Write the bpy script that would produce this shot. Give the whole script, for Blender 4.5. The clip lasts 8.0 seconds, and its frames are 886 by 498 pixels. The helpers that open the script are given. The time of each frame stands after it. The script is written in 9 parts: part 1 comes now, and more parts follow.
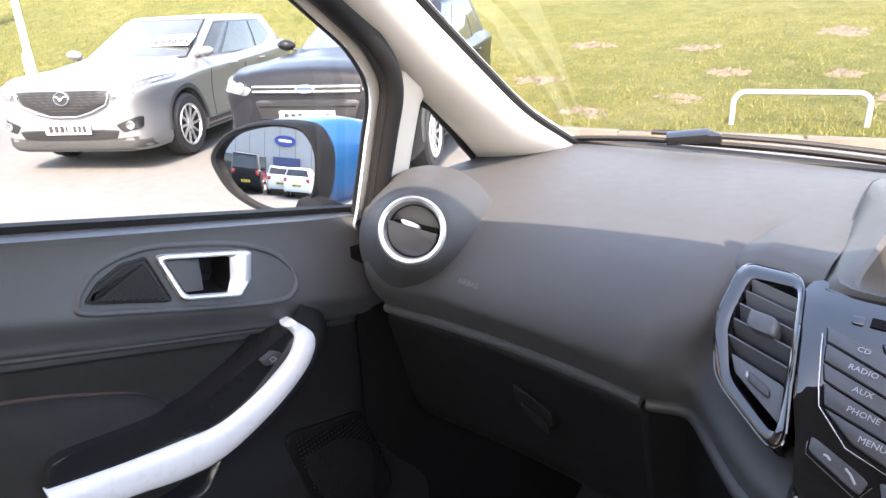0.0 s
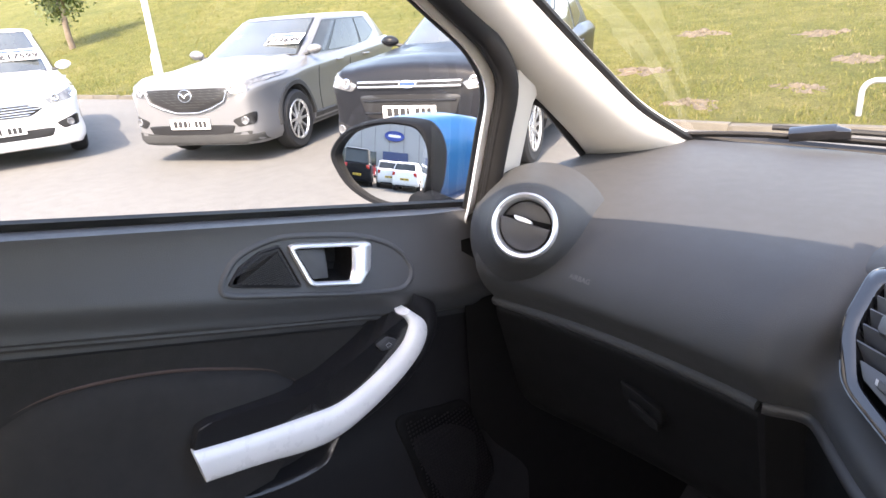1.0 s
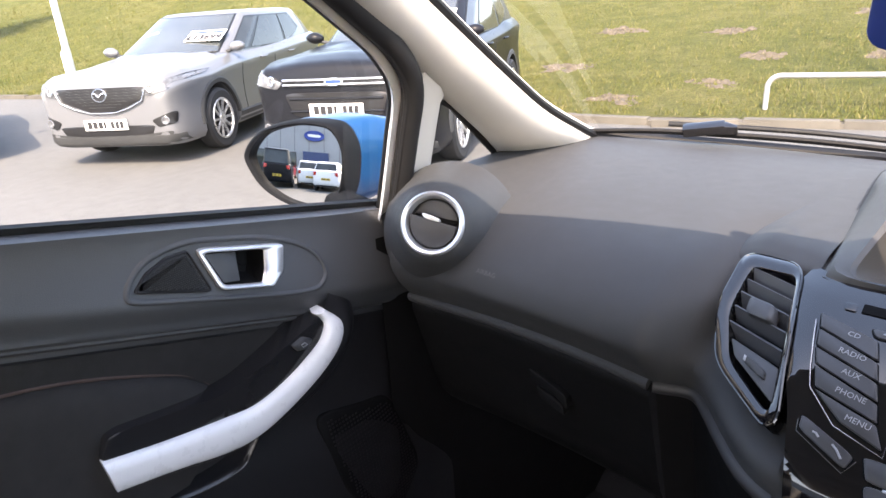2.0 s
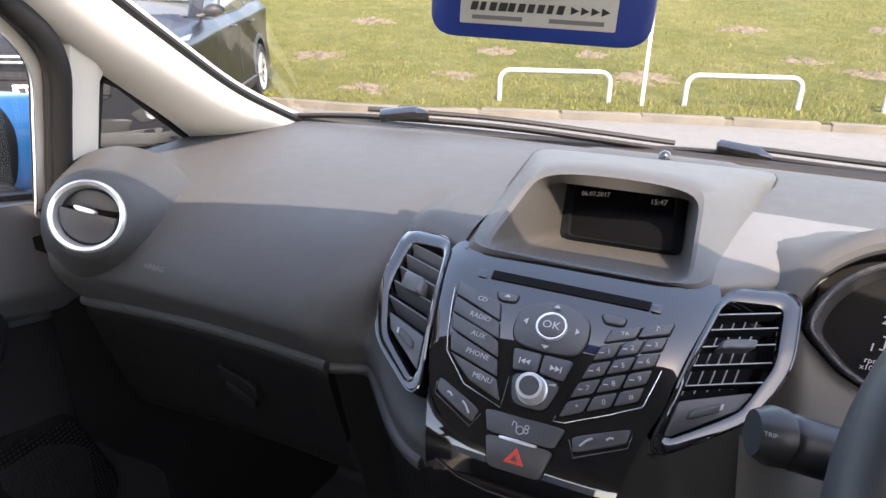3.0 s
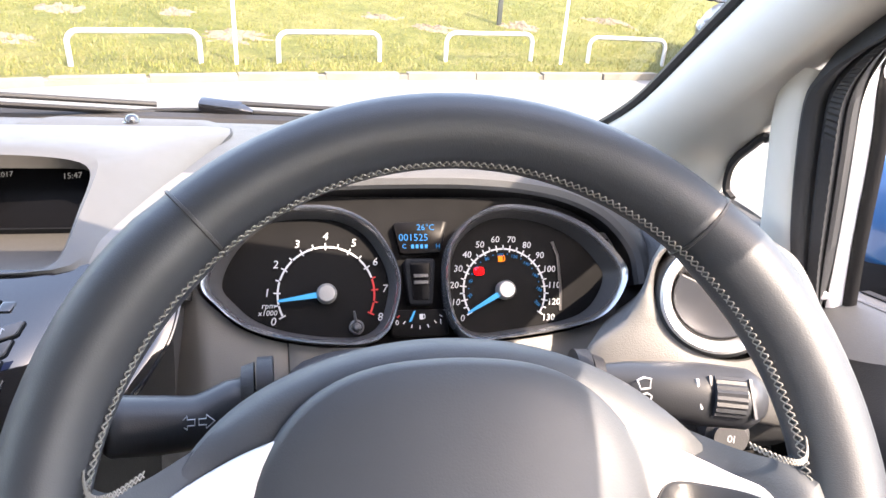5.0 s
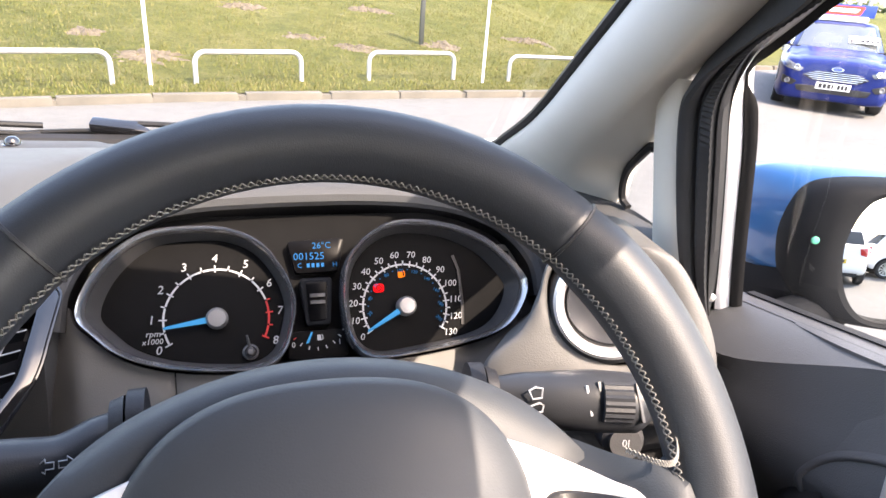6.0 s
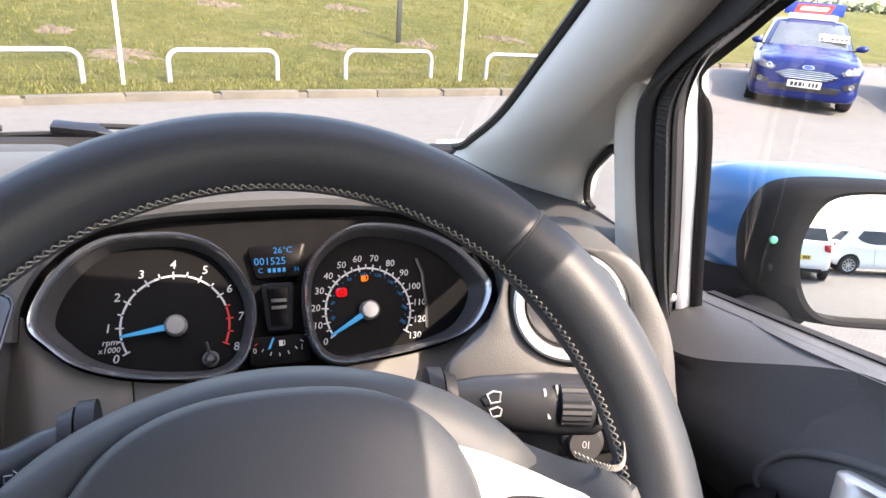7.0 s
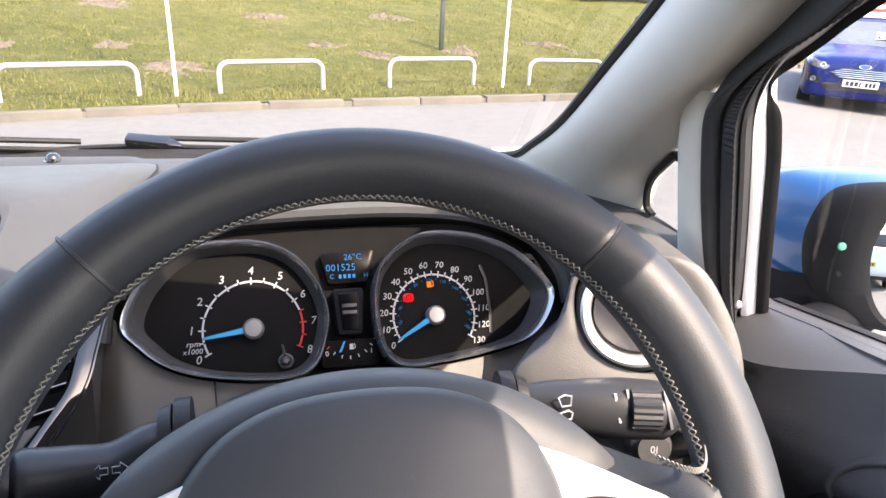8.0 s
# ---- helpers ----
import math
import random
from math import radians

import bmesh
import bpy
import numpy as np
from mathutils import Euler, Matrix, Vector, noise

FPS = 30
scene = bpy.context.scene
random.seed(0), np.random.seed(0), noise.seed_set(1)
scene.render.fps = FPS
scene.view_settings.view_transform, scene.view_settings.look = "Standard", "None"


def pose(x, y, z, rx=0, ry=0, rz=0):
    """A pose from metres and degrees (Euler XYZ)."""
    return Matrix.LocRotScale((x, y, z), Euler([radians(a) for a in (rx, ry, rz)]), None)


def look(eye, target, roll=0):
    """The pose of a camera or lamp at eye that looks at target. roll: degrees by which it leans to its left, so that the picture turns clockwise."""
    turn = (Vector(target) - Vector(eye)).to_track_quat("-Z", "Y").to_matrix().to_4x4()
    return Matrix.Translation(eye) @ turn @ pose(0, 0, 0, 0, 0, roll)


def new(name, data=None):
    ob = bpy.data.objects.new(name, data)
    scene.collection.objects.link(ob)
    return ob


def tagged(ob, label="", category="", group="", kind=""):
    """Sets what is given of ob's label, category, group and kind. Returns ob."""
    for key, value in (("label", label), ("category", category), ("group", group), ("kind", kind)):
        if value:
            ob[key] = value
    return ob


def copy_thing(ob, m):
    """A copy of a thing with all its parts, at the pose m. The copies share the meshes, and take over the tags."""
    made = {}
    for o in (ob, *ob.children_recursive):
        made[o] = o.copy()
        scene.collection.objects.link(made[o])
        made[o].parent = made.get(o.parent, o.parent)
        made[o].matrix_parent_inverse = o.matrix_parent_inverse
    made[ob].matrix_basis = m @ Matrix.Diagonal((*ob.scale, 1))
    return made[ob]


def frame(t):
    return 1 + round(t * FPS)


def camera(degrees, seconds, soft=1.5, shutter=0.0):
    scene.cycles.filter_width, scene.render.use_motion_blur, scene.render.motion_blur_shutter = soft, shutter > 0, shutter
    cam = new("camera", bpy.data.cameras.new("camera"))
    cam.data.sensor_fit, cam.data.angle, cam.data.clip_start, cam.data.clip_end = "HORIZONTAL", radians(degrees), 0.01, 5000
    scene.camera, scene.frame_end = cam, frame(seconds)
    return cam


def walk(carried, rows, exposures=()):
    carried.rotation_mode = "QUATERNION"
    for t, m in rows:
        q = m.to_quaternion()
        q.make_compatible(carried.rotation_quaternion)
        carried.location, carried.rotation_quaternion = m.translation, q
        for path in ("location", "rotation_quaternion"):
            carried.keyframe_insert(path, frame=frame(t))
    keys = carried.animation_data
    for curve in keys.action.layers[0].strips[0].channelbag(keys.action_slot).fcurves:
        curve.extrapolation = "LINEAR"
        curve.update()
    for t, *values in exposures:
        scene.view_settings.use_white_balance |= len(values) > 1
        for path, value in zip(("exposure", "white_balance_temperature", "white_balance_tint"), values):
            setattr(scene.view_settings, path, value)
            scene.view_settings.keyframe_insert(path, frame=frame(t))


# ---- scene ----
cam = camera(69.4, 8.0)
PATH = [
    (0, (-0.0023, -0.0384, 1.4893), (-1.2969, 1.3158, 0.7892), -2.40),
    (0.5, (0.0040, -0.0603, 1.4968), (-1.3909, 1.1906, 0.7971), -4.36),
    (1, (0.0008, -0.0691, 1.5005), (-1.4895, 1.0640, 0.7969), -4.24),
    (1.2, (-0.0025, -0.0708, 1.5035), (-1.5224, 1.0146, 0.7880), -4.91),
    (2.3, (0.0533, -0.0451, 1.5070), (-1.1142, 1.4033, 0.7728), -1.93),
    (2.5, (0.0635, -0.0327, 1.5050), (-0.9456, 1.5268, 0.7635), -0.21),
    (3, (0.1133, 0.0113, 1.4950), (-0.6571, 1.6859, 0.7191), 0.85),
    (3.2, (0.1378, 0.0251, 1.4865), (-0.4565, 1.7373, 0.7010), 0.84),
    (3.5, (0.1703, 0.0444, 1.4887), (-0.2374, 1.8145, 0.6517), 1.81),
    (3.7, (0.1908, 0.0515, 1.4860), (-0.0421, 1.8366, 0.6665), 2.90),
    (4, (0.2153, 0.0666, 1.4877), (0.1152, 1.8657, 0.6198), 3.40),
    (4.3, (0.2499, 0.0715, 1.4890), (0.2441, 1.8810, 0.6510), 3.31),
    (4.5, (0.2764, 0.0805, 1.4944), (0.3982, 1.8889, 0.6488), 3.46),
    (4.7, (0.2974, 0.0820, 1.4920), (0.5603, 1.8866, 0.6650), 4.20),
    (5, (0.3191, 0.0876, 1.4919), (0.6098, 1.8779, 0.6490), 3.92),
    (5.2, (0.3270, 0.0830, 1.4890), (0.6530, 1.8770, 0.6690), 4.05),
    (6.3, (0.3585, 0.0905, 1.4887), (0.8983, 1.8563, 0.7202), 4.83),
    (6.5, (0.3627, 0.0887, 1.4910), (0.9142, 1.8537, 0.7289), 5.08),
    (7, (0.3666, 0.0876, 1.4938), (0.9253, 1.8428, 0.7147), 4.61),
    (7.5, (0.3655, 0.0794, 1.4996), (0.8618, 1.8509, 0.7152), 3.23),
    (8, (0.3423, 0.0801, 1.4987), (0.7763, 1.8745, 0.7295), 3.02),
]
EXPOSURES = [(t, e, 8000, 19) for t, e in ((0.0, 3.04), (0.5, 2.92), (1.0, 2.75), (1.6, 2.61), (2.3, 2.56), (3.0, 2.65), (3.5, 2.92), (4.0, 3.23), (4.5, 3.58), (5.0, 3.46), (5.6, 3.13), (6.3, 2.74), (7.0, 2.68), (7.5, 2.70), (8.0, 2.74))]
walk(cam, [(t, look(eye, target, roll)) for t, eye, target, roll in PATH], EXPOSURES)

# ---- light ----
SUN_AZ, SUN_EL = 145.0, 50.0   # degrees: compass bearing of the sun from +y clockwise, height
world = bpy.data.worlds.new("sky")
scene.world = world
world.use_nodes = True
sky = world.node_tree.nodes.new("ShaderNodeTexSky")
sky.sky_type, sky.sun_disc = "NISHITA", False
sky.sun_elevation, sky.sun_rotation = radians(SUN_EL), radians(SUN_AZ)
sky.air_density, sky.dust_density = 1.0, 2.0
back = world.node_tree.nodes["Background"]
back.inputs["Strength"].default_value = 0.20
world.node_tree.links.new(sky.outputs[0], back.inputs[0])
sun = new("sun", bpy.data.lights.new("sun", "SUN"))
sun.data.energy, sun.data.angle, sun.data.color = 1.98, radians(0.5), (1.0, 0.95, 0.87)
_d = Vector((math.sin(radians(SUN_AZ)) * math.cos(radians(SUN_EL)), math.cos(radians(SUN_AZ)) * math.cos(radians(SUN_EL)), math.sin(radians(SUN_EL))))
sun.matrix_world = look(_d * 50, (0, 0, 0))


# ---- materials ----
def nodes_of(name):
    m = bpy.data.materials.new(name)
    m.use_nodes = True
    nt = m.node_tree
    return m, nt, nt.nodes["Principled BSDF"]


def coords(nt, scale=(1, 1, 1)):
    tc, mp = nt.nodes.new("ShaderNodeTexCoord"), nt.nodes.new("ShaderNodeMapping")
    mp.inputs["Scale"].default_value = scale
    nt.links.new(tc.outputs["Object"], mp.inputs[0])
    return mp.outputs[0]


def noise_of(nt, vec, scale, detail=4.0, rough=0.55):
    n = nt.nodes.new("ShaderNodeTexNoise")
    n.inputs["Scale"].default_value, n.inputs["Detail"].default_value, n.inputs["Roughness"].default_value = scale, detail, rough
    nt.links.new(vec, n.inputs["Vector"])
    return n.outputs["Fac"]


def ramp(nt, fac, stops):
    r = nt.nodes.new("ShaderNodeValToRGB")
    e = r.color_ramp.elements
    while len(e) < len(stops):
        e.new(0.5)
    for k, (p, c) in zip(e, stops):
        k.position, k.color = p, (*c, 1)
    nt.links.new(fac, r.inputs[0])
    return r.outputs[0]


def bump_of(nt, b, height, strength, dist):
    bp = nt.nodes.new("ShaderNodeBump")
    bp.inputs["Strength"].default_value, bp.inputs["Distance"].default_value = strength, dist
    nt.links.new(height, bp.inputs["Height"])
    nt.links.new(bp.outputs[0], b.inputs["Normal"])


def grained(name, c, rough=0.5, metal=0.0, grain=0.0, gscale=900.0, vary=0.12, vscale=6.0, coat=0.0, spec=0.5):
    """A surface with a fine relief, and slow changes of colour and gloss."""
    m, nt, b = nodes_of(name)
    v = coords(nt)
    slow = noise_of(nt, v, vscale, 5.0)
    lo, hi = [max(0.0, k * (1 - vary)) for k in c], [min(1.0, k * (1 + vary)) for k in c]
    nt.links.new(ramp(nt, slow, [(0.3, lo), (0.7, hi)]), b.inputs["Base Color"])
    r = nt.nodes.new("ShaderNodeMapRange")
    r.inputs["To Min"].default_value, r.inputs["To Max"].default_value = rough * 0.88, min(1.0, rough * 1.12)
    nt.links.new(noise_of(nt, v, vscale * 9, 3.0), r.inputs[0])
    nt.links.new(r.outputs[0], b.inputs["Roughness"])
    b.inputs["Metallic"].default_value, b.inputs["Coat Weight"].default_value = metal, coat
    b.inputs["Coat Roughness"].default_value, b.inputs["Specular IOR Level"].default_value = 0.03, spec
    if grain:
        bump_of(nt, b, noise_of(nt, v, gscale, 2.0), grain, 0.0006)
    return m


def glass_mat(name, tint=(1, 1, 1), gloss=0.03):
    """Thin clear glass: see-through, with a sharp reflection that grows towards the edge."""
    m, nt, b = nodes_of(name)
    nt.nodes.remove(b)
    tr, gl, mix, lw, pw, ad = [nt.nodes.new("ShaderNode" + k) for k in ("BsdfTransparent", "BsdfGlossy", "MixShader", "LayerWeight", "Math", "Math")]
    tr.inputs[0].default_value, gl.inputs["Roughness"].default_value = (*tint, 1), 0.0
    lw.inputs[0].default_value = 0.5
    pw.operation, pw.inputs[1].default_value = "POWER", 4.0
    ad.operation, ad.inputs[1].default_value, ad.inputs[2].default_value = "MULTIPLY_ADD", 0.42, gloss
    nt.links.new(lw.outputs["Facing"], pw.inputs[0])
    nt.links.new(pw.outputs[0], ad.inputs[0])
    nt.links.new(ad.outputs[0], mix.inputs[0])
    nt.links.new(tr.outputs[0], mix.inputs[1])
    nt.links.new(gl.outputs[0], mix.inputs[2])
    nt.links.new(mix.outputs[0], nt.nodes["Material Output"].inputs[0])
    return m


def glowing(name, c, strength):
    m, nt, b = nodes_of(name)
    b.inputs["Base Color"].default_value, b.inputs["Roughness"].default_value = (*[0.25 * k for k in c], 1), 0.5
    b.inputs["Specular IOR Level"].default_value = 0.03
    b.inputs["Emission Color"].default_value, b.inputs["Emission Strength"].default_value = (*c, 1), strength
    return m


M_DASH = grained("soft_dash_plastic", (0.045, 0.047, 0.050), 0.6, spec=0.28, grain=0.5, gscale=1100, vary=0.07)
M_HOODTOP = grained("taupe_hood_plastic", (0.046, 0.0465, 0.047), 0.55, grain=0.4, gscale=1100, vary=0.07)
M_ENDPANEL = grained("taupe_end_plastic", (0.080, 0.079, 0.078), 0.55, grain=0.5, gscale=900, vary=0.08)
M_DASHTOP = grained("taupe_dash_plastic", (0.089, 0.088, 0.086), 0.55, grain=0.35, gscale=1200, vary=0.06)
M_TAUPE = grained("taupe_recess_plastic", (0.050, 0.048, 0.045), 0.5, grain=0.35, gscale=1200, vary=0.06)
M_STALK = grained("satin_black_plastic", (0.024, 0.026, 0.030), 0.38, grain=0.2, gscale=1200, spec=0.35)
M_DARK = grained("dark_trim_plastic", (0.034, 0.034, 0.036), 0.5, grain=0.4, gscale=1000)
M_DOOR = grained("door_plastic", (0.053, 0.056, 0.062), 0.5, grain=0.5, gscale=1000, vary=0.08)
M_HOUSING = grained("matt_black_housing", (0.006, 0.007, 0.009), 0.7, spec=0.08, vary=0.1)
M_DOORLOW = grained("black_door_plastic", (0.0135, 0.0135, 0.0155), 0.5, grain=0.5, gscale=1000, vary=0.1, spec=0.35)
M_CLOTH = grained("door_cloth", (0.010, 0.0092, 0.0096), 0.85, grain=0.9, gscale=1500, vary=0.2)
M_SEAM = grained("brown_seam_cloth", (0.060, 0.038, 0.034), 0.8)
M_ELBOW = grained("elbow_cloth", (0.0135, 0.0125, 0.013), 0.8, grain=0.8, gscale=1500, vary=0.15)
M_PIANO = grained("piano_black", (0.005, 0.005, 0.006), 0.05, coat=0.9, vary=0.1)
M_BUTTON = grained("button_black", (0.048, 0.049, 0.054), 0.42, grain=0.2, gscale=1500)
M_LEATHER = grained("black_leather", (0.025, 0.029, 0.036), 0.48, grain=0.22, gscale=1500, vary=0.12)
M_HUB = grained("grey_hub_plastic", (0.039, 0.045, 0.054), 0.56, grain=0.22, gscale=900, vary=0.08)
M_STITCH = grained("grey_thread", (0.20, 0.195, 0.185), 0.85)
M_CHROME = grained("chrome", (0.78, 0.79, 0.80), 0.09, metal=1.0, vary=0.03)
M_CHROMEDARK = grained("dark_satin_chrome", (0.40, 0.41, 0.43), 0.24, metal=0.9, vary=0.04)
M_HUBCAP = grained("grey_needle_hub", (0.22, 0.22, 0.225), 0.4, metal=0.5, vary=0.08, vscale=60)
M_SATIN = grained("satin_silver", (0.74, 0.75, 0.77), 0.36, metal=0.75, vary=0.04)
M_WHITE = grained("white_trim", (0.86, 0.86, 0.88), 0.28, coat=0.4, vary=0.02)
M_PILLAR = grained("pale_pillar_cloth", (0.53, 0.51, 0.47), 0.9, grain=0.3, gscale=1300, vary=0.04)
M_GLOSSDARK = grained("gloss_dark_trim", (0.016, 0.016, 0.018), 0.22, vary=0.1, spec=0.5)
M_RUBBER = grained("black_rubber", (0.012, 0.012, 0.013), 0.6, grain=0.3, gscale=600, spec=0.3)
M_SEAL = grained("grey_seal_rubber", (0.027, 0.029, 0.033), 0.6, grain=0.4, gscale=500, vary=0.2, vscale=12, spec=0.3)
M_BODYWHITE = grained("white_car_paint", (0.80, 0.81, 0.82), 0.2, coat=0.8, vary=0.02)
M_BLUECAP = grained("bright_blue_paint", (0.003, 0.055, 0.165), 0.3, metal=0.0, coat=0.25, vary=0.05, spec=0.3)
M_LEGEND = grained("pale_legend", (0.31, 0.32, 0.34), 0.5)
M_HAZARD = grained("hazard_red", (0.62, 0.05, 0.035), 0.4)
M_DIAL = grained("dial_black", (0.0028, 0.0028, 0.0032), 0.7, spec=0.08)
M_REDINK = grained("red_scale_ink", (0.36, 0.035, 0.035), 0.6, spec=0.1)
# black trim; on the panels below the dash it also paints in the shade
M_DARKER = grained("black_trim_and_shade", (0.0065, 0.0065, 0.007), 0.6, grain=0.4, gscale=1000, spec=0.15)
M_SCREEN = grained("screen_glass", (0.0025, 0.0025, 0.003), 0.3, vary=0.05, spec=0.06)
M_GLASS = glass_mat("clear_glass", (0.93, 0.96, 0.95), 0.02)
M_MIRROR = grained("mirror_silver", (0.70, 0.72, 0.73), 0.01, metal=1.0, vary=0.01)
M_NEEDLE = glowing("needle_blue", (0.03, 0.33, 0.72), 0.10)
M_LCD = glowing("lcd_blue", (0.015, 0.20, 0.50), 0.065)
M_LCDW = glowing("lcd_pale", (0.30, 0.32, 0.34), 0.06)
M_RED = glowing("warning_red", (0.85, 0.01, 0.015), 0.16)
M_AMBER = glowing("warning_amber", (0.90, 0.22, 0.02), 0.16)
M_GALV = grained("galvanised_steel", (0.36, 0.36, 0.37), 0.5, metal=0.25, vary=0.1, vscale=3)
M_POLE = grained("white_pole_paint", (0.78, 0.78, 0.76), 0.45, vary=0.05, vscale=2)
M_POSTBLACK = grained("black_post_paint", (0.02, 0.024, 0.022), 0.5)
M_TAGBLUE = grained("blue_plastic", (0.012, 0.045, 0.27), 0.35, vary=0.05)
M_TAGPAPER = grained("grey_paper", (0.52, 0.53, 0.53), 0.55, vary=0.04)
M_INK = grained("black_ink", (0.02, 0.02, 0.022), 0.5)
M_TYRE = grained("tyre_rubber", (0.022, 0.022, 0.023), 0.75, grain=0.4, gscale=200)
M_HEADLINER = grained("headliner_cloth", (0.55, 0.53, 0.49), 0.95, grain=0.3, gscale=900)


def asphalt_mat():
    m, nt, b = nodes_of("pale_asphalt")
    v = coords(nt)
    fine, mid, slow = noise_of(nt, v, 110, 3), noise_of(nt, v, 7, 5), noise_of(nt, v, 0.35, 4)
    mx = nt.nodes.new("ShaderNodeMix")
    mx.data_type = "RGBA"
    mx.inputs[0].default_value = 0.5
    nt.links.new(ramp(nt, fine, [(0.36, (0.046, 0.046, 0.045)), (0.64, (0.166, 0.165, 0.161))]), mx.inputs[6])
    a = ramp(nt, slow, [(0.35, (0.089, 0.088, 0.086)), (0.65, (0.118, 0.117, 0.115))])
    nt.links.new(a, mx.inputs[7])
    mul = nt.nodes.new("ShaderNodeMix")
    mul.data_type, mul.blend_type = "RGBA", "MULTIPLY"
    mul.inputs[0].default_value = 0.6
    nt.links.new(mx.outputs[2], mul.inputs[6])
    nt.links.new(ramp(nt, mid, [(0.35, (0.78, 0.78, 0.78)), (0.6, (1, 1, 1))]), mul.inputs[7])
    nt.links.new(mul.outputs[2], b.inputs["Base Color"])
    b.inputs["Roughness"].default_value = 0.85
    bump_of(nt, b, fine, 0.6, 0.006)
    return m


def grass_mat():
    m, nt, b = nodes_of("dry_grass")
    v = coords(nt)
    slow, mid, fine = noise_of(nt, v, 0.45, 6, 0.62), noise_of(nt, v, 3.2, 8, 0.72), noise_of(nt, v, 24, 8, 0.8)
    a = ramp(nt, slow, [(0.3, (0.064, 0.082, 0.018)), (0.5, (0.124, 0.126, 0.034)), (0.68, (0.205, 0.180, 0.076))])
    c = ramp(nt, mid, [(0.3, (0.050, 0.066, 0.015)), (0.52, (0.128, 0.130, 0.036)), (0.68, (0.225, 0.198, 0.098))])
    mx = nt.nodes.new("ShaderNodeMix")
    mx.data_type = "RGBA"
    mx.inputs[0].default_value = 0.55
    nt.links.new(a, mx.inputs[6])
    nt.links.new(c, mx.inputs[7])
    mul = nt.nodes.new("ShaderNodeMix")
    mul.data_type, mul.blend_type = "RGBA", "MULTIPLY"
    mul.inputs[0].default_value = 0.9
    nt.links.new(mx.outputs[2], mul.inputs[6])
    nt.links.new(ramp(nt, fine, [(0.36, (0.30, 0.33, 0.26)), (0.50, (0.82, 0.84, 0.78)), (0.64, (1.0, 1.0, 1.0))]), mul.inputs[7])
    nt.links.new(mul.outputs[2], b.inputs["Base Color"])
    b.inputs["Roughness"].default_value, b.inputs["Specular IOR Level"].default_value = 0.9, 0.2
    bump_of(nt, b, fine, 1.0, 0.04)
    coarse = nt.nodes.new("ShaderNodeBump")
    coarse.inputs["Strength"].default_value, coarse.inputs["Distance"].default_value = 0.8, 0.22
    nt.links.new(mid, coarse.inputs["Height"])
    nt.links.new(coarse.outputs[0], b.inputs["Normal"].links[0].from_node.inputs["Normal"])
    return m


M_ASPHALT, M_GRASS = asphalt_mat(), grass_mat()
M_SOIL = grained("dry_soil", (0.082, 0.066, 0.048), 0.95, grain=1.0, gscale=60, vary=0.45, vscale=14)
M_KERB = grained("concrete_kerb", (0.095, 0.086, 0.072), 0.85, grain=0.8, gscale=90, vary=0.2, vscale=3)


# ---- mesh helpers ----
def finish(name, bm, mat, smooth=38):
    bmesh.ops.recalc_face_normals(bm, faces=bm.faces)
    me = bpy.data.meshes.new(name)
    bm.to_mesh(me)
    bm.free()
    for k in (mat if isinstance(mat, (list, tuple)) else [mat]):
        me.materials.append(k)
    if smooth:
        me.polygons.foreach_set("use_smooth", [True] * len(me.polygons))
        me.set_sharp_from_angle(angle=radians(smooth))
    return new(name, me)


def part(name, bm, mat, parent, label="", smooth=38):
    ob = finish(name, bm, mat, smooth)
    ob.parent = parent
    root = parent
    while root.parent:
        root = root.parent
    ob.matrix_parent_inverse = (Matrix.Translation(root.location) if parent is root else Matrix.Identity(4)).inverted()
    return tagged(ob, label)


def thing(name, label, category, at=(0, 0, 0), group="", kind=""):
    ob = new(name)
    ob.empty_display_size = 0.05
    ob.location = at
    return tagged(ob, label, category, group, kind)


def solid(name, bm, mat, label, category="", kind="", group="", smooth=38):
    return tagged(finish(name, bm, mat, smooth), label, category, group, kind)


def spline(pts, n=8, closed=False):
    """Points along a smooth curve through pts."""
    P = [Vector(p) for p in pts]
    if closed:
        Q = [P[-1], *P, P[0], P[1]]
    else:
        Q = [2 * P[0] - P[1], *P, 2 * P[-1] - P[-2]]
    out = []
    for i in range(1, len(Q) - 2):
        a, b, c, d = Q[i - 1 : i + 3]
        for k in range(n):
            t = k / n
            out.append(0.5 * (2 * b + (c - a) * t + (2 * a - 5 * b + 4 * c - d) * t * t + (3 * b - a - 3 * c + d) * t ** 3))
    if not closed:
        out.append(P[-1])
    return out


def sheet(bm, rows, close_u=False, close_v=False, caps=False):
    """A surface through rows of points."""
    vs = [[bm.verts.new(p) for p in r] for r in rows]
    nr, nc = len(vs), len(vs[0])
    for i in range(nr if close_v else nr - 1):
        for j in range(nc if close_u else nc - 1):
            a, b = vs[i], vs[(i + 1) % nr]
            try:
                bm.faces.new((a[j], a[(j + 1) % nc], b[(j + 1) % nc], b[j]))
            except ValueError:
                pass
    if caps:
        bm.faces.new(vs[0][::-1])
        bm.faces.new(vs[-1])
    return vs


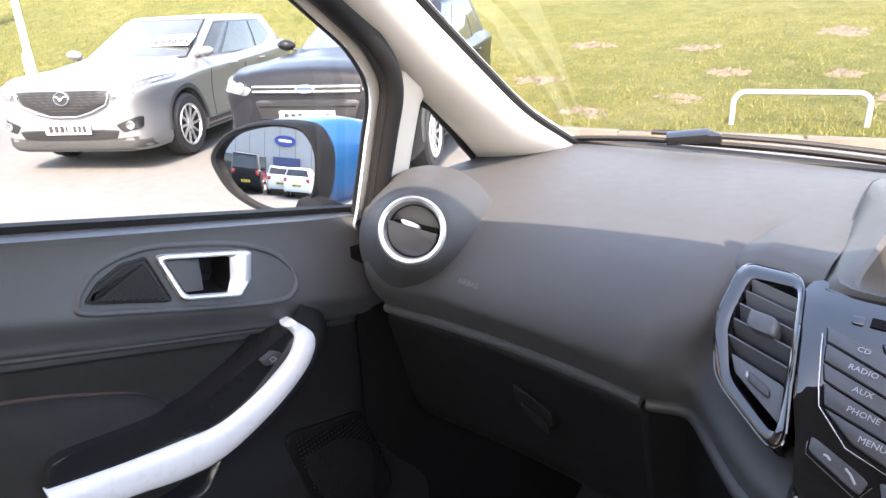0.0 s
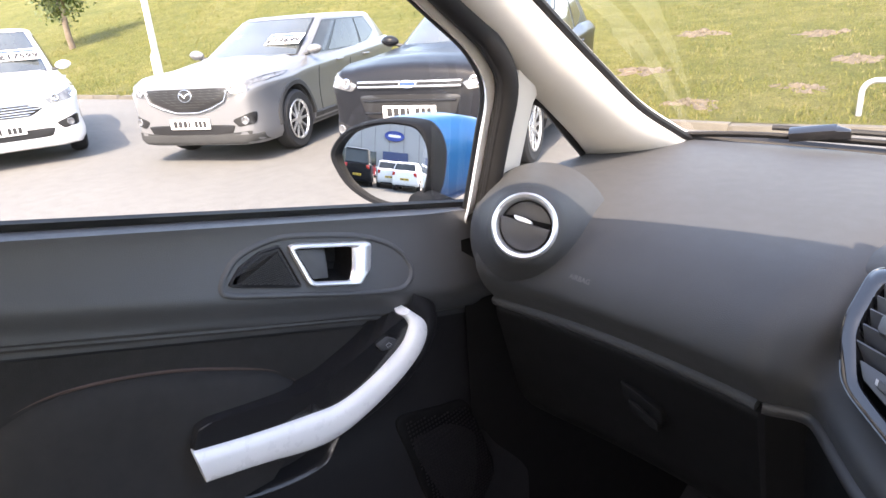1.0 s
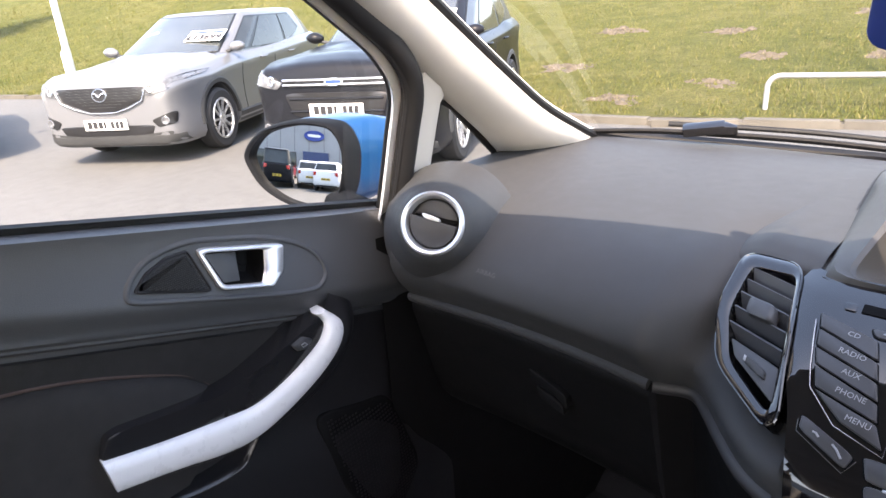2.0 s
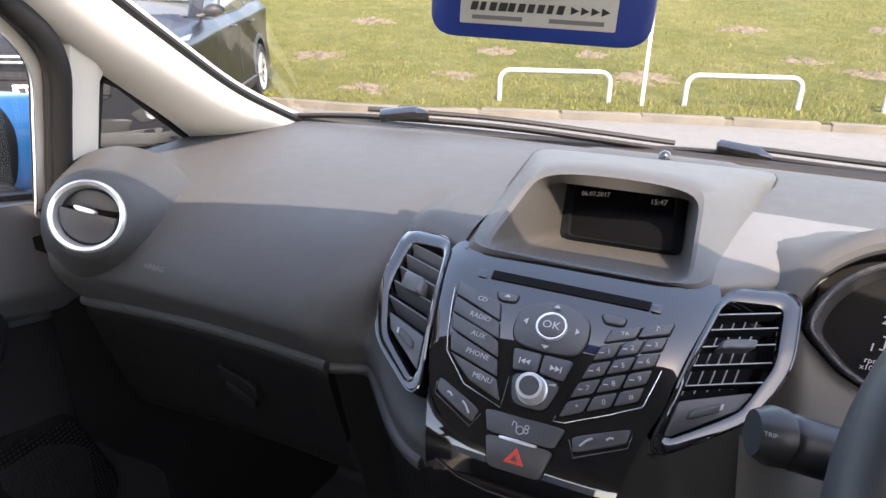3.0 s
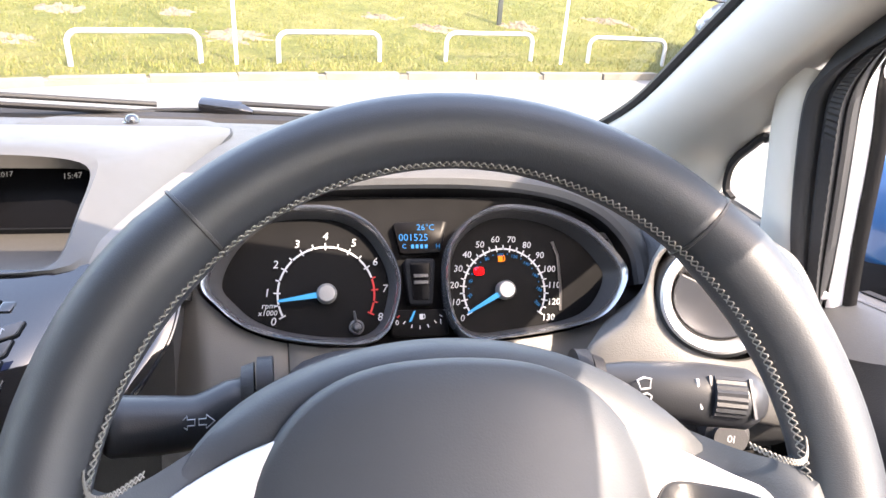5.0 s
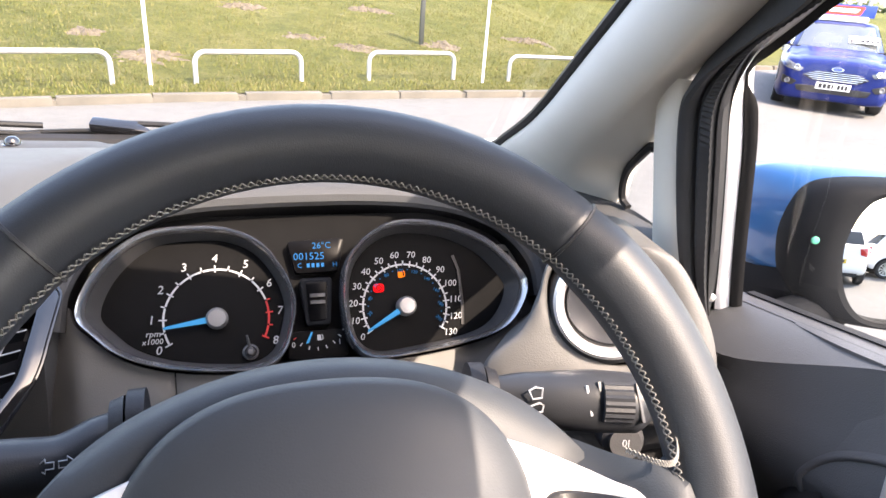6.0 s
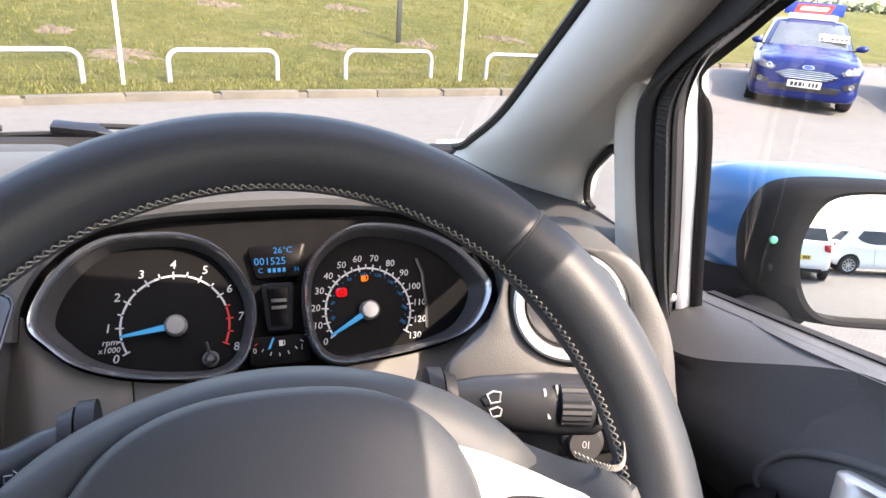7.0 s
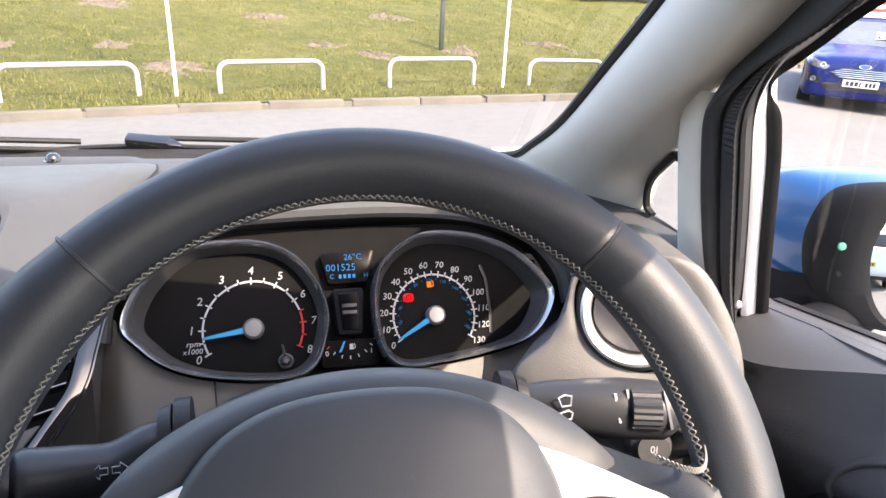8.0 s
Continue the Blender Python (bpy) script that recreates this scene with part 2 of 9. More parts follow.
def tube(bm, pts, r, seg=10, closed=False, caps=True, flat=1.0):
    """A round bar along pts; r: one radius or one for each point."""
    P = [Vector(p) for p in pts]
    rings, n0 = [], None
    for i, p in enumerate(P):
        a, b = P[i - 1] if (i or closed) else p, P[(i + 1) % len(P)] if (i + 1 < len(P) or closed) else p
        t = (b - a).normalized()
        if n0 is None:
            n0 = t.orthogonal().normalized()
        n0 = (n0 - t * n0.dot(t)).normalized()
        m = t.cross(n0)
        k = r[i] if isinstance(r, (list, tuple)) else r
        rings.append([p + k * (math.cos(q) * n0 + flat * math.sin(q) * m) for q in (2 * math.pi * s / seg for s in range(seg))])
    sheet(bm, rings, close_u=True, close_v=closed, caps=caps and not closed)


def block(bm, size, m=None, bevel=0.0, seg=2):
    """A box with rounded edges."""
    g = bmesh.ops.create_cube(bm, size=1.0, matrix=(m or Matrix.Identity(4)) @ Matrix.Diagonal((*size, 1)))
    if bevel:
        es = list({e for v in g["verts"] for e in v.link_edges})
        bmesh.ops.bevel(bm, geom=es, offset=bevel, segments=seg, affect="EDGES", profile=0.6)


def disc(bm, r, h, m, seg=32, bevel=0.0, r2=None):
    """A drum of radius r (r2 at its top) and height h along its z, with a rounded upper edge."""
    r2 = r if r2 is None else r2
    prof = [(0, 0), (r, 0), (r2, h - bevel), (r2 - bevel * 0.4, h - bevel * 0.4), (r2 - bevel, h), (0, h)] if bevel else [(0, 0), (r, 0), (r2, h), (0, h)]
    turned(bm, prof, m, seg)


def turned(bm, prof, m, seg=32):
    """A turned body: (radius, height) points round the z axis of m."""
    rings = []
    for r, h in prof:
        rings.append([m @ Vector((r * math.cos(2 * math.pi * s / seg), r * math.sin(2 * math.pi * s / seg), h)) for s in range(seg)] if r > 1e-6 else [m @ Vector((0, 0, h))])
    prev = None
    for ring in rings:
        cur = [bm.verts.new(p) for p in ring]
        if prev:
            for s in range(seg):
                a, b = prev[s % len(prev)], prev[(s + 1) % len(prev)]
                c, d = cur[(s + 1) % len(cur)], cur[s % len(cur)]
                f = []
                for v in (a, b, c, d):
                    if v not in f:
                        f.append(v)
                if len(f) > 2:
                    try:
                        bm.faces.new(f)
                    except ValueError:
                        pass
        prev = cur


def slab(bm, outline, place, h0, h1, bevel=0.0015, inset=1.0):
    """A raised plate: a 2D outline laid on a surface by place(a, b, h), from height h0 to h1, with a rounded rim."""
    ca, cb = sum(p[0] for p in outline) / len(outline), sum(p[1] for p in outline) / len(outline)

    def shrunk(d):
        out = []
        for a, b in outline:
            l = math.hypot(a - ca, b - cb) or 1
            out.append((ca + (a - ca) * (1 - d / l), cb + (b - cb) * (1 - d / l)))
        return out
    rings = [[place(a, b, h0) for a, b in outline], [place(a, b, h1 - bevel) for a, b in outline],
             [place(a, b, h1 - bevel * 0.3) for a, b in shrunk(bevel * 0.35 * inset)], [place(a, b, h1) for a, b in shrunk(bevel * 1.1 * inset)]]
    sheet(bm, rings, close_u=True, caps=True)


def rounded(corners, r=0.25, n=4):
    """A polygon with its corners rounded: r is the share of each side that is rounded away."""
    out, k = [], len(corners)
    for i in range(k):
        p, a, b = Vector(corners[i]), Vector(corners[i - 1]), Vector(corners[(i + 1) % k])
        s, e = p + (a - p) * r, p + (b - p) * r
        for j in range(n + 1):
            t = j / n
            out.append(tuple((1 - t) ** 2 * s + 2 * t * (1 - t) * p + t * t * e))
    return out


def frame_of(o, nrm, up):
    """A pose at o with z along nrm and y near up."""
    z = Vector(nrm).normalized()
    x = Vector(up).cross(z).normalized()
    y = z.cross(x)
    return Matrix((( x.x, y.x, z.x, o[0]), (x.y, y.y, z.y, o[1]), (x.z, y.z, z.z, o[2]), (0, 0, 0, 1)))


def lettering(name, words, size, m, mat, parent, label="", align="CENTER", shear=0.0, fat=0.0):
    """Words in the built-in font as a flat mesh in the xy plane of m."""
    cu = bpy.data.curves.new(name, "FONT")
    cu.body, cu.size, cu.align_x, cu.align_y, cu.shear, cu.offset = words, size, align, "CENTER", shear, fat
    cu.resolution_u, cu.extrude = 2, size * 0.01
    tmp = new("tmp_words", cu)
    me = bpy.data.meshes.new_from_object(tmp.evaluated_get(bpy.context.evaluated_depsgraph_get()))
    bpy.data.objects.remove(tmp)
    bm = bmesh.new()
    bm.from_mesh(me)
    bm.transform(m)
    bpy.data.meshes.remove(me)
    return part(name, bm, mat, parent, label, smooth=0)


def soft(x, a, b):
    k = min(1.0, max(0.0, (x - a) / (b - a)))
    return k * k * (3 - 2 * k)


# ---- outside: ground ----
KERB = [(-60, -14), (-25, 0.5), (-15.5, 4.2), (-10.6, 5.9), (-4.2, 6.75), (-2.06, 7.45), (0.09, 8.1), (4.07, 8.95), (4.9, 9.14), (5.5, 9.24), (5.74, 9.55), (6.4, 10.9), (7.2, 12.2), (9, 13.2), (12, 13.8), (20, 16), (60, 25)]


def kerb_y(x):
    return float(np.interp(x, [p[0] for p in KERB], [p[1] for p in KERB]))


def bank_z(x, y):
    d = max(0.0, (y - kerb_y(x)) * 0.93)
    top = 2.3 - 0.9 * min(1.0, max(0.0, (x - 4) / 8)) + 2.6 * min(1.0, max(0.0, (-5 - x) / 8)) + 3.0 * soft(-x, 13, 26)
    z = 0.075 + 0.05 * min(d, 1) + (0.15 + 0.09 * soft(-x, 11, 21)) * max(0.0, d - 1)
    return min(z, top) + 0.03 * noise.noise((x * 0.8, y * 0.8, 0)) * min(1.0, d)


def ground_z(x, y):
    """The car park falls gently into a drained hollow beyond the driver's side."""
    return -0.21 * math.exp(-((x - 10.3) ** 2) / 9 - ((y - 9.2) ** 2) / 6)


def build_ground():
    bm = bmesh.new()
    xs = [-600, -60, -20, -8, 0, 3] + [4 + 0.75 * i for i in range(18)] + [20, 60, 600]
    sheet(bm, [[(x, y, ground_z(x, y)) for x in xs] for y in [-600, -60, -20, -8, 0, 2] + [3 + 0.75 * i for i in range(18)] + [20, 60, 600]])
    solid("ground", bm, M_ASPHALT, "pale worn asphalt of the car park", "car park", "structure")
    bm = bmesh.new()
    xs = [-60 + 2.0 * i for i in range(18)] + [-24 + 0.5 * i for i in range(80)] + [16 + 2 * i for i in range(23)]
    ds = [0.0, 0.15, 0.35, 0.6, 0.9, 1.3] + [1.8 + 0.55 * i for i in range(30)] + [20, 26, 40, 80, 300]
    sheet(bm, [[(x, kerb_y(x) + d, bank_z(x, kerb_y(x) + d)) for x in xs] for d in ds])
    solid("grass_bank", bm, M_GRASS, "sunlit grass bank, patchy and dry", "grass", "structure")


def build_kerb():
    root = thing("kerb", "row of worn concrete kerb stones along the grass", "kerb", kind="structure")
    path = spline([(x, y, 0) for x, y in KERB if -26 < x < 21], 40)
    step = 0.915
    me = None
    last, marks = path[0], []
    acc = 0.0
    for p in path[1:]:
        acc += (p - last).length
        if acc >= step:
            marks.append((p.copy(), (p - last).normalized()))
            acc = 0.0
        last = p
    for p, t in marks:
        if me is None:
            bm = bmesh.new()
            block(bm, (0.911, 0.13, 0.24), Matrix.Translation((0, 0, -0.035)), 0.007, 2)
            ob = part("kerb_stone", bm, M_KERB, root)
            me = ob.data
        else:
            ob = new("kerb_stone", me)
            ob.parent = root
        ob.matrix_basis = Matrix.Translation(p - Vector((t.x, t.y, 0)) * 0.46 + Vector((t.y, -t.x, 0)) * 0.03) @ Matrix.Rotation(math.atan2(t.y, t.x) + random.uniform(-0.01, 0.01), 4, "Z")


def build_kerb_bed():
    bm = bmesh.new()
    path = spline([(x, y, 0) for x, y in KERB if -30 < x < 30], 12)
    rows = []
    for i, p in enumerate(path):
        t = (path[min(len(path) - 1, i + 1)] - path[max(0, i - 1)]).normalized()
        n = Vector((-t.y, t.x, 0))
        rows.append([p + n * -0.075 + Vector((0, 0, -0.05)), p + n * -0.075 + Vector((0, 0, 0.055)), p + n * 0.10 + Vector((0, 0, 0.07)), p + n * 0.16 + Vector((0, 0, 0.0))])
    sheet(bm, rows)
    solid("kerb_bed", bm, M_KERB, "mortar bed under the kerb stones", "kerb", "structure")


def build_hoops():
    spots = [((-2.695, 7.75), (-1.416, 8.2)), ((-0.544, 8.467), (0.718, 8.876)), ((1.639, 9.119), (2.944, 9.479)), ((3.846, 9.572), (5.071, 9.645)), ((8.75, 14.0), (10.1, 14.25))]
    for (ax, ay), (bx, by) in spots:
        a, b = Vector((ax, ay, 0)), Vector((bx, by, 0))
        w, zb = (b - a).length, min(bank_z(ax, ay), bank_z(bx, by))
        root = thing("hoop_barrier", "galvanised steel tube hoop barrier set in the grass", "barrier", (0, 0, 0), "hoops along the kerb")
        bm = bmesh.new()
        r, h = 0.13, 0.375
        arc = [(-w / 2 + r - r * math.cos(q), 0, h - r + r * math.sin(q)) for q in [math.pi / 2 * k / 7 for k in range(8)]]
        arc2 = [(-x, 0, z) for x, _, z in arc[::-1]]
        tube(bm, [(-w / 2, 0, -0.15), (-w / 2, 0, 0.1), *arc, *arc2, (w / 2, 0, 0.1), (w / 2, 0, -0.15)], 0.03, 12)
        part("hoop", bm, M_GALV, root)
        mid = (a + b) / 2
        root.matrix_basis = Matrix.Translation((mid.x, mid.y, zb)) @ Matrix.Rotation(math.atan2(by - ay, bx - ax), 4, "Z")


def build_poles():
    for x, y in ((-1.021, 8.276), (3.358, 9.339)):
        bm = bmesh.new()
        z = bank_z(x, y)
        tube(bm, [(x, y, z - 0.2), (x, y, 3.0), (x, y, 5.4)], [0.021, 0.020, 0.018], 10)
        solid("flag_pole", bm, M_POLE, "slim white-painted flag pole in the grass", "pole", group="white poles along the kerb")
    x, y = -17.0, 4.55
    bm = bmesh.new()
    tube(bm, [(x, y, 0), (x, y, 0.9), (x + 0.1, y, 1.0), (x + 0.1, y, 7)], [0.11, 0.11, 0.075, 0.06], 12)
    solid("lamp_column", bm, M_POLE, "white painted street lamp column by the kerb", "lamp column")
    x, y = 2.9, 11.6
    z = bank_z(x, y)
    root = thing("marker_post", "black painted marker post with a small box on top", "post", (x, y, z))
    bm = bmesh.new()
    block(bm, (0.075, 0.075, 0.98), Matrix.Translation((x, y, z + 0.39)), 0.006)
    part("post", bm, M_POSTBLACK, root)
    bm = bmesh.new()
    block(bm, (0.19, 0.14, 0.13), Matrix.Translation((x, y, z + 0.92)), 0.01)
    part("box", bm, M_POSTBLACK, root)
    bm = bmesh.new()
    block(bm, (0.22, 0.17, 0.02), Matrix.Translation((x, y, z + 0.995)), 0.006)
    part("cap", bm, M_POSTBLACK, root)


build_ground()
build_kerb()
build_kerb_bed()
build_hoops()
build_poles()

# ---- inside the car: dashboard ----
FACE = spline([(0, 0.556, 1.252), (0, 0.52, 1.241), (0, 0.48, 1.222), (0, 0.44, 1.188), (0, 0.404, 1.150), (0, 0.392, 1.11), (0, 0.40, 1.06)], 24)
FACE_L = [0.0]
for _p, _q in zip(FACE, FACE[1:]):
    FACE_L.append(FACE_L[-1] + (_q - _p).length)
FACE_Y, FACE_Z = [p.y for p in FACE], [p.z for p in FACE]


def on_face(a, b, h=0.0):
    """A point of the centre stack: a across, b down along its face from the top, h out of it."""
    y, z = np.interp(b, FACE_L, FACE_Y), np.interp(b, FACE_L, FACE_Z)
    y1, z1 = np.interp(b + 0.004, FACE_L, FACE_Y), np.interp(b + 0.004, FACE_L, FACE_Z)
    y0, z0 = np.interp(b - 0.004, FACE_L, FACE_Y), np.interp(b - 0.004, FACE_L, FACE_Z)
    t = Vector((0, y1 - y0, z1 - z0)).normalized()
    n = Vector((0, t.z, -t.y))
    n = -n if n.y > 0 else n
    side = max(0.0, abs(a) - 0.1)
    if side > 0:
        n = (n + Vector((math.copysign(0.45, a), 0, 0))).normalized()
    return Vector((a, y + (0.75 if a > 0 else 0.58) * side, z)) + n * h


def face_pose(a, b, h=0.0):
    o = on_face(a, b, h)
    up = on_face(a, b - 0.003, h) - o
    right = on_face(a + 0.003, b, h) - o
    return frame_of(o, right.cross(up), up)


def dash_row(x):
    """The dashboard's section at x, from the windscreen down to the lip over the glovebox."""
    e = soft(-x, 0.612, 0.668) if x < 0 else soft(x, 0.692, 0.748)
    back, drop = 0.13 * e, 0.03 * e
    sink = 0.075 * (1 - soft(abs(x - 0.012), 0.098, 0.118))      # under the display hood
    low = 0.17 * (1 - soft(x - 0.005, 0.115, 0.245)) if x > 0 else 0.17 * (1 - soft(-x, 0.03, 0.085))
    fwd = (1 - soft(-x, 0.075, 0.250)) * soft(-x, 0.03, 0.075) if x < 0 else 0.0      # the lip runs forward beside the stack
    wide = 0.015 * math.sin(math.pi * min(1, max(0, (x + 0.62) / 0.5))) if x < -0.12 else 0
    nook = 1 - (soft(x, 0.185, 0.25) if x > 0 else soft(-x, 0.183, 0.240))                       # behind the centre stack
    gauges = soft(x, 0.175, 0.215) * (1 - soft(x, 0.585, 0.63))    # behind the gauges
    face = (0.10 if x > 0 else 0.062) * nook + 0.150 * gauges
    pts = [(1.10 - 0.20 * e, 1.225), (1.02 - 0.12 * e, 1.250), (0.88 - 0.03 * e, 1.262 - sink * 0.7), (0.72, 1.262 - sink), (0.61 + 0.06 * gauges + 0.05 * nook, 1.254 - sink), (0.53 + back + face, 1.240 - drop - sink * 0.5), (0.472 + back + face, 1.212 - drop - 0.015 * gauges),
           (0.452 + back + face, 1.178 - drop - low * 0.2 - 0.008 * gauges), (0.462 + back + 0.06 * nook * (1 - fwd) - 0.050 * fwd + 0.11 * gauges, 1.142 - drop * 0.6 - low * 0.6 + wide), (0.484 + back + 0.05 * nook * (1 - fwd) - 0.080 * fwd + 0.01 * gauges, 1.112 - 0.02 * e - low + wide)]
    return spline([(x, y, z) for y, z in pts], 6)


def build_dash():
    root = thing("dashboard", "soft grey moulded plastic dashboard under the windscreen", "dashboard", (0, 0.6, 1.0))
    bm = bmesh.new()
    xs = [-0.665 + 0.01 * i for i in range(142)]
    rows = [dash_row(x) for x in xs]
    sheet(bm, rows)
    for row, x in ((rows[0], -0.672), (rows[-1], 0.752)):
        sheet(bm, [row, [(x, 0.62 + (p.y - 0.62) * 0.8, 1.17 + (p.z - 1.17) * 0.7) for p in row]])
    lip = [r[-1] for r in rows]
    sheet(bm, [lip, [p + Vector((0, 0.02, -0.008)) for p in lip], [p + Vector((0, 0.04, -0.004)) for p in lip]])
    part("upper_pad", bm, M_DASH, root, "soft grey padded upper dash")
    for x0, x1 in ((-0.64, -0.238), (-0.2345, -0.085)):
        bm = bmesh.new()
        roll = [dash_row(x0 + (x1 - x0) * k / 30)[-1] + Vector((0, 0.004, -0.006)) for k in range(31)]
        tube(bm, roll, 0.0085, 10)
        part("lip_roll", bm, M_DASH if x0 < -0.3 else M_DARK, root, "rounded lip over the glovebox" if x0 < -0.3 else "")
    # glovebox and lower panels; their near-black colour includes the shade under the dash
    bm = bmesh.new()
    gx = [-0.632 + 0.397 * i / 18 for i in range(19)]

    def glove(x, k):
        top = dash_row(x)[-1]
        y, z = ((0.006, -0.006), (-0.002, -0.018), (0.006, -0.05), (0.02, -0.10), (0.05, -0.19), (0.12, -0.26))[k]
        return Vector((x, top.y + y, top.z + z))
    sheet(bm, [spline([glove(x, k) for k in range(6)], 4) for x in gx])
    lid = part("glovebox_lid", bm, M_DARKER, root, "closed glovebox lid, coloured darker for the shade under the dash")
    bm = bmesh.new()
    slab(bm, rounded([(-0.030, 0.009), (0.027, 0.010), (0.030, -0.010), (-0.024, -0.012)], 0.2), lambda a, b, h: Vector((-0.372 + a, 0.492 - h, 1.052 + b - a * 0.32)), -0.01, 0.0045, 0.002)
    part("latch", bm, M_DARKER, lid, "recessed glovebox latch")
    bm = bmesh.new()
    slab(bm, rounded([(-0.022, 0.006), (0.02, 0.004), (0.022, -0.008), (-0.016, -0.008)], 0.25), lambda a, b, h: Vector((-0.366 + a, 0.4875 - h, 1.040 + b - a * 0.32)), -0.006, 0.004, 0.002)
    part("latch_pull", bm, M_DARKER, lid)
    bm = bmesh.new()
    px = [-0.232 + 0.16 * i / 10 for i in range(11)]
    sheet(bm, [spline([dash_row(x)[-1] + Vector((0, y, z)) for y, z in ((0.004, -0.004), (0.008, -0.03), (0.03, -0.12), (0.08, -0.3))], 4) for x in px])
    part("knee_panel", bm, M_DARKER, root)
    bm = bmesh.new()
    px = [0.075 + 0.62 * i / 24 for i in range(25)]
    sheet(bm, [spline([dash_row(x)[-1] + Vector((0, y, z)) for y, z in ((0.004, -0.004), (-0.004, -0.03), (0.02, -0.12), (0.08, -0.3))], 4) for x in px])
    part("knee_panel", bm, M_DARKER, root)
    # airbag mark pressed into the pad
    bars = frame_of((-0.435, 0.4545, 1.2015), (0.0, -0.85, 0.5), (0, 0.4, 0.9))
    lettering("airbag_mark", "AIRBAG", 0.0085, bars @ Matrix.Translation((0, 0, 0.0022)), M_DASHTOP, root, "moulded airbag lettering")
    return root


def side_vent(o, n, parent, r=0.0375, pod=True):
    """A round air vent in a ring, with a pod behind it."""
    m = frame_of(o, n, (0, 0, 1))
    bm = bmesh.new()
    turned(bm, [(r * 1.22, -0.06), (r * 1.18, -0.012), (r * 1.12, -0.002), (r * 1.06, 0.0), (r * 1.02, -0.004), (r * 0.95, -0.03)] if not pod else [(r * 2.55, -0.112), (r * 2.15, -0.085), (r * 1.80, -0.056), (r * 1.52, -0.031), (r * 1.31, -0.012), (r * 1.16, -0.002), (r * 1.06, 0.0), (r * 1.02, -0.004), (r * 0.95, -0.03)], m, 48)
    part("vent_pod", bm, M_DASH, parent)
    bm = bmesh.new()
    turned(bm, [(r * 1.06, -0.002), (r * 1.05, 0.004), (r * 0.99, 0.0065), (r * 0.90, 0.0045), (r * 0.845, -0.003), (r * 0.83, -0.012)], m, 56)
    part("vent_ring", bm, M_SATIN, parent, "satin chrome vent ring")
    bm = bmesh.new()
    turned(bm, [(r * 0.84, -0.01), (r * 0.82, -0.006), (r * 0.78, -0.014), (r * 0.70, -0.02), (0, -0.021)], m, 40)
    part("vent_drum", bm, M_DARK, parent, "black round vent drum")
    tilt = m @ Matrix.Rotation(radians(-16), 4, "Z")
    bm = bmesh.new()
    rr = r * 0.80
    up = [(rr * math.cos(q), rr * math.sin(q)) for q in [math.pi * k / 16 for k in range(17)]]
    slab(bm, [(a, max(b, 0.002)) for a, b in up], lambda a, b, h: tilt @ Vector((a, b, h - 0.020 + 0.010 * b / rr)), -0.006, 0.006, 0.002)
    part("vent_flap", bm, M_BUTTON, parent)
    # solid black strip in place of the shade between the flaps
    bm = bmesh.new()
    slab(bm, rounded([(-0.90 * rr, 0.0065), (-0.45 * rr, 0.0095), (0.40 * rr, 0.0100), (0.93 * rr, 0.0115), (0.88 * rr, 0.0010), (-0.88 * rr, 0.0010)], 0.12), lambda a, b, h: tilt @ Vector((a, b, h)), -0.016, -0.0085, 0.0008)
    part("vent_gap_shade", bm, M_DIAL, parent, "black strip painted as the shade between the flaps")
    bm = bmesh.new()
    lo = [(rr * math.cos(q), -rr * math.sin(q)) for q in [math.pi * k / 16 for k in range(17)]]
    slab(bm, [(a, min(b, -0.002) + 0.006 * (b > -0.002)) for a, b in lo], lambda a, b, h: tilt @ Vector((a, b, h - 0.014 + 0.010 * (1 + b / rr))), -0.006, 0.006, 0.002)
    part("vent_flap", bm, M_BUTTON, parent)
    bm = bmesh.new()
    slab(bm, rounded([(-0.016, 0.004), (0.012, 0.0025), (0.016, -0.0035), (-0.010, -0.004)], 0.35), lambda a, b, h: tilt @ Vector((a * 0.80 - 0.004, b * 0.8 + 0.0065, h + 0.003)), -0.008, 0.0015, 0.0012)
    part("vent_tab", bm, M_SATIN, parent, "bright vent thumb tab")


def ring_pts(c, k, n=56, e=4.0):
    """A rounded four-sided ring: c are its corners (top left, top right, bottom right, bottom left)."""
    out = []
    for i in range(n):
        q = 2 * math.pi * i / n + math.pi / 4
        ca, sa = math.cos(q), math.sin(q)
        s = (abs(ca) ** e + abs(sa) ** e) ** (-1 / e)
        u, v = 0.5 + 0.5 * s * ca * k, 0.5 + 0.5 * s * sa * k
        tl, tr, br, bl = [Vector(p) for p in c]
        out.append((bl * (1 - u) + br * u) * (1 - v) + (tl * (1 - u) + tr * u) * v)
    return out


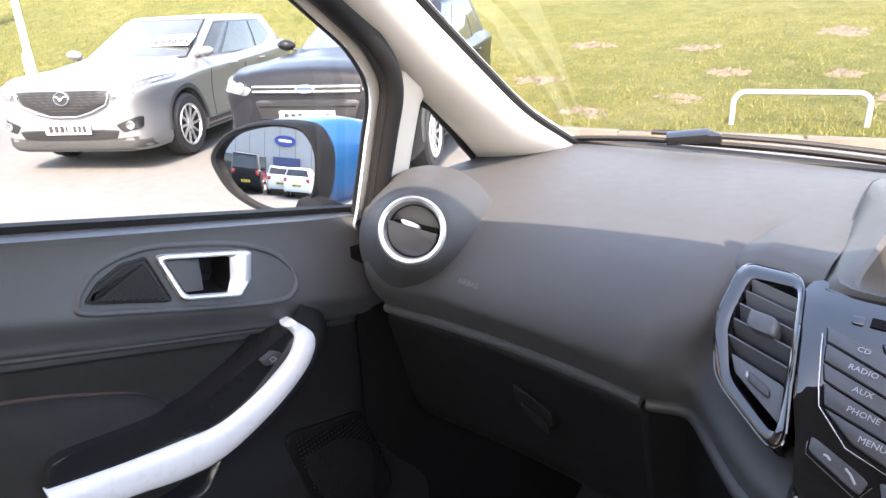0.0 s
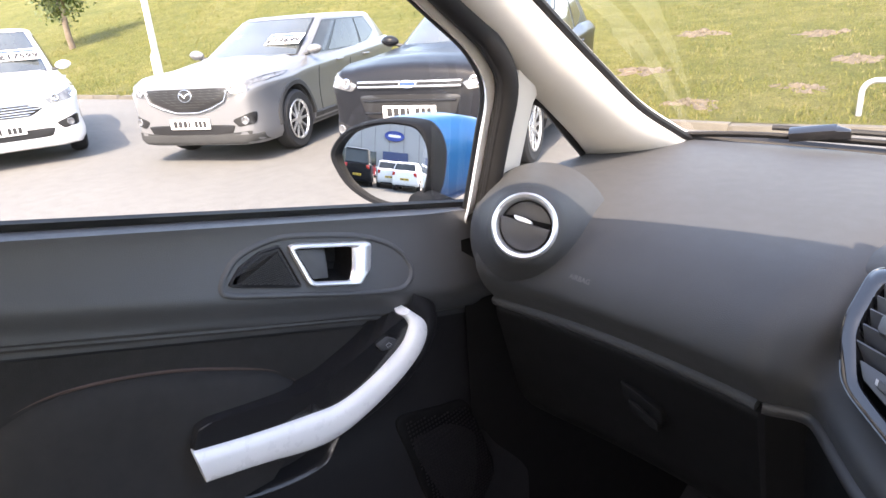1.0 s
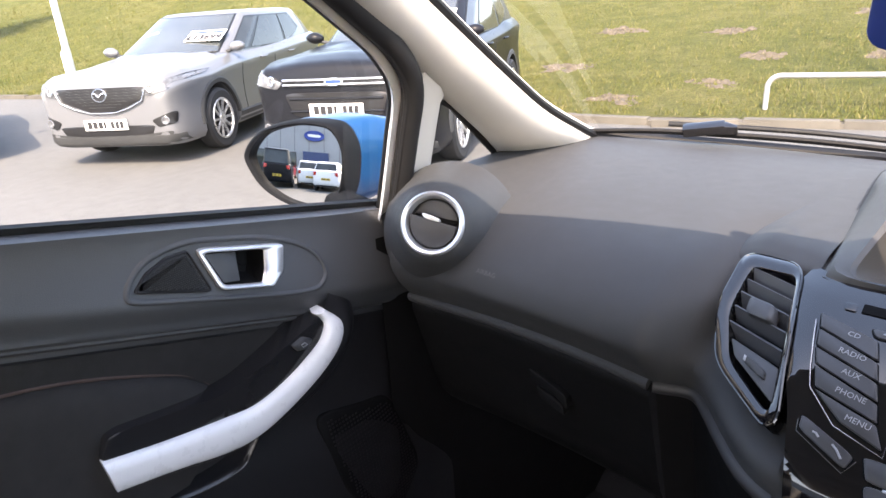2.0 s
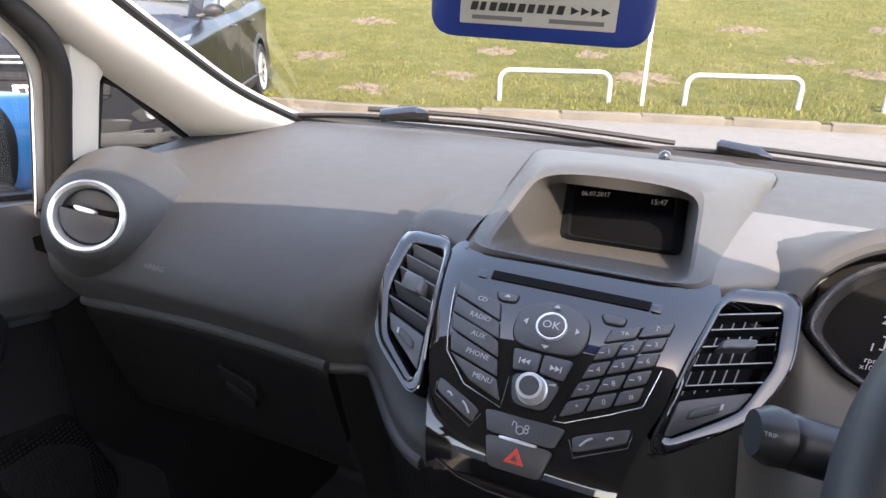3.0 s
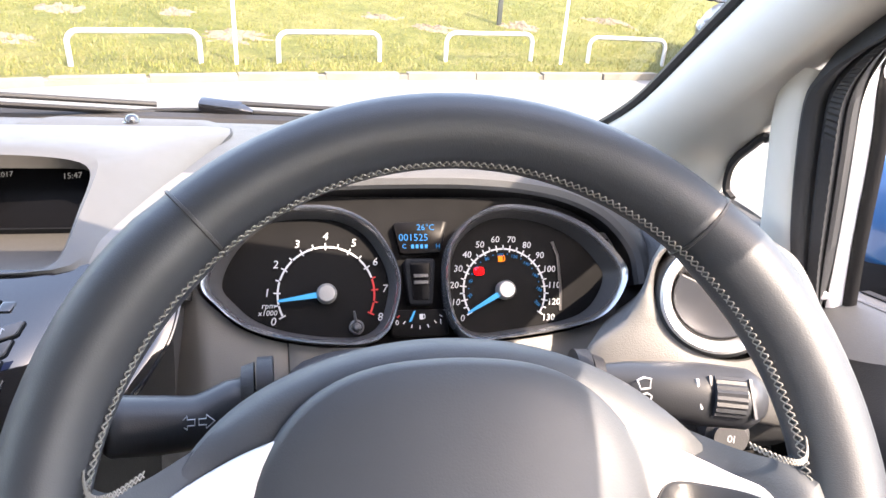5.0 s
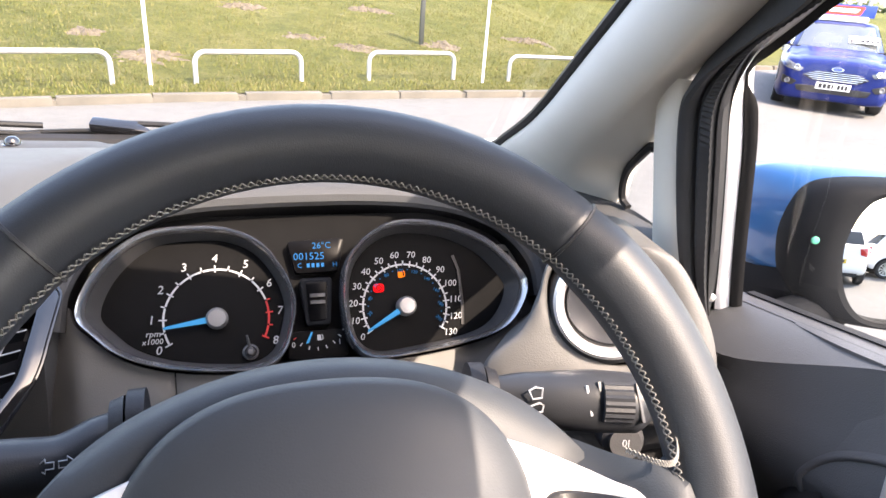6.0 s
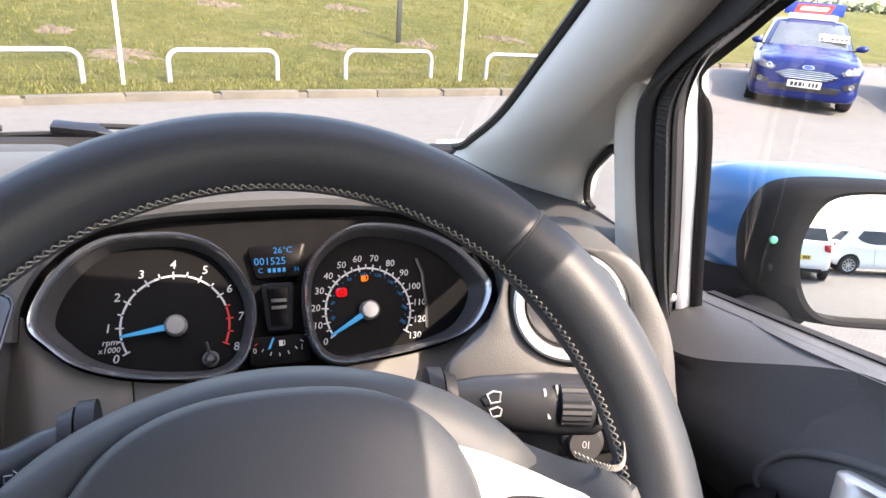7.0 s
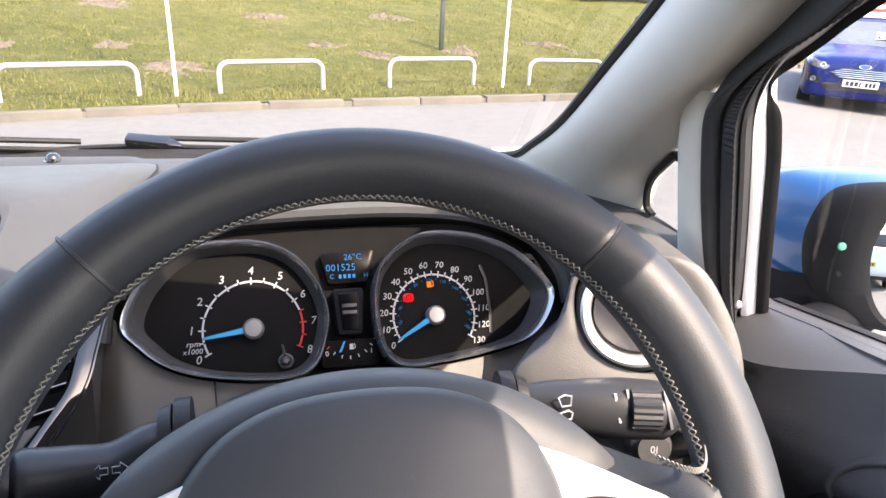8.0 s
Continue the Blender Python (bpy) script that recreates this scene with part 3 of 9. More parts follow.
def build_screen_hood():
    root = thing("display_hood", "taupe plastic hood round a small dash display", "display", (0, 0.7, 1.2))
    outer = ring_pts([(-0.142, 0.885, 1.276), (0.174, 0.945, 1.266), (0.1180, 0.553, 1.247), (-0.1135, 0.546, 1.250)], 1.0, n=88, e=16)
    outer_low = [p + Vector((0, 0, -0.03)) for p in outer]
    mid = ring_pts([(-0.100, 0.740, 1.297), (0.116, 0.750, 1.294), (0.109, 0.5485, 1.2545), (-0.104, 0.546, 1.2545)], 1.0, n=88, e=7)
    brow = ring_pts([(-0.080, 0.680, 1.3040), (0.095, 0.692, 1.3010), (0.1005, 0.551, 1.2540), (-0.0965, 0.548, 1.2540)], 1.0, n=88, e=8)
    opening = ring_pts([(-0.075, 0.669, 1.2990), (0.091, 0.681, 1.2960), (0.0975, 0.554, 1.2510), (-0.0930, 0.551, 1.2510)], 1.0, n=88, e=7)
    deep = ring_pts([(-0.0705, 0.690, 1.288), (0.0855, 0.700, 1.287), (0.092, 0.600, 1.239), (-0.082, 0.597, 1.239)], 1.0, n=88, e=10)
    frame_in = ring_pts([(-0.0625, 0.752, 1.280), (0.0770, 0.750, 1.282), (0.081, 0.712, 1.216), (-0.058, 0.714, 1.212)], 1.0, n=88, e=14)
    for ring in (mid, brow, opening):
        for p in ring:                                     # the brow bows up in its middle
            if p.z > 1.28:
                k = 1 - ((p.x - 0.008) / 0.1) ** 2
                p.z += 0.004 * k
                p.y += 0.016 * k
    bm = bmesh.new()
    crest = [(a + b) / 2 + Vector((0, 0, 0.004)) for a, b in zip(outer, mid)]
    sheet(bm, [outer_low, outer, crest, mid, brow, opening], close_u=True)
    part("hood", bm, M_HOODTOP, root, "taupe plastic hood with a soft brow")
    bm = bmesh.new()
    tube(bm, [p + (p - Vector((0.01, 0.74, p.z))).normalized() * 0.0015 + Vector((0, 0, -0.0015)) for p in outer], 0.0016, 5, True)
    part("hood_seam", bm, M_RUBBER, root)
    bm = bmesh.new()
    sheet(bm, [opening, deep, frame_in], close_u=True)
    part("recess", bm, M_TAUPE, root)
    s = [Vector(p) for p in ((-0.0505, 0.7440, 1.2720), (0.0630, 0.7420, 1.2735), (0.0690, 0.7120, 1.2220), (-0.0455, 0.7150, 1.2185))]
    bm = bmesh.new()
    sheet(bm, [frame_in, ring_pts([p + Vector((0, -0.003, 0.001)) for p in s], 1.04, n=88, e=20), ring_pts([p + Vector((0, 0.001, 0)) for p in s], 1.0, n=88, e=20)], close_u=True)
    part("screen_frame", bm, M_HOUSING, root)
    bm = bmesh.new()
    sheet(bm, [[s[3], s[2]], [s[0], s[1]]])
    scr = part("screen", bm, M_SCREEN, root, "dark display showing date and time", smooth=0)
    n = (s[1] - s[0]).cross(s[0] - s[3])
    n = n if n.y < 0 else -n
    up = s[0] - s[3]

    def at(u, v):
        return frame_of((s[3] * (1 - u) + s[2] * u) * (1 - v) + (s[0] * (1 - u) + s[1] * u) * v + n.normalized() * 0.0012, n, up)
    lettering("date", "06.07.2017", 0.0075, at(0.22, 0.86), M_LCDW, scr, "pale date on the display")
    lettering("clock", "15:47", 0.0084, at(0.85, 0.86), M_LCDW, scr, "pale clock on the display")
    bm = bmesh.new()
    turned(bm, [(0.0125, 0), (0.0125, 0.003), (0.010, 0.0035), (0.0095, 0.006), (0.0075, 0.010), (0.004, 0.0125), (0, 0.013)], Matrix.Translation((0.019, 1.022, 1.2465)), 24)
    solid("light_sensor", bm, M_PIANO, "small black dome sensor on the dash", "sensor")


def button(name, outline, mat, parent, h=0.004, sink=-0.004, bevel=0.0014, label=""):
    bm = bmesh.new()
    slab(bm, outline, on_face, sink, h, bevel)
    ob = part(name, bm, mat, parent, label)
    if mat is M_BUTTON:
        ca, cb = sum(p[0] for p in outline) / len(outline), sum(p[1] for p in outline) / len(outline)
        wide = [(a + (a - ca) / math.hypot(a - ca, b - cb) * 0.0010, b + (b - cb) / math.hypot(a - ca, b - cb) * 0.0010) for a, b in outline]
        bm = bmesh.new()
        slab(bm, wide, on_face, sink, 0.0029, 0.0003)
        part("button_gap", bm, M_HOUSING, ob)
    return ob


def strip(name, pts, w, mat, parent, h0, h1, closed=False, label=""):
    """A thin moulding along (a, b) points of the stack."""
    bm = bmesh.new()
    tube(bm, [on_face(a, b, (h0 + h1) / 2) for a, b in pts], w / 2, 6, closed)
    return part(name, bm, mat, parent, label)


def build_stack():
    root = thing("radio_console", "gloss black radio console with many buttons", "car radio", (0, 0.5, 1.1))
    bm = bmesh.new()

    def half(b):
        return float(np.interp(b, [0, 0.03, 0.10, 0.15, 0.19, 0.235, 0.28], [0.122, 0.128, 0.108, 0.09, 0.08, 0.072, 0.06]))
    bs = [0.28 * i / 40 for i in range(41)]
    rows = [[on_face(half(b) * u, b, 0.002 * (1 - abs(u) ** 6)) for u in (-1.0, -0.97, -0.9, -0.75, -0.5, -0.25, 0, 0.25, 0.5, 0.75, 0.9, 0.97, 1.0)] for b in bs]
    sheet(bm, rows)
    for u in (-1, 1):
        sheet(bm, [[on_face(half(b) * u, b) for b in bs], [on_face(half(b) * u, b, -0.04) for b in bs]])
    part("fascia", bm, M_PIANO, root, "gloss black fascia")
    # disc slot
    button("disc_slot", rounded([(-0.070, 0.0315), (0.073, 0.032), (0.0725, 0.0420), (-0.0695, 0.0420)], 0.04), M_DIAL, root, 0.0030, -0.004, 0.0003, "disc slot")
    for s in (-1, 1):
        button("slot_end", rounded([(s * 0.0735, 0.0335), (s * 0.0835, 0.0335), (s * 0.082, 0.043), (s * 0.073, 0.043)], 0.2), M_PIANO, root, 0.0035)
    # source buttons down the left
    L0, L1 = [(-0.0954, 0.0535), (-0.0914, 0.0701), (-0.0884, 0.0872), (-0.0839, 0.1027), (-0.0785, 0.1215), (-0.055, 0.1425)], [(-0.0500, 0.0678), (-0.0448, 0.0865), (-0.0406, 0.1027), (-0.0361, 0.1183), (-0.0322, 0.1342), (-0.024, 0.1531)]
    for i, w in enumerate(("CD", "RADIO", "AUX", "PHONE", "MENU")):
        a0, a1, b1, b0 = L0[i], L1[i], L1[i + 1], L0[i + 1]
        g = 0.0009
        k = button("source_button", rounded([(a0[0], a0[1] + g), (a1[0], a1[1] + g), (b1[0], b1[1] - g), (b0[0], b0[1] - g)], 0.08), M_BUTTON, root, 0.0052)
        ca, cb = (a0[0] + a1[0] + b1[0] + b0[0]) / 4 + 0.004, (a0[1] + a1[1] + b1[1] + b0[1]) / 4
        lettering("legend", w, 0.0066, face_pose(ca, cb, 0.0056) @ Matrix.Rotation(radians(-7), 4, "Z"), M_LEGEND, k, "pale " + w + " lettering")
    strip("chrome_line", [(-0.097, 0.062), (-0.094, 0.075), (-0.087, 0.105), (-0.082, 0.122), (-0.058, 0.146), (-0.0225, 0.1565), (-0.0225, 0.130)], 0.0010, M_CHROMEDARK, root, 0.002, 0.0045)
    # eject and mode buttons
    for s in (-1, 1):
        k = button("small_button", rounded([(s * 0.047 - 0.0105, 0.0562), (s * 0.047 + 0.0105, 0.0555), (s * 0.047 + 0.009, 0.0645), (s * 0.047 - 0.006, 0.065)], 0.3), M_BUTTON, root, 0.0042)
    bm = bmesh.new()
    slab(bm, [(-0.003, 0.0610), (0.003, 0.0610), (0, 0.0578)], lambda a, b, h: on_face(-0.046 + a, b, h), 0.003, 0.0046, 0.0002)
    part("eject_mark", bm, M_LEGEND, root)
    # cursor pad and volume
    pad = rounded([(-0.029, 0.066), (0.0, 0.0535), (0.030, 0.066), (0.0325, 0.088), (0.026, 0.103), (-0.025, 0.103), (-0.032, 0.088)], 0.42, 5)
    pad = button("cursor_pad", pad, M_BUTTON, root, 0.0055)
    bm = bmesh.new()
    m = face_pose(0.0, 0.0807, 0.0055)
    turned(bm, [(0.0112, -0.001), (0.0112, 0.0012), (0.0118, 0.0018), (0.0126, 0.0018), (0.0132, 0.001), (0.0134, -0.001)], m, 40)
    part("ok_ring", bm, M_SATIN, pad, "bright ring round the OK button")
    bm = bmesh.new()
    disc(bm, 0.011, 0.002, m, 36, 0.0008)
    part("ok_button", bm, M_BUTTON, pad)
    lettering("legend", "OK", 0.0105, face_pose(0, 0.0807, 0.0078), M_LEGEND, pad, "pale OK lettering")
    for q in range(4):
        bm = bmesh.new()
        r = m @ Matrix.Rotation(math.pi / 2 * q, 4, "Z")
        slab(bm, [(-0.0032, 0.0185), (0.0032, 0.0185), (0, 0.0216)], lambda a, b, h: r @ Vector((a, b * (1.0 if q % 2 == 0 else 1.12), h)), -0.001, 0.0006, 0.0002)
        part("arrow_mark", bm, M_LEGEND, pad)
    for s, mark in ((-1, 1), (1, -1)):
        k = button("skip_button", rounded([(s * 0.0010, 0.1055), (s * 0.0255, 0.1055), (s * 0.0215, 0.1235), (s * 0.0010, 0.1215)], 0.15), M_BUTTON, root, 0.0048)
        for d in (0, 0.0042):
            bm = bmesh.new()
            slab(bm, [(s * (0.0085 + d), 0.1125), (s * (0.0085 + d), 0.1175), (s * (0.0125 + d), 0.115)], on_face, 0.004, 0.0052, 0.0002)
            part("skip_mark", bm, M_LEGEND, k)
        bm = bmesh.new()
        slab(bm, [(s * 0.0170, 0.1125), (s * 0.0180, 0.1125), (s * 0.0180, 0.1175), (s * 0.0170, 0.1175)], on_face, 0.004, 0.0052, 0.0002)
        part("skip_mark", bm, M_LEGEND, k)
    plate = button("volume_plate", rounded([(-0.0215, 0.1245), (0.0215, 0.1245), (0.0135, 0.1510), (-0.0150, 0.1510)], 0.3), M_BUTTON, root, 0.0035)
    km = face_pose(-0.0012, 0.1360, 0.003)
    bm = bmesh.new()
    turned(bm, [(0.0128, 0), (0.0128, 0.002), (0.0118, 0.003), (0.0114, 0.013), (0.0105, 0.0150), (0.0082, 0.0152), (0.0078, 0.0138), (0, 0.0138)], km, 40)
    part("volume_knob", bm, M_SATIN, plate, "satin silver volume knob")
    bm = bmesh.new()
    turned(bm, [(0.0080, 0.0139), (0.0074, 0.0148), (0, 0.0150)], km, 32)
    part("knob_cap", bm, M_BUTTON, plate)
    bm = bmesh.new()
    slab(bm, [(0.010, 0.1288), (0.0165, 0.1262), (0.0165, 0.1288)], on_face, 0.003, 0.004, 0.0002)
    part("volume_mark", bm, M_LEGEND, plate)
    # number keys
    TL, TR, BR, BL = (0.0480, 0.0687), (0.0957, 0.0489), (0.0812, 0.1246), (0.0233, 0.1535)

    def key_at(u, v):
        u2 = u
        return tuple((TL[i] * (1 - u2) + TR[i] * u2) * (1 - v) + (BL[i] * (1 - u2) + BR[i] * u2) * v for i in (0, 1))
    keys = [[("TA", 0, 0.5), ("\u266a", 0.5, 1)]] + [[(c, i / 3, (i + 1) / 3) for i, c in enumerate(r)] for r in ("123", "456", "789", "*0#")]
    for r, row in enumerate(keys):
        v0, v1 = r / 5, (r + 1) / 5
        for c, u0, u1 in row:
            g = 0.022
            k = button("number_key", rounded([key_at(u0 + g, v0 + g), key_at(u1 - g, v0 + g), key_at(u1 - g, v1 - g), key_at(u0 + g, v1 - g)], 0.12, 2), M_BUTTON, root, 0.0045, bevel=0.001)
            a, b = key_at((u0 + u1) / 2, (v0 + v1) / 2)
            if c == "\u266a":
                bm = bmesh.new()
                slab(bm, [(a - 0.0012, b + 0.002), (a + 0.0006, b + 0.0012), (a + 0.0006, b - 0.003), (a + 0.002, b - 0.002), (a + 0.002, b - 0.0028), (a, b - 0.004), (a, b + 0.0006)], on_face, 0.003, 0.005, 0.0001)
                part("note_mark", bm, M_LEGEND, k)
            else:
                lettering("legend", c, 0.0062 if len(c) == 1 else 0.005, face_pose(a + 0.0015, b, 0.0049) @ Matrix.Rotation(radians(12), 4, "Z"), M_LEGEND, k)
                if c in "123456789":
                    bm = bmesh.new()
                    slab(bm, [(a - 0.0058, b + 0.0022), (a - 0.0022, b + 0.0014), (a - 0.0022, b + 0.0022), (a - 0.0058, b + 0.0030)], on_face, 0.003, 0.0049, 0.0001)
                    part("small_mark", bm, M_LEGEND, k)
    strip("chrome_line", [(0.0225, 0.1505), (0.0215, 0.1555), (0.030, 0.1545), (0.060, 0.1400), (0.0845, 0.1265), (0.0925, 0.095)], 0.0010, M_CHROMEDARK, root, 0.002, 0.0045)
    # lock and hazard buttons
    k = button("lock_button", rounded([(-0.0335, 0.1600), (0.033, 0.1590), (0.0275, 0.1760), (-0.0275, 0.1765)], 0.14), M_BUTTON, root, 0.0050)
    lettering("lock_mark", "8", 0.0105, face_pose(0.0035, 0.1680, 0.0054), M_LEGEND, k)
    bm = bmesh.new()
    tube(bm, [on_face(-0.0015 + 0.0030 * math.cos(q), 0.1695 + 0.0030 * math.sin(q), 0.0052) for q in [2 * math.pi * i / 14 for i in range(14)]], 0.00055, 5, True)
    part("lock_mark", bm, M_LEGEND, k)
    bm = bmesh.new()
    tube(bm, [on_face(-0.0045, 0.1690, 0.0052), on_face(-0.0052, 0.1650, 0.0052), on_face(-0.0080, 0.1640, 0.0052), on_face(-0.0085, 0.1675, 0.0052)], 0.0005, 5)
    part("lock_mark", bm, M_LEGEND, k)
    button("lock_bar", rounded([(-0.0165, 0.1768), (0.0145, 0.1765), (0.0145, 0.1790), (-0.0165, 0.1793)], 0.3), M_SATIN, root, 0.0055, 0.0, 0.0006, "satin silver bar")
    k = button("hazard_button", rounded([(-0.028, 0.1785), (0.028, 0.1775), (0.0215, 0.2010), (-0.0215, 0.2015)], 0.16), M_BUTTON, root, 0.0052, label="black button with red hazard triangle")
    bm = bmesh.new()
    slab(bm, [(-0.0088, 0.1945), (0.0076, 0.1940), (-0.0004, 0.1825)], on_face, 0.004, 0.0057, 0.0003)
    part("hazard_triangle", bm, M_HAZARD, k, "red triangle")
    bm = bmesh.new()
    slab(bm, [(-0.0038, 0.1922), (0.0030, 0.1920), (-0.0003, 0.1872)], on_face, 0.005, 0.0061, 0.0003)
    part("hazard_triangle", bm, M_BUTTON, k)
    # answer and hang-up buttons
    for s in (-1, 1):
        k = button("phone_button", rounded([(s * 0.0800, 0.1450), (s * 0.0790, 0.1570), (s * 0.0420, 0.1745), (s * 0.0385, 0.1630)], 0.2), M_BUTTON, root, 0.0046)
        for p, q in (((0.069, 0.1560), (0.064, 0.1585)), ((0.054, 0.1600), (0.046, 0.1680))):
            bm = bmesh.new()
            tube(bm, [on_face(s * p[0], p[1], 0.0048), on_face(s * (p[0] + q[0]) / 2, (p[1] + q[1]) / 2 - 0.001, 0.005), on_face(s * q[0], q[1], 0.0048)], 0.0009, 6)
            part("phone_mark", bm, M_LEGEND, k)
        strip("chrome_line", [(s * 0.0815, 0.150), (s * 0.0800, 0.1595), (s * 0.043, 0.1775), (s * 0.0365, 0.1655)], 0.0010, M_CHROMEDARK, root, 0.001, 0.004)
    # passenger airbag lamps under the buttons
    lettering("airbag_words", "PASSENGER AIRBAG", 0.0045, face_pose(-0.012, 0.2390, 0.003), M_LEGEND, root, "small pale lettering")
    for a, w in ((0.004, 0.006), (0.013, 0.0075)):
        bm = bmesh.new()
        slab(bm, rounded([(a - w / 2, 0.2465), (a + w / 2, 0.2465), (a + w / 2, 0.2520), (a - w / 2, 0.2520)], 0.35), on_face, 0.001, 0.0035, 0.0006)
        part("airbag_lamp", bm, M_AMBER, root, "glowing amber lamp")
    strip("chrome_line", [(-0.066, 0.2100), (-0.045, 0.2190), (-0.02, 0.2230), (0.02, 0.2230), (0.045, 0.2190), (0.066, 0.2100)], 0.0012, M_DARK, root, 0.0015, 0.004)
    # vents either side
    for s in (-1, 1):
        out = rounded([(s * 0.1290, 0.0080), (s * 0.1880, 0.0265), (s * 0.1850, 0.1020), (s * 0.1640, 0.1420 if s > 0 else 0.148), (s * 0.0925, 0.1620 if s > 0 else 0.170), (s * 0.1080, 0.0900)], 0.26, 5)
        inn = rounded([(s * 0.1290, 0.0260), (s * 0.1750, 0.0400), (s * 0.1730, 0.0980), (s * 0.1530, 0.1330 if s > 0 else 0.138), (s * 0.1010, 0.1490 if s > 0 else 0.157), (s * 0.1130, 0.0920)], 0.20, 5)
        v = thing("centre_vent", "black slatted air vent in a gloss surround", "air vent", tuple(on_face(s * 0.14, 0.08)), "centre vents")
        bm = bmesh.new()
        sheet(bm, [[on_face(a, b, -0.03) for a, b in out], [on_face(a, b, 0.002) for a, b in out], *[[on_face(a + (inn[i][0] - a) * k, b + (inn[i][1] - b) * k, h) for i, (a, b) in enumerate(out)] for k, h in ((0.05, 0.0036), (0.14, 0.0044), (0.5, 0.0040), (0.86, 0.0030), (0.97, 0.0018))], [on_face(a, b, -0.001) for a, b in inn], [on_face(a, b, -0.03) for a, b in inn]], close_u=True)
        part("surround", bm, M_PIANO, v, "gloss black surround")
        bm = bmesh.new()
        tube(bm, [on_face(a, b, 0.003) for a, b in out], 0.0012, 6, True)
        part("gloss_edge", bm, M_PIANO, v)
        bm = bmesh.new()
        bm.faces.new([bm.verts.new(on_face(a, b, -0.028)) for a, b in inn])
        part("vent_well", bm, M_HOUSING, v, smooth=0)
        for i in range(5):
            b = 0.040 + 0.0165 * i
            a0, a1 = 0.1235 - 0.0032 * i, 0.173 - 0.0008 * i
            bm = bmesh.new()
            rows = []
            for u in range(7):
                a = s * (a0 + (a1 - a0) * u / 6)
                bb = b + (0.0055 if s > 0 else 0.003) * u / 6
                if s > 0:
                    rows.append([on_face(a, bb - 0.0006, 0.0), on_face(a, bb + 0.0008, 0.0), on_face(a, bb + 0.0030, -0.009), on_face(a, bb + 0.0018, -0.009)])
                else:
                    rows.append([on_face(a, bb - 0.004, 0.0), on_face(a, bb - 0.0022, 0.001), on_face(a, bb + 0.0095, -0.010), on_face(a, bb + 0.0075, -0.011)])
            sheet(bm, rows, close_u=True, caps=True)
            slat = part("slat", bm, M_HOUSING if s > 0 else M_BUTTON, v)
            if s > 0:
                # pale line paints the light that catches the slat's front edge
                bm = bmesh.new()
                tube(bm, [on_face(s * (a0 + (a1 - a0) * u / 6), b + 0.0055 * u / 6, 0.0006) for u in range(7)], 0.0005, 5)
                part("slat_edge_glint", bm, M_LEGEND, slat, "pale line for the light caught by the slat's edge")
        for i in range(5 if s > 0 else 3):
            bm = bmesh.new()
            a = s * (0.128 + 0.009 * i)
            # for s > 0 the uprights' pale colour stands in for sunlight on them
            tube(bm, [on_face(a, 0.042, -0.016), on_face(a - s * 0.012, 0.112, -0.016)], 0.0006 if s > 0 else 0.0016, 5)
            part("upright_slat", bm, M_LEGEND if s > 0 else M_HOUSING, v)
        bm = bmesh.new()
        slab(bm, rounded([(s * 0.1300, 0.0700), (s * 0.1560, 0.0740), (s * 0.1540, 0.0830 if s > 0 else 0.092), (s * 0.1280, 0.0790 if s > 0 else 0.088)], 0.25), on_face, -0.004, 0.008, 0.003)
        part("thumb_tab", bm, M_BUTTON, v)
        bm = bmesh.new()
        slab(bm, rounded([(s * 0.1080, 0.1180), (s * 0.1600, 0.1190), (s * 0.1510, 0.1320), (s * 0.1020, 0.1470)], 0.1), on_face, -0.012, 0.0015, 0.001)
        part("wheel_panel", bm, M_BUTTON, v)
        bm = bmesh.new()
        slab(bm, rounded([(s * 0.1170, 0.1265), (s * 0.1400, 0.1240), (s * 0.1390, 0.1315), (s * 0.1150, 0.1345)], 0.3), on_face, 0.001, 0.0045, 0.0015)
        part("thumb_wheel", bm, M_DARK, v)
        bm = bmesh.new()
        slab(bm, [(s * 0.1365, 0.1255), (s * 0.1385, 0.1253), (s * 0.1380, 0.1300), (s * 0.1360, 0.1303)], on_face, 0.003, 0.0055, 0.0003)
        part("wheel_mark", bm, M_LEGEND, v)


DASH = build_dash()
side_vent((-0.507, 0.440, 1.254), (0.52, -0.76, 0.40), DASH)
VENT_R = Vector((0.597, 0.479, 1.267))
side_vent(tuple(VENT_R), (-0.40, -0.82, 0.40), DASH, 0.0405, False)
build_screen_hood()
build_stack()


# ---- instruments ----
CL_O, CL_X, CL_Y = Vector((0.300, 0.582, 1.217)), Vector((0.9990, 0.0425, -0.0108)), Vector((0.0052, 0.5647, 0.8253))
CL_Y = (CL_Y - CL_X * CL_Y.dot(CL_X)).normalized()
CL_N = CL_X.cross(CL_Y)
CL_N = CL_N if CL_N.y < 0 else -CL_N


def on_cluster(a, b, h=0.0):
    return CL_O + CL_X * a + CL_Y * b + CL_N * h


def cluster_pose(a, b, h=0.0, turn=0.0):
    return frame_of(on_cluster(a, b, h), CL_N, CL_Y) @ Matrix.Rotation(turn, 4, "Z")


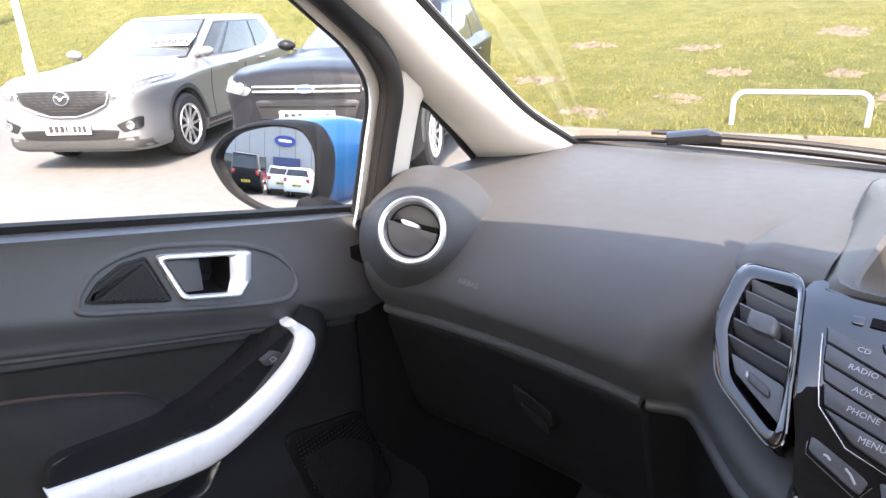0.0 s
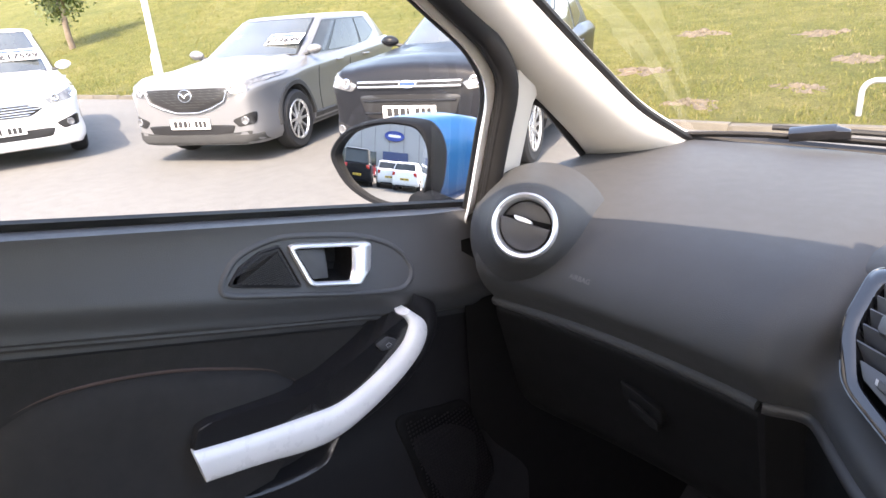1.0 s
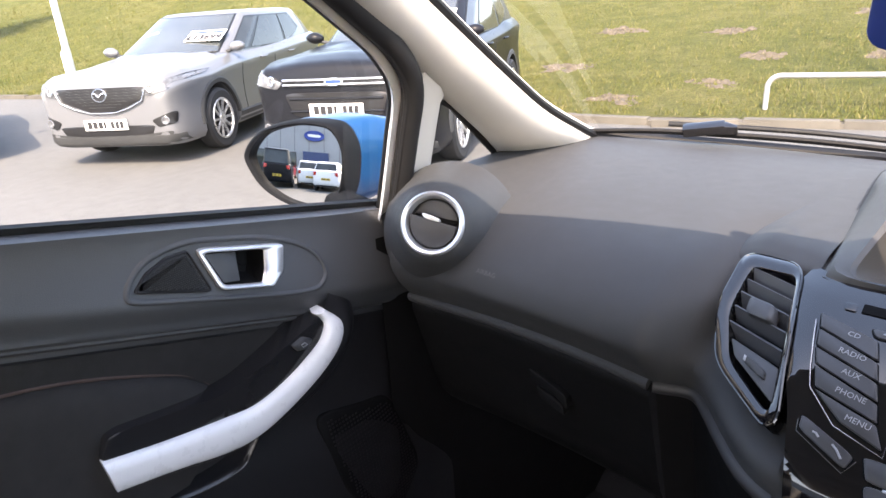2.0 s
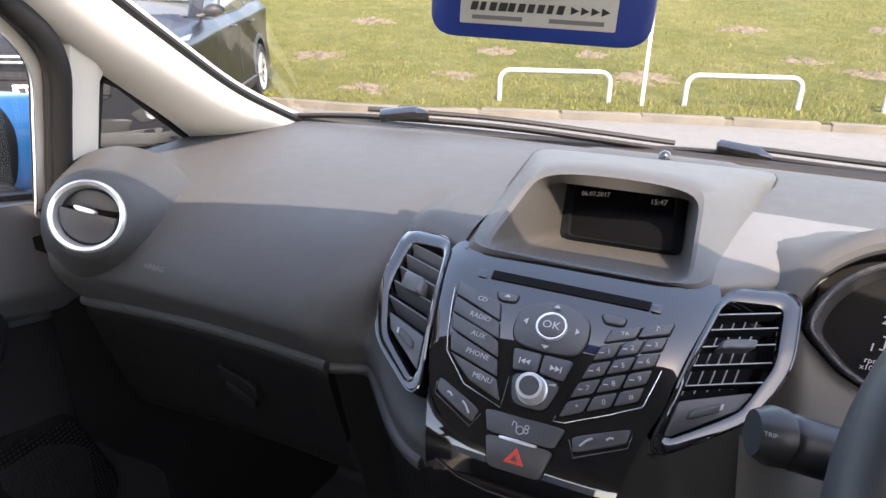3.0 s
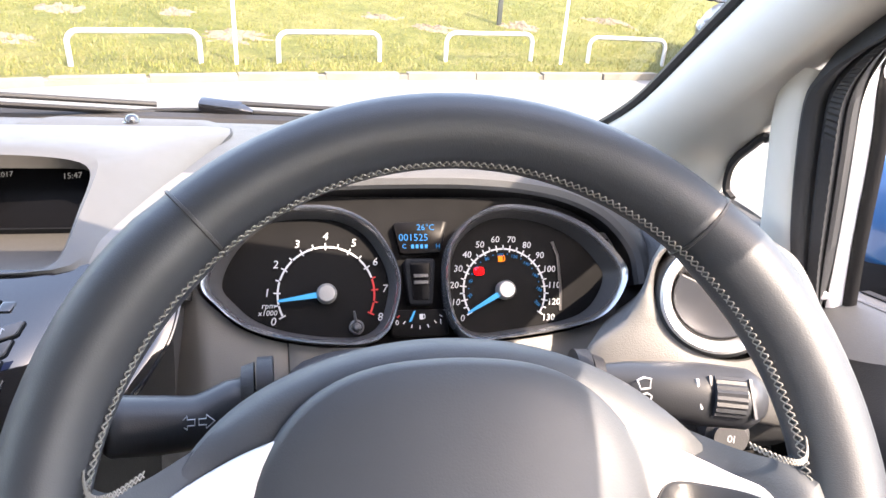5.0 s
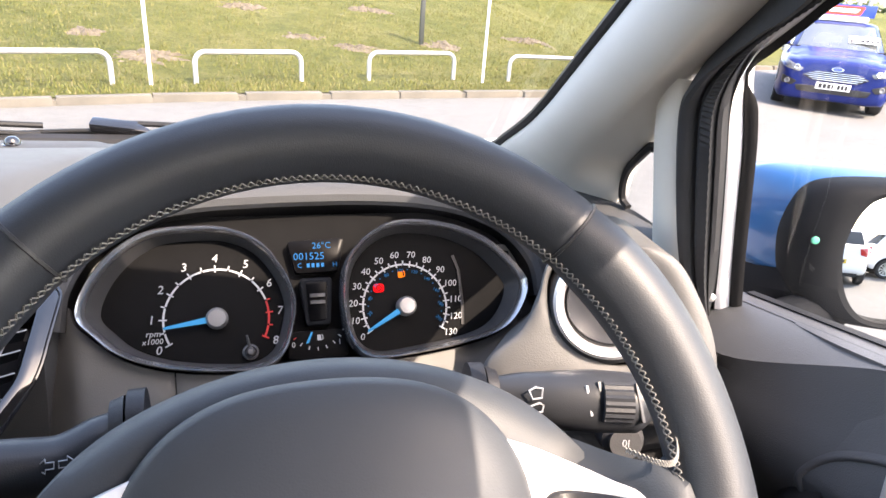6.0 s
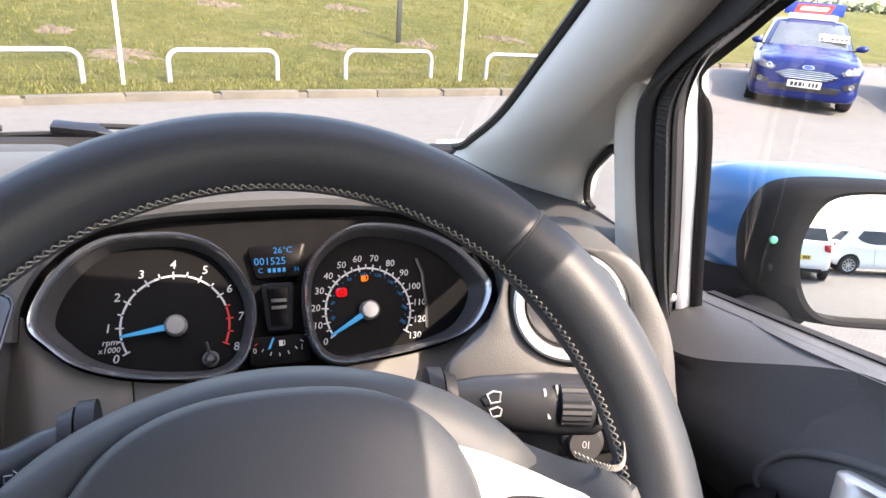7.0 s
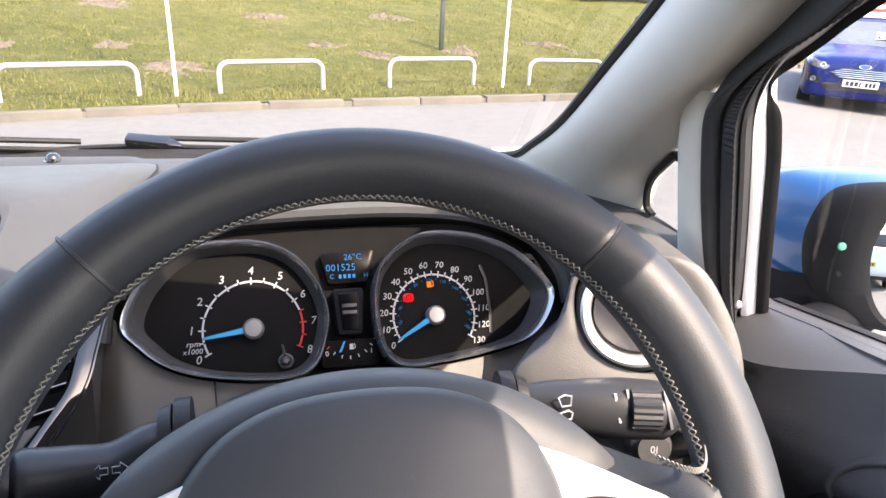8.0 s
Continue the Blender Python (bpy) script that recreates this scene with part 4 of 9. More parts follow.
def build_cluster():
    root = thing("instrument_cluster", "two round gauges under a dashboard cowl", "instrument panel", tuple(CL_O))
    left = [(0.064, 0.012), (0.0553, 0.0373), (0.0367, 0.0618), (0.010, 0.0746), (-0.0218, 0.0766), (-0.0522, 0.0729), (-0.0767, 0.0575), (-0.0954, 0.0339), (-0.1032, 0.0075), (-0.0902, -0.0100), (-0.0715, -0.0262), (-0.043, -0.0375), (-0.003, -0.0445), (0.033, -0.0455), (0.0524, -0.0348), (0.0617, -0.0110)]
    right = [(0.1040, 0.012), (0.1093, 0.0408), (0.1251, 0.0618), (0.1497, 0.0757), (0.1787, 0.0776), (0.2146, 0.0707), (0.2473, 0.0544), (0.2725, 0.028), (0.2790, 0.0105), (0.2677, -0.0126), (0.2485, -0.0285), (0.2173, -0.0373), (0.1718, -0.0430), (0.1348, -0.0458), (0.1162, -0.0385), (0.1067, -0.0200)]
    bm = bmesh.new()
    sheet(bm, [[on_cluster(a, b, -0.02) for a, b in ((-0.095, -0.045), (0.275, -0.045))], [on_cluster(a, b, -0.02) for a, b in ((-0.095, 0.05), (0.275, 0.05))], [on_cluster(a, b, -0.02) for a, b in ((-0.06, 0.091), (0.235, 0.091))]])
    part("back_panel", bm, M_DIAL, root, smooth=0)
    for s, rim, ca in ((1, left, 0.0), (-1, right, 0.1635)):
        rim = [(p.x - ca, p.y) for p in spline([(a, b, 0) for a, b in rim], 6, True)]

        def P(a, b, h=0.0, ca=ca):
            return on_cluster(ca + a, b, h)
        inner = [(a * 0.940, 0.012 + (b - 0.012) * 0.925) for a, b in rim]
        bm = bmesh.new()
        sheet(bm, [[P(a * 1.012, 0.012 + (b - 0.012) * 1.012, -0.012) for a, b in rim], [P(a, b, 0.008) for a, b in rim], [P(a * 0.99, 0.012 + (b - 0.012) * 0.985, 0.0105) for a, b in rim], [P(a * 0.978, 0.012 + (b - 0.012) * 0.972, 0.0095) for a, b in rim], [P(a * 0.962, 0.012 + (b - 0.012) * 0.950, 0.0075) for a, b in rim], [P(a, b, 0.0035) for a, b in inner], [P(a, b, 0.000) for a, b in inner]], close_u=True)
        part("bezel", bm, M_CHROMEDARK, root, "satin chrome teardrop bezel")
        bm = bmesh.new()
        well = [(a * 0.86, 0.010 + (b - 0.010) * 0.87) for a, b in rim]
        sheet(bm, [[P(a, b, 0.002) for a, b in inner], [P(a, b, -0.014) for a, b in well]], close_u=True)
        part("well", bm, M_DARK, root)
        bm = bmesh.new()
        bm.faces.new([bm.verts.new(P(a, b, -0.013)) for a, b in well])
        dial = part("dial_face", bm, M_DIAL, root, "black dial face", smooth=0)
        if s < 0:
            # paler bar modelled in place of a reflection on the dial
            bm = bmesh.new()
            tube(bm, [P(0.050, 0.046, -0.0125), P(0.0545, 0.032, -0.0122), P(0.0555, 0.0, -0.0122), P(0.054, -0.020, -0.0125)], 0.0022, 8, flat=0.4)
            part("dial_reflection", bm, M_DARK, dial)
        # scale
        zero, full, n, words = (radians(207), radians(-25), 8, [str(i) for i in range(9)]) if s > 0 else (radians(211), radians(-33), 13, ["0", "10", "20", "30", "40", "50", "60", "70", "80", "90", "100", "110", "120", "130"])
        cx = ca
        r = 0.0430 if s > 0 else 0.0400
        steps = n * 2
        for i in range(steps + 1):
            q = zero + (full - zero) * i / steps
            red = s > 0 and i >= 13
            long = 0.0062 if i % 2 == 0 else 0.0030
            bm = bmesh.new()
            m = cluster_pose(cx, 0.0, -0.0115, q)
            block(bm, (long, 0.0011, 0.0006), m @ Matrix.Translation((r + 0.0028 - long / 2, 0, 0)))
            part("tick", bm, M_REDINK if red else M_LEGEND, dial, smooth=0)
            if i < steps:
                bm = bmesh.new()
                arc = [zero + (full - zero) * (i + 0.07 + 0.86 * k / 4) / steps for k in range(5)]
                rows = [[on_cluster(cx + rr * math.cos(a), rr * math.sin(a), -0.0115) for rr in (r - 0.0016, r)] for a in arc]
                sheet(bm, rows)
                part("scale_arc", bm, M_REDINK if red else M_LEGEND, dial, smooth=0)
        for i, w in enumerate(words):
            q = zero + (full - zero) * i / n
            rr = 0.0515 if s > 0 else 0.0485
            lettering("numeral", w, 0.0100 if s > 0 else 0.0086, cluster_pose(cx + rr * math.cos(q), rr * math.sin(q), -0.0112), M_LEGEND, dial, shear=0.15)
        if s > 0:
            lettering("unit", "rpm", 0.0070, cluster_pose(-0.0500, -0.0095, -0.0112), M_LEGEND, dial, shear=0.15)
            lettering("unit", "x1000", 0.0065, cluster_pose(-0.0505, -0.0158, -0.0112), M_LEGEND, dial, shear=0.15)
        else:
            lettering("unit", "mph", 0.0062, cluster_pose(cx - 0.0545, -0.0175, -0.0112), M_LEGEND, dial, shear=0.15)
            for i in range(2, 21):
                q = zero + (full - zero) * i * 10 / 209.0
                if i % 2 == 0:
                    lettering("small_numeral", str(i * 10), 0.0044, cluster_pose(cx + 0.0335 * math.cos(q), 0.0335 * math.sin(q), -0.0112, (q - math.pi / 2) * 0.45), M_LCD, dial)
                else:
                    bm = bmesh.new()
                    disc(bm, 0.0006, 0.0004, cluster_pose(cx + 0.0345 * math.cos(q), 0.0345 * math.sin(q), -0.0115), 8)
                    part("small_tick", bm, M_LCD, dial)
        # needle
        q = radians(188) if s > 0 else radians(209)
        bm = bmesh.new()
        m = cluster_pose(cx, 0, -0.006, q)
        slab(bm, [(0.006, 0.0026), (0.0415, 0.0010), (0.0425, 0), (0.0415, -0.0010), (0.006, -0.0026)], lambda a, b, h: m @ Vector((a, b, h)), -0.001, 0.001, 0.0004)
        part("needle", bm, M_NEEDLE, dial, "blue needle")
        bm = bmesh.new()
        turned(bm, [(0.0090, -0.006), (0.0088, 0.002), (0.0070, 0.0042), (0.0, 0.0046)], cluster_pose(cx, 0, -0.006), 28)
        part("needle_hub", bm, M_HUBCAP, dial, "silver needle hub")
    # reset pin
    bm = bmesh.new()
    turned(bm, [(0.0068, -0.001), (0.0066, 0.003), (0.0050, 0.0042), (0.0040, 0.003), (0.0034, 0.012), (0.0022, 0.0135), (0, 0.0138)], cluster_pose(0.026, -0.030, -0.013), 20)
    tube(bm, [on_cluster(0.0255, -0.026, -0.010), on_cluster(0.0235, -0.0165, -0.002)], [0.0013, 0.0009], 8)
    part("reset_pin", bm, M_BUTTON, root, "black reset pin")
    # display between the gauges
    def lcd(a, b, size, w, mat=M_LCD, al="CENTER"):
        lettering("lcd_words", w, size, cluster_pose(a, b, -0.0075), mat, panel, align=al)
    bm = bmesh.new()
    slab(bm, rounded([(0.0600, 0.0640), (0.1105, 0.0655), (0.1040, 0.0360), (0.0665, 0.0350)], 0.1), on_cluster, -0.02, -0.008, 0.0002)
    panel = part("lcd_panel", bm, M_SCREEN, root, "dark display with pale blue digits")
    lcd(0.0900, 0.0590, 0.0080, "26\u00b0C")
    lcd(0.0785, 0.0495, 0.0092, "001525")
    for i in range(4):
        bm = bmesh.new()
        block(bm, (0.0026, 0.0036, 0.0005), cluster_pose(0.0775 + 0.0042 * i, 0.0415, -0.0076))
        part("lcd_bar", bm, M_LCD, panel, smooth=0)
    lcd(0.0700, 0.0415, 0.0060, "C")
    lcd(0.1010, 0.0415, 0.0060, "H")
    bm = bmesh.new()
    slab(bm, rounded([(0.0690, 0.0300), (0.0975, 0.0300), (0.0940, -0.0120), (0.0725, -0.0120)], 0.12), on_cluster, -0.02, -0.004, 0.002)
    part("centre_pod", bm, M_HOUSING, root)
    bm = bmesh.new()
    slab(bm, rounded([(0.0735, 0.0260), (0.0930, 0.0260), (0.0905, -0.0080), (0.0760, -0.0080)], 0.1), on_cluster, -0.01, -0.003, 0.001)
    part("pod_window", bm, M_SCREEN, root)
    for b in (0.014, 0.008):
        bm = bmesh.new()
        slab(bm, [(0.077, b + 0.0015), (0.090, b + 0.0015), (0.090, b - 0.0015), (0.077, b - 0.0015)], on_cluster, -0.004, -0.0015, 0.0004)
        part("pod_strip", bm, M_DARK, root)
    # fuel gauge
    bm = bmesh.new()
    slab(bm, rounded([(0.0600, -0.0160), (0.1060, -0.0160), (0.1090, -0.0400), (0.0560, -0.0400)], 0.15), on_cluster, -0.02, -0.008, 0.001)
    fuel = part("fuel_gauge", bm, M_DIAL, root, "small fuel gauge")
    for i in range(7):
        q = radians(215 + 110 * i / 6)
        bm = bmesh.new()
        block(bm, (0.0030, 0.0008, 0.0005), cluster_pose(0.082 + 0.0235 * math.cos(q), -0.0085 + 0.0235 * math.sin(q), -0.0072, q))
        part("tick", bm, M_REDINK if i == 0 else M_LEGEND, fuel, smooth=0)
    lettering("numeral", "0", 0.0065, cluster_pose(0.0615, -0.0275, -0.0072), M_LEGEND, fuel)
    lettering("numeral", "1", 0.0065, cluster_pose(0.1010, -0.0275, -0.0072), M_LEGEND, fuel)
    bm = bmesh.new()
    slab(bm, [(0.0720, -0.0270), (0.0745, -0.0265), (0.0782, -0.0175), (0.0768, -0.0172)], on_cluster, -0.009, -0.006, 0.0003)
    part("needle", bm, M_NEEDLE, fuel, "blue needle")
    bm = bmesh.new()
    block(bm, (0.0032, 0.0048, 0.0005), cluster_pose(0.0835, -0.0225, -0.0072))
    tube(bm, [on_cluster(0.0852, -0.0243, -0.0070), on_cluster(0.0866, -0.0238, -0.0070), on_cluster(0.0866, -0.0212, -0.0070), on_cluster(0.0857, -0.0200, -0.0070)], 0.0004, 4)
    part("fuel_mark", bm, M_LEGEND, fuel, smooth=0)
    # warning lamps
    bm = bmesh.new()
    slab(bm, rounded([(0.1350, 0.0225), (0.1450, 0.0225), (0.1450, 0.0145), (0.1350, 0.0145)], 0.35), on_cluster, -0.0135, -0.0115, 0.0006)
    lamp = part("brake_lamp", bm, M_RED, root, "lit red brake warning lamp")
    bm = bmesh.new()
    block(bm, (0.0044, 0.0058, 0.0008), cluster_pose(0.1612, 0.0300, -0.0122), 0.0006)
    tube(bm, [on_cluster(0.1636, 0.0278, -0.0118), on_cluster(0.1652, 0.0285, -0.0118), on_cluster(0.1652, 0.0320, -0.0118), on_cluster(0.1640, 0.0335, -0.0118)], 0.0005, 5)
    part("fuel_lamp", bm, M_AMBER, root, "lit amber fuel lamp")
    bm = bmesh.new()
    turned(bm, [(0.0026, 0), (0.0026, 0.0004), (0.0019, 0.0004), (0.0019, 0)], cluster_pose(0.1400, 0.0185, -0.0114), 18)
    part("lamp_mark", bm, M_DIAL, lamp)
    # cowl: a rounded rim that follows the gauges and runs back into the dash top
    rim = spline([(p[0], p[1], 0) for p in ((-0.112, -0.004), (-0.109, 0.026), (-0.092, 0.056), (-0.060, 0.080), (-0.02, 0.0900), (0.03, 0.0935), (0.084, 0.0950), (0.13, 0.0950), (0.18, 0.0915), (0.225, 0.0825), (0.262, 0.064), (0.286, 0.034), (0.290, 0.002))], 5)
    sect = []
    for i, p in enumerate(rim):
        t = (rim[min(len(rim) - 1, i + 1)] - rim[max(0, i - 1)]).normalized()
        oa, ob = -t.y, t.x
        if ob < 0 and abs(t.x) > 0.3:
            oa, ob = -oa, -ob

        def at(d, h):
            return on_cluster(p.x + oa * d, p.y + ob * d, h)
        q = at(0.022, -0.004)
        w = soft(q.z, 1.235, 1.285)
        low = 1.2555
        sect.append([at(0.0, -0.05), at(0.0, -0.004), at(0.0025, 0.0015), at(0.008, 0.004), at(0.015, 0.002), q,
                     Vector((q.x + oa * 0.012, q.y + 0.03, q.z + (low + 0.6 * max(0, q.z - low) - q.z) * w + 0.003 * w)), Vector((q.x + oa * 0.026, q.y + 0.075, q.z + (low + 0.25 * max(0, q.z - low) - q.z) * w)), Vector((q.x + oa * 0.04, q.y + 0.15, q.z + (low - q.z) * w)), Vector((q.x + oa * 0.045, q.y + 0.22, q.z + (low - 0.012 - q.z) * w))])
    bm = bmesh.new()
    sheet(bm, [[r[k] for r in sect] for k in range(1, 10)])
    part("cowl", bm, M_DASH, root, "grey plastic cowl over the gauges")
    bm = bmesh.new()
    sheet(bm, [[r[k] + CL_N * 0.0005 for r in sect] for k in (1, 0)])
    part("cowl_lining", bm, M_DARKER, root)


def build_surround():
    """Plain panels of the dash either side of the gauges."""
    bm = bmesh.new()
    x0, x1 = 0.560, 0.690
    sheet(bm, [[(x0 + (x1 - x0) * i / 10, 0.625 + 0.30 * (z - 1.2), z) for i in range(11)] for z in (1.08, 1.12, 1.16, 1.20, 1.235, 1.250)])
    part("gauge_surround", bm, M_DASHTOP, DASH)
    for s, far in ((1, 0.262), (-1, 0.215)):
        bm = bmesh.new()
        rows = []
        for i in range(15):
            x = 0.116 + (far - 0.116) * i / 14
            yv = 0.553 + 0.75 * max(0.0, x - 0.1) - 0.35 * max(0.0, x - 0.19) if s > 0 else 0.553 + 0.28 * max(0.0, x - 0.1)
            sink = 0.014 * soft(x, 0.170, 0.215) if s < 0 else 0.0
            rows.append(spline([(s * x, y, z - sink) for y, z in ((0.80, 1.2625), (0.70, 1.2635), (yv + 0.045, 1.2610), (yv + 0.016, 1.2555), (yv, 1.2440), (yv + 0.006, 1.21), (yv + 0.02, 1.16), (yv + 0.03, 1.10))], 4))
        sheet(bm, rows)
        part("gauge_surround" if s > 0 else "vent_surround", bm, M_DASHTOP if s > 0 else M_DASH, DASH)


def build_dash_end():
    """Panel round the driver's outer vent, with its rounded edge and the sides that run back into the dash."""
    o, n = Vector((0.590, 0.478, 1.258)), Vector((-0.40, -0.82, 0.40))
    edge = [(0.575, 1.304), (0.607, 1.310), (0.632, 1.311), (0.648, 1.302), (0.660, 1.278), (0.667, 1.254), (0.668, 1.226), (0.664, 1.192), (0.62, 1.186), (0.557, 1.186), (0.512, 1.188), (0.506, 1.210), (0.533, 1.238), (0.547, 1.265), (0.556, 1.290)]
    loop = spline([(a, b, 0) for a, b in edge + edge[:1]], 5)[:-1]

    def at(x, z, h=0.0):
        return Vector((x, o.y - (n.x * (x - o.x) + n.z * (z - o.z)) / n.y, z)) + n.normalized() * h
    cx, cz = VENT_R.x, VENT_R.z
    rows = []
    for p in loop + loop[:1]:
        g = math.atan2(p.y - cz, p.x - cx)
        ix, iz = cx + 0.043 * math.cos(g), cz + 0.043 * math.sin(g)
        left = soft(cx - p.x, 0.0, 0.04)
        back = Vector((0.022, 0.10, -0.012)).lerp(Vector((0.055, 0.09, -0.03)), left)
        row = [at(ix, iz, -0.012), at(ix, iz, -0.003)]
        for k, h in ((0.12, 0.0), (0.4, 0.002), (0.7, 0.002), (0.90, 0.0), (0.97, -0.003)):
            row.append(at(ix + (p.x - ix) * k, iz + (p.y - iz) * k, h))
        b = at(p.x, p.y, -0.009)
        rows.append(row + [b, b + back * 0.3, b + back])
    bm = bmesh.new()
    sheet(bm, rows)
    part("end_panel", bm, M_ENDPANEL, DASH, "taupe grained panel round the outer vent")


def build_lower_surround():
    """Taupe panels under the gauges, with a seam between them."""
    low = [(-0.150, 0.045), (-0.128, 0.040), (-0.112, 0.018), (-0.106, 0.002), (-0.0915, -0.0125), (-0.0720, -0.0285), (-0.043, -0.0400), (-0.003, -0.0470), (0.033, -0.0480), (0.085, -0.0480), (0.1348, -0.0485), (0.1718, -0.0455), (0.2173, -0.0400), (0.2490, -0.0310), (0.268, -0.016)]
    top = [p for p in spline([(a, b, 0) for a, b in low], 4)]
    for k0, k1, shift in ((0, 25, 0.0), (25, len(top) - 1, 0.0012)):
        bm = bmesh.new()
        rows = []
        for i in range(k0, k1 + 1):
            p = top[i]
            back = -0.03 * soft(-p.x, 0.10, 0.15)
            lean = 0.16 * soft(-p.x, -0.02, 0.10)
            base = -0.155
            a0 = p.x + (shift if i == k0 and shift else 0)
            edge = i in (k0, k1) and 0 < i < len(top) - 1
            dip = -0.003 if edge else 0.0
            rows.append([on_cluster(a0, p.y, -0.010 + back)] + [on_cluster(a0 + lean * 0.1 * v, p.y + (base - p.y) * v, -0.002 + back + dip + 0.012 * v) for v in (0.0, 0.04, 0.2, 0.4, 0.7, 1.0)])
        sheet(bm, rows)
        part("lower_surround", bm, M_DASHTOP, DASH, "taupe panel under the gauges")


build_cluster()
build_surround()
build_dash_end()
build_lower_surround()


# ---- steering wheel, column and stalks ----
SW_C, SW_TILT, SW_R = Vector((0.373, 0.287, 1.272)), radians(38.3), 0.1774
SW_U = Vector((0, math.sin(SW_TILT), math.cos(SW_TILT)))
SW_N = Vector((0, -math.cos(SW_TILT), math.sin(SW_TILT)))


def on_wheel(a, b, h=0.0):
    return SW_C + Vector((a, 0, 0)) + SW_U * b + SW_N * h


def on_dish(a, b, h=0.0):
    """A place on the hub and spokes, which lie deeper than the rim."""
    d = 0.058 * (1 - soft(math.hypot(a, b), 0.100, 0.158))
    return on_wheel(a * (1 + d / 0.36), b * (1 + d / 0.36), h - d)


def build_wheel():
    root = thing("steering_wheel", "black leather steering wheel with pale stitching and white spoke trim", "steering wheel", tuple(SW_C))
    bm = bmesh.new()
    n, seg = 96, 18
    rings = []
    for i in range(n):
        q = 2 * math.pi * i / n
        seam = min(abs((math.degrees(q) % 360) - s) for s in (43.5, 316.5, 120, 240))
        ring = []
        grip = 1.0 + 0.07 * math.exp(-((seam - 12) / 14.0) ** 2) if 45 < (math.degrees(q) % 360) < 112 or 248 < (math.degrees(q) % 360) < 315 else 1.0
        for k in range(seg):
            p = 2 * math.pi * k / seg
            rr = (0.0187 if seam > 0.9 else 0.0175) * grip
            d = SW_R + rr * math.cos(p) * 0.98
            ring.append(on_wheel(d * math.sin(q), d * math.cos(q), rr * 1.12 * math.sin(p)))
        rings.append(ring)
    sheet(bm, rings, close_u=True, close_v=True)
    rim = part("rim", bm, M_LEATHER, root, "black leather rim")
    for s in (43.5, 316.5):
        bm = bmesh.new()
        q = radians(s)
        tube(bm, [on_wheel((SW_R + 0.0184 * math.cos(p)) * math.sin(q), (SW_R + 0.0184 * math.cos(p)) * math.cos(q), 0.0209 * math.sin(p)) for p in [2 * math.pi * k / 24 for k in range(24)]], 0.0011, 5, True)
        part("seam", bm, M_DARK, rim)
    # zigzag stitching along the inside of the rim
    bm = bmesh.new()
    steps = 150
    for i in range(steps):
        q0, q1 = radians(-100 + 200 * i / steps), radians(-100 + 200 * (i + 0.9) / steps)
        ri = SW_R - 0.0189
        for sgn in (1, -1):
            a = on_wheel(ri * math.sin(q0), ri * math.cos(q0), 0.003 * sgn + 0.004)
            b = on_wheel(ri * math.sin(q1), ri * math.cos(q1), -0.003 * sgn + 0.004)
            tube(bm, [a, (a + b) / 2 + (on_wheel(0, 0) - a).normalized() * 0.0004, b], 0.00042, 4)
    part("stitching", bm, M_STITCH, rim, "pale zigzag stitching")
    # spokes
    for s in (-1, 1):
        bm = bmesh.new()
        up = spline([(s * 0.168, 0.022, 0.002), (s * 0.154, 0.0145, 0.007), (s * 0.136, 0.0165, 0.009), (s * 0.113, 0.0245, 0.010), (s * 0.085, 0.036, 0.010), (s * 0.05, 0.050, 0.008)], 6)
        dn = spline([(s * 0.168, -0.085, 0.004), (s * 0.152, -0.088, 0.004), (s * 0.130, -0.088, 0.006), (s * 0.105, -0.090, 0.008), (s * 0.08, -0.095, 0.008), (s * 0.05, -0.10, 0.008)], 6)
        rows = []
        for u in range(9):
            k = u / 8
            rows.append([on_dish(p.x * (1 - k) + d.x * k, p.y * (1 - k) + d.y * k, p.z * (1 - k) + d.z * k + 0.010 * math.sin(math.pi * k) - (0.012 if u in (0, 8) else 0)) for p, d in zip(up, dn)])
        sheet(bm, rows)
        part("spoke", bm, M_HUB, root)
        bm = bmesh.new()
        outer = spline([(0.0715, 0.0285, 0), (0.090, 0.0215, 0), (0.1045, 0.0145, 0), (0.124, 0.0055, 0), (0.136, -0.001, 0), (0.1415, -0.02, 0), (0.138, -0.07, 0)], 6)
        inner = spline([(0.0705, 0.0275, 0), (0.0745, 0.015, 0), (0.078, 0.004, 0), (0.080, -0.010, 0), (0.082, -0.03, 0), (0.086, -0.06, 0), (0.094, -0.085, 0)], 6)
        rows = []
        for a, b in zip(outer, inner):
            row = []
            for k, h in ((0.0, 0.002), (0.0, 0.0155), (0.03, 0.0185), (0.10, 0.0205), (0.3, 0.0215), (0.5, 0.0218), (0.7, 0.0215), (0.92, 0.0205), (1.0, 0.0175), (1.0, 0.004)):
                p = a.lerp(b, k)
                row.append(on_dish(s * p.x, p.y, h))
            rows.append(row)
        sheet(bm, rows)
        trim = part("spoke_trim", bm, M_WHITE, root, "gloss white spoke trim")
        bm = bmesh.new()
        rimpad = spline([(0.1365, -0.0100, 0), (0.129, -0.0025, 0), (0.112, 0.0005, 0), (0.0956, 0.0020, 0), (0.0890, -0.0035, 0), (0.0870, -0.012, 0), (0.0900, -0.045, 0), (0.102, -0.055, 0), (0.125, -0.052, 0), (0.136, -0.033, 0)], 4, True)
        sheet(bm, [[on_dish(s * (0.110 + (p.x - 0.110) * k), -0.026 + (p.y + 0.026) * k, h) for p in rimpad] for k, h in ((1.0, 0.012), (1.0, 0.0235), (0.96, 0.0250), (0.7, 0.0265), (0.4, 0.027), (0.05, 0.027))], close_u=True, caps=True)
        part("switch_pad", bm, M_STALK, trim, "gloss black switch pad")
        bm = bmesh.new()
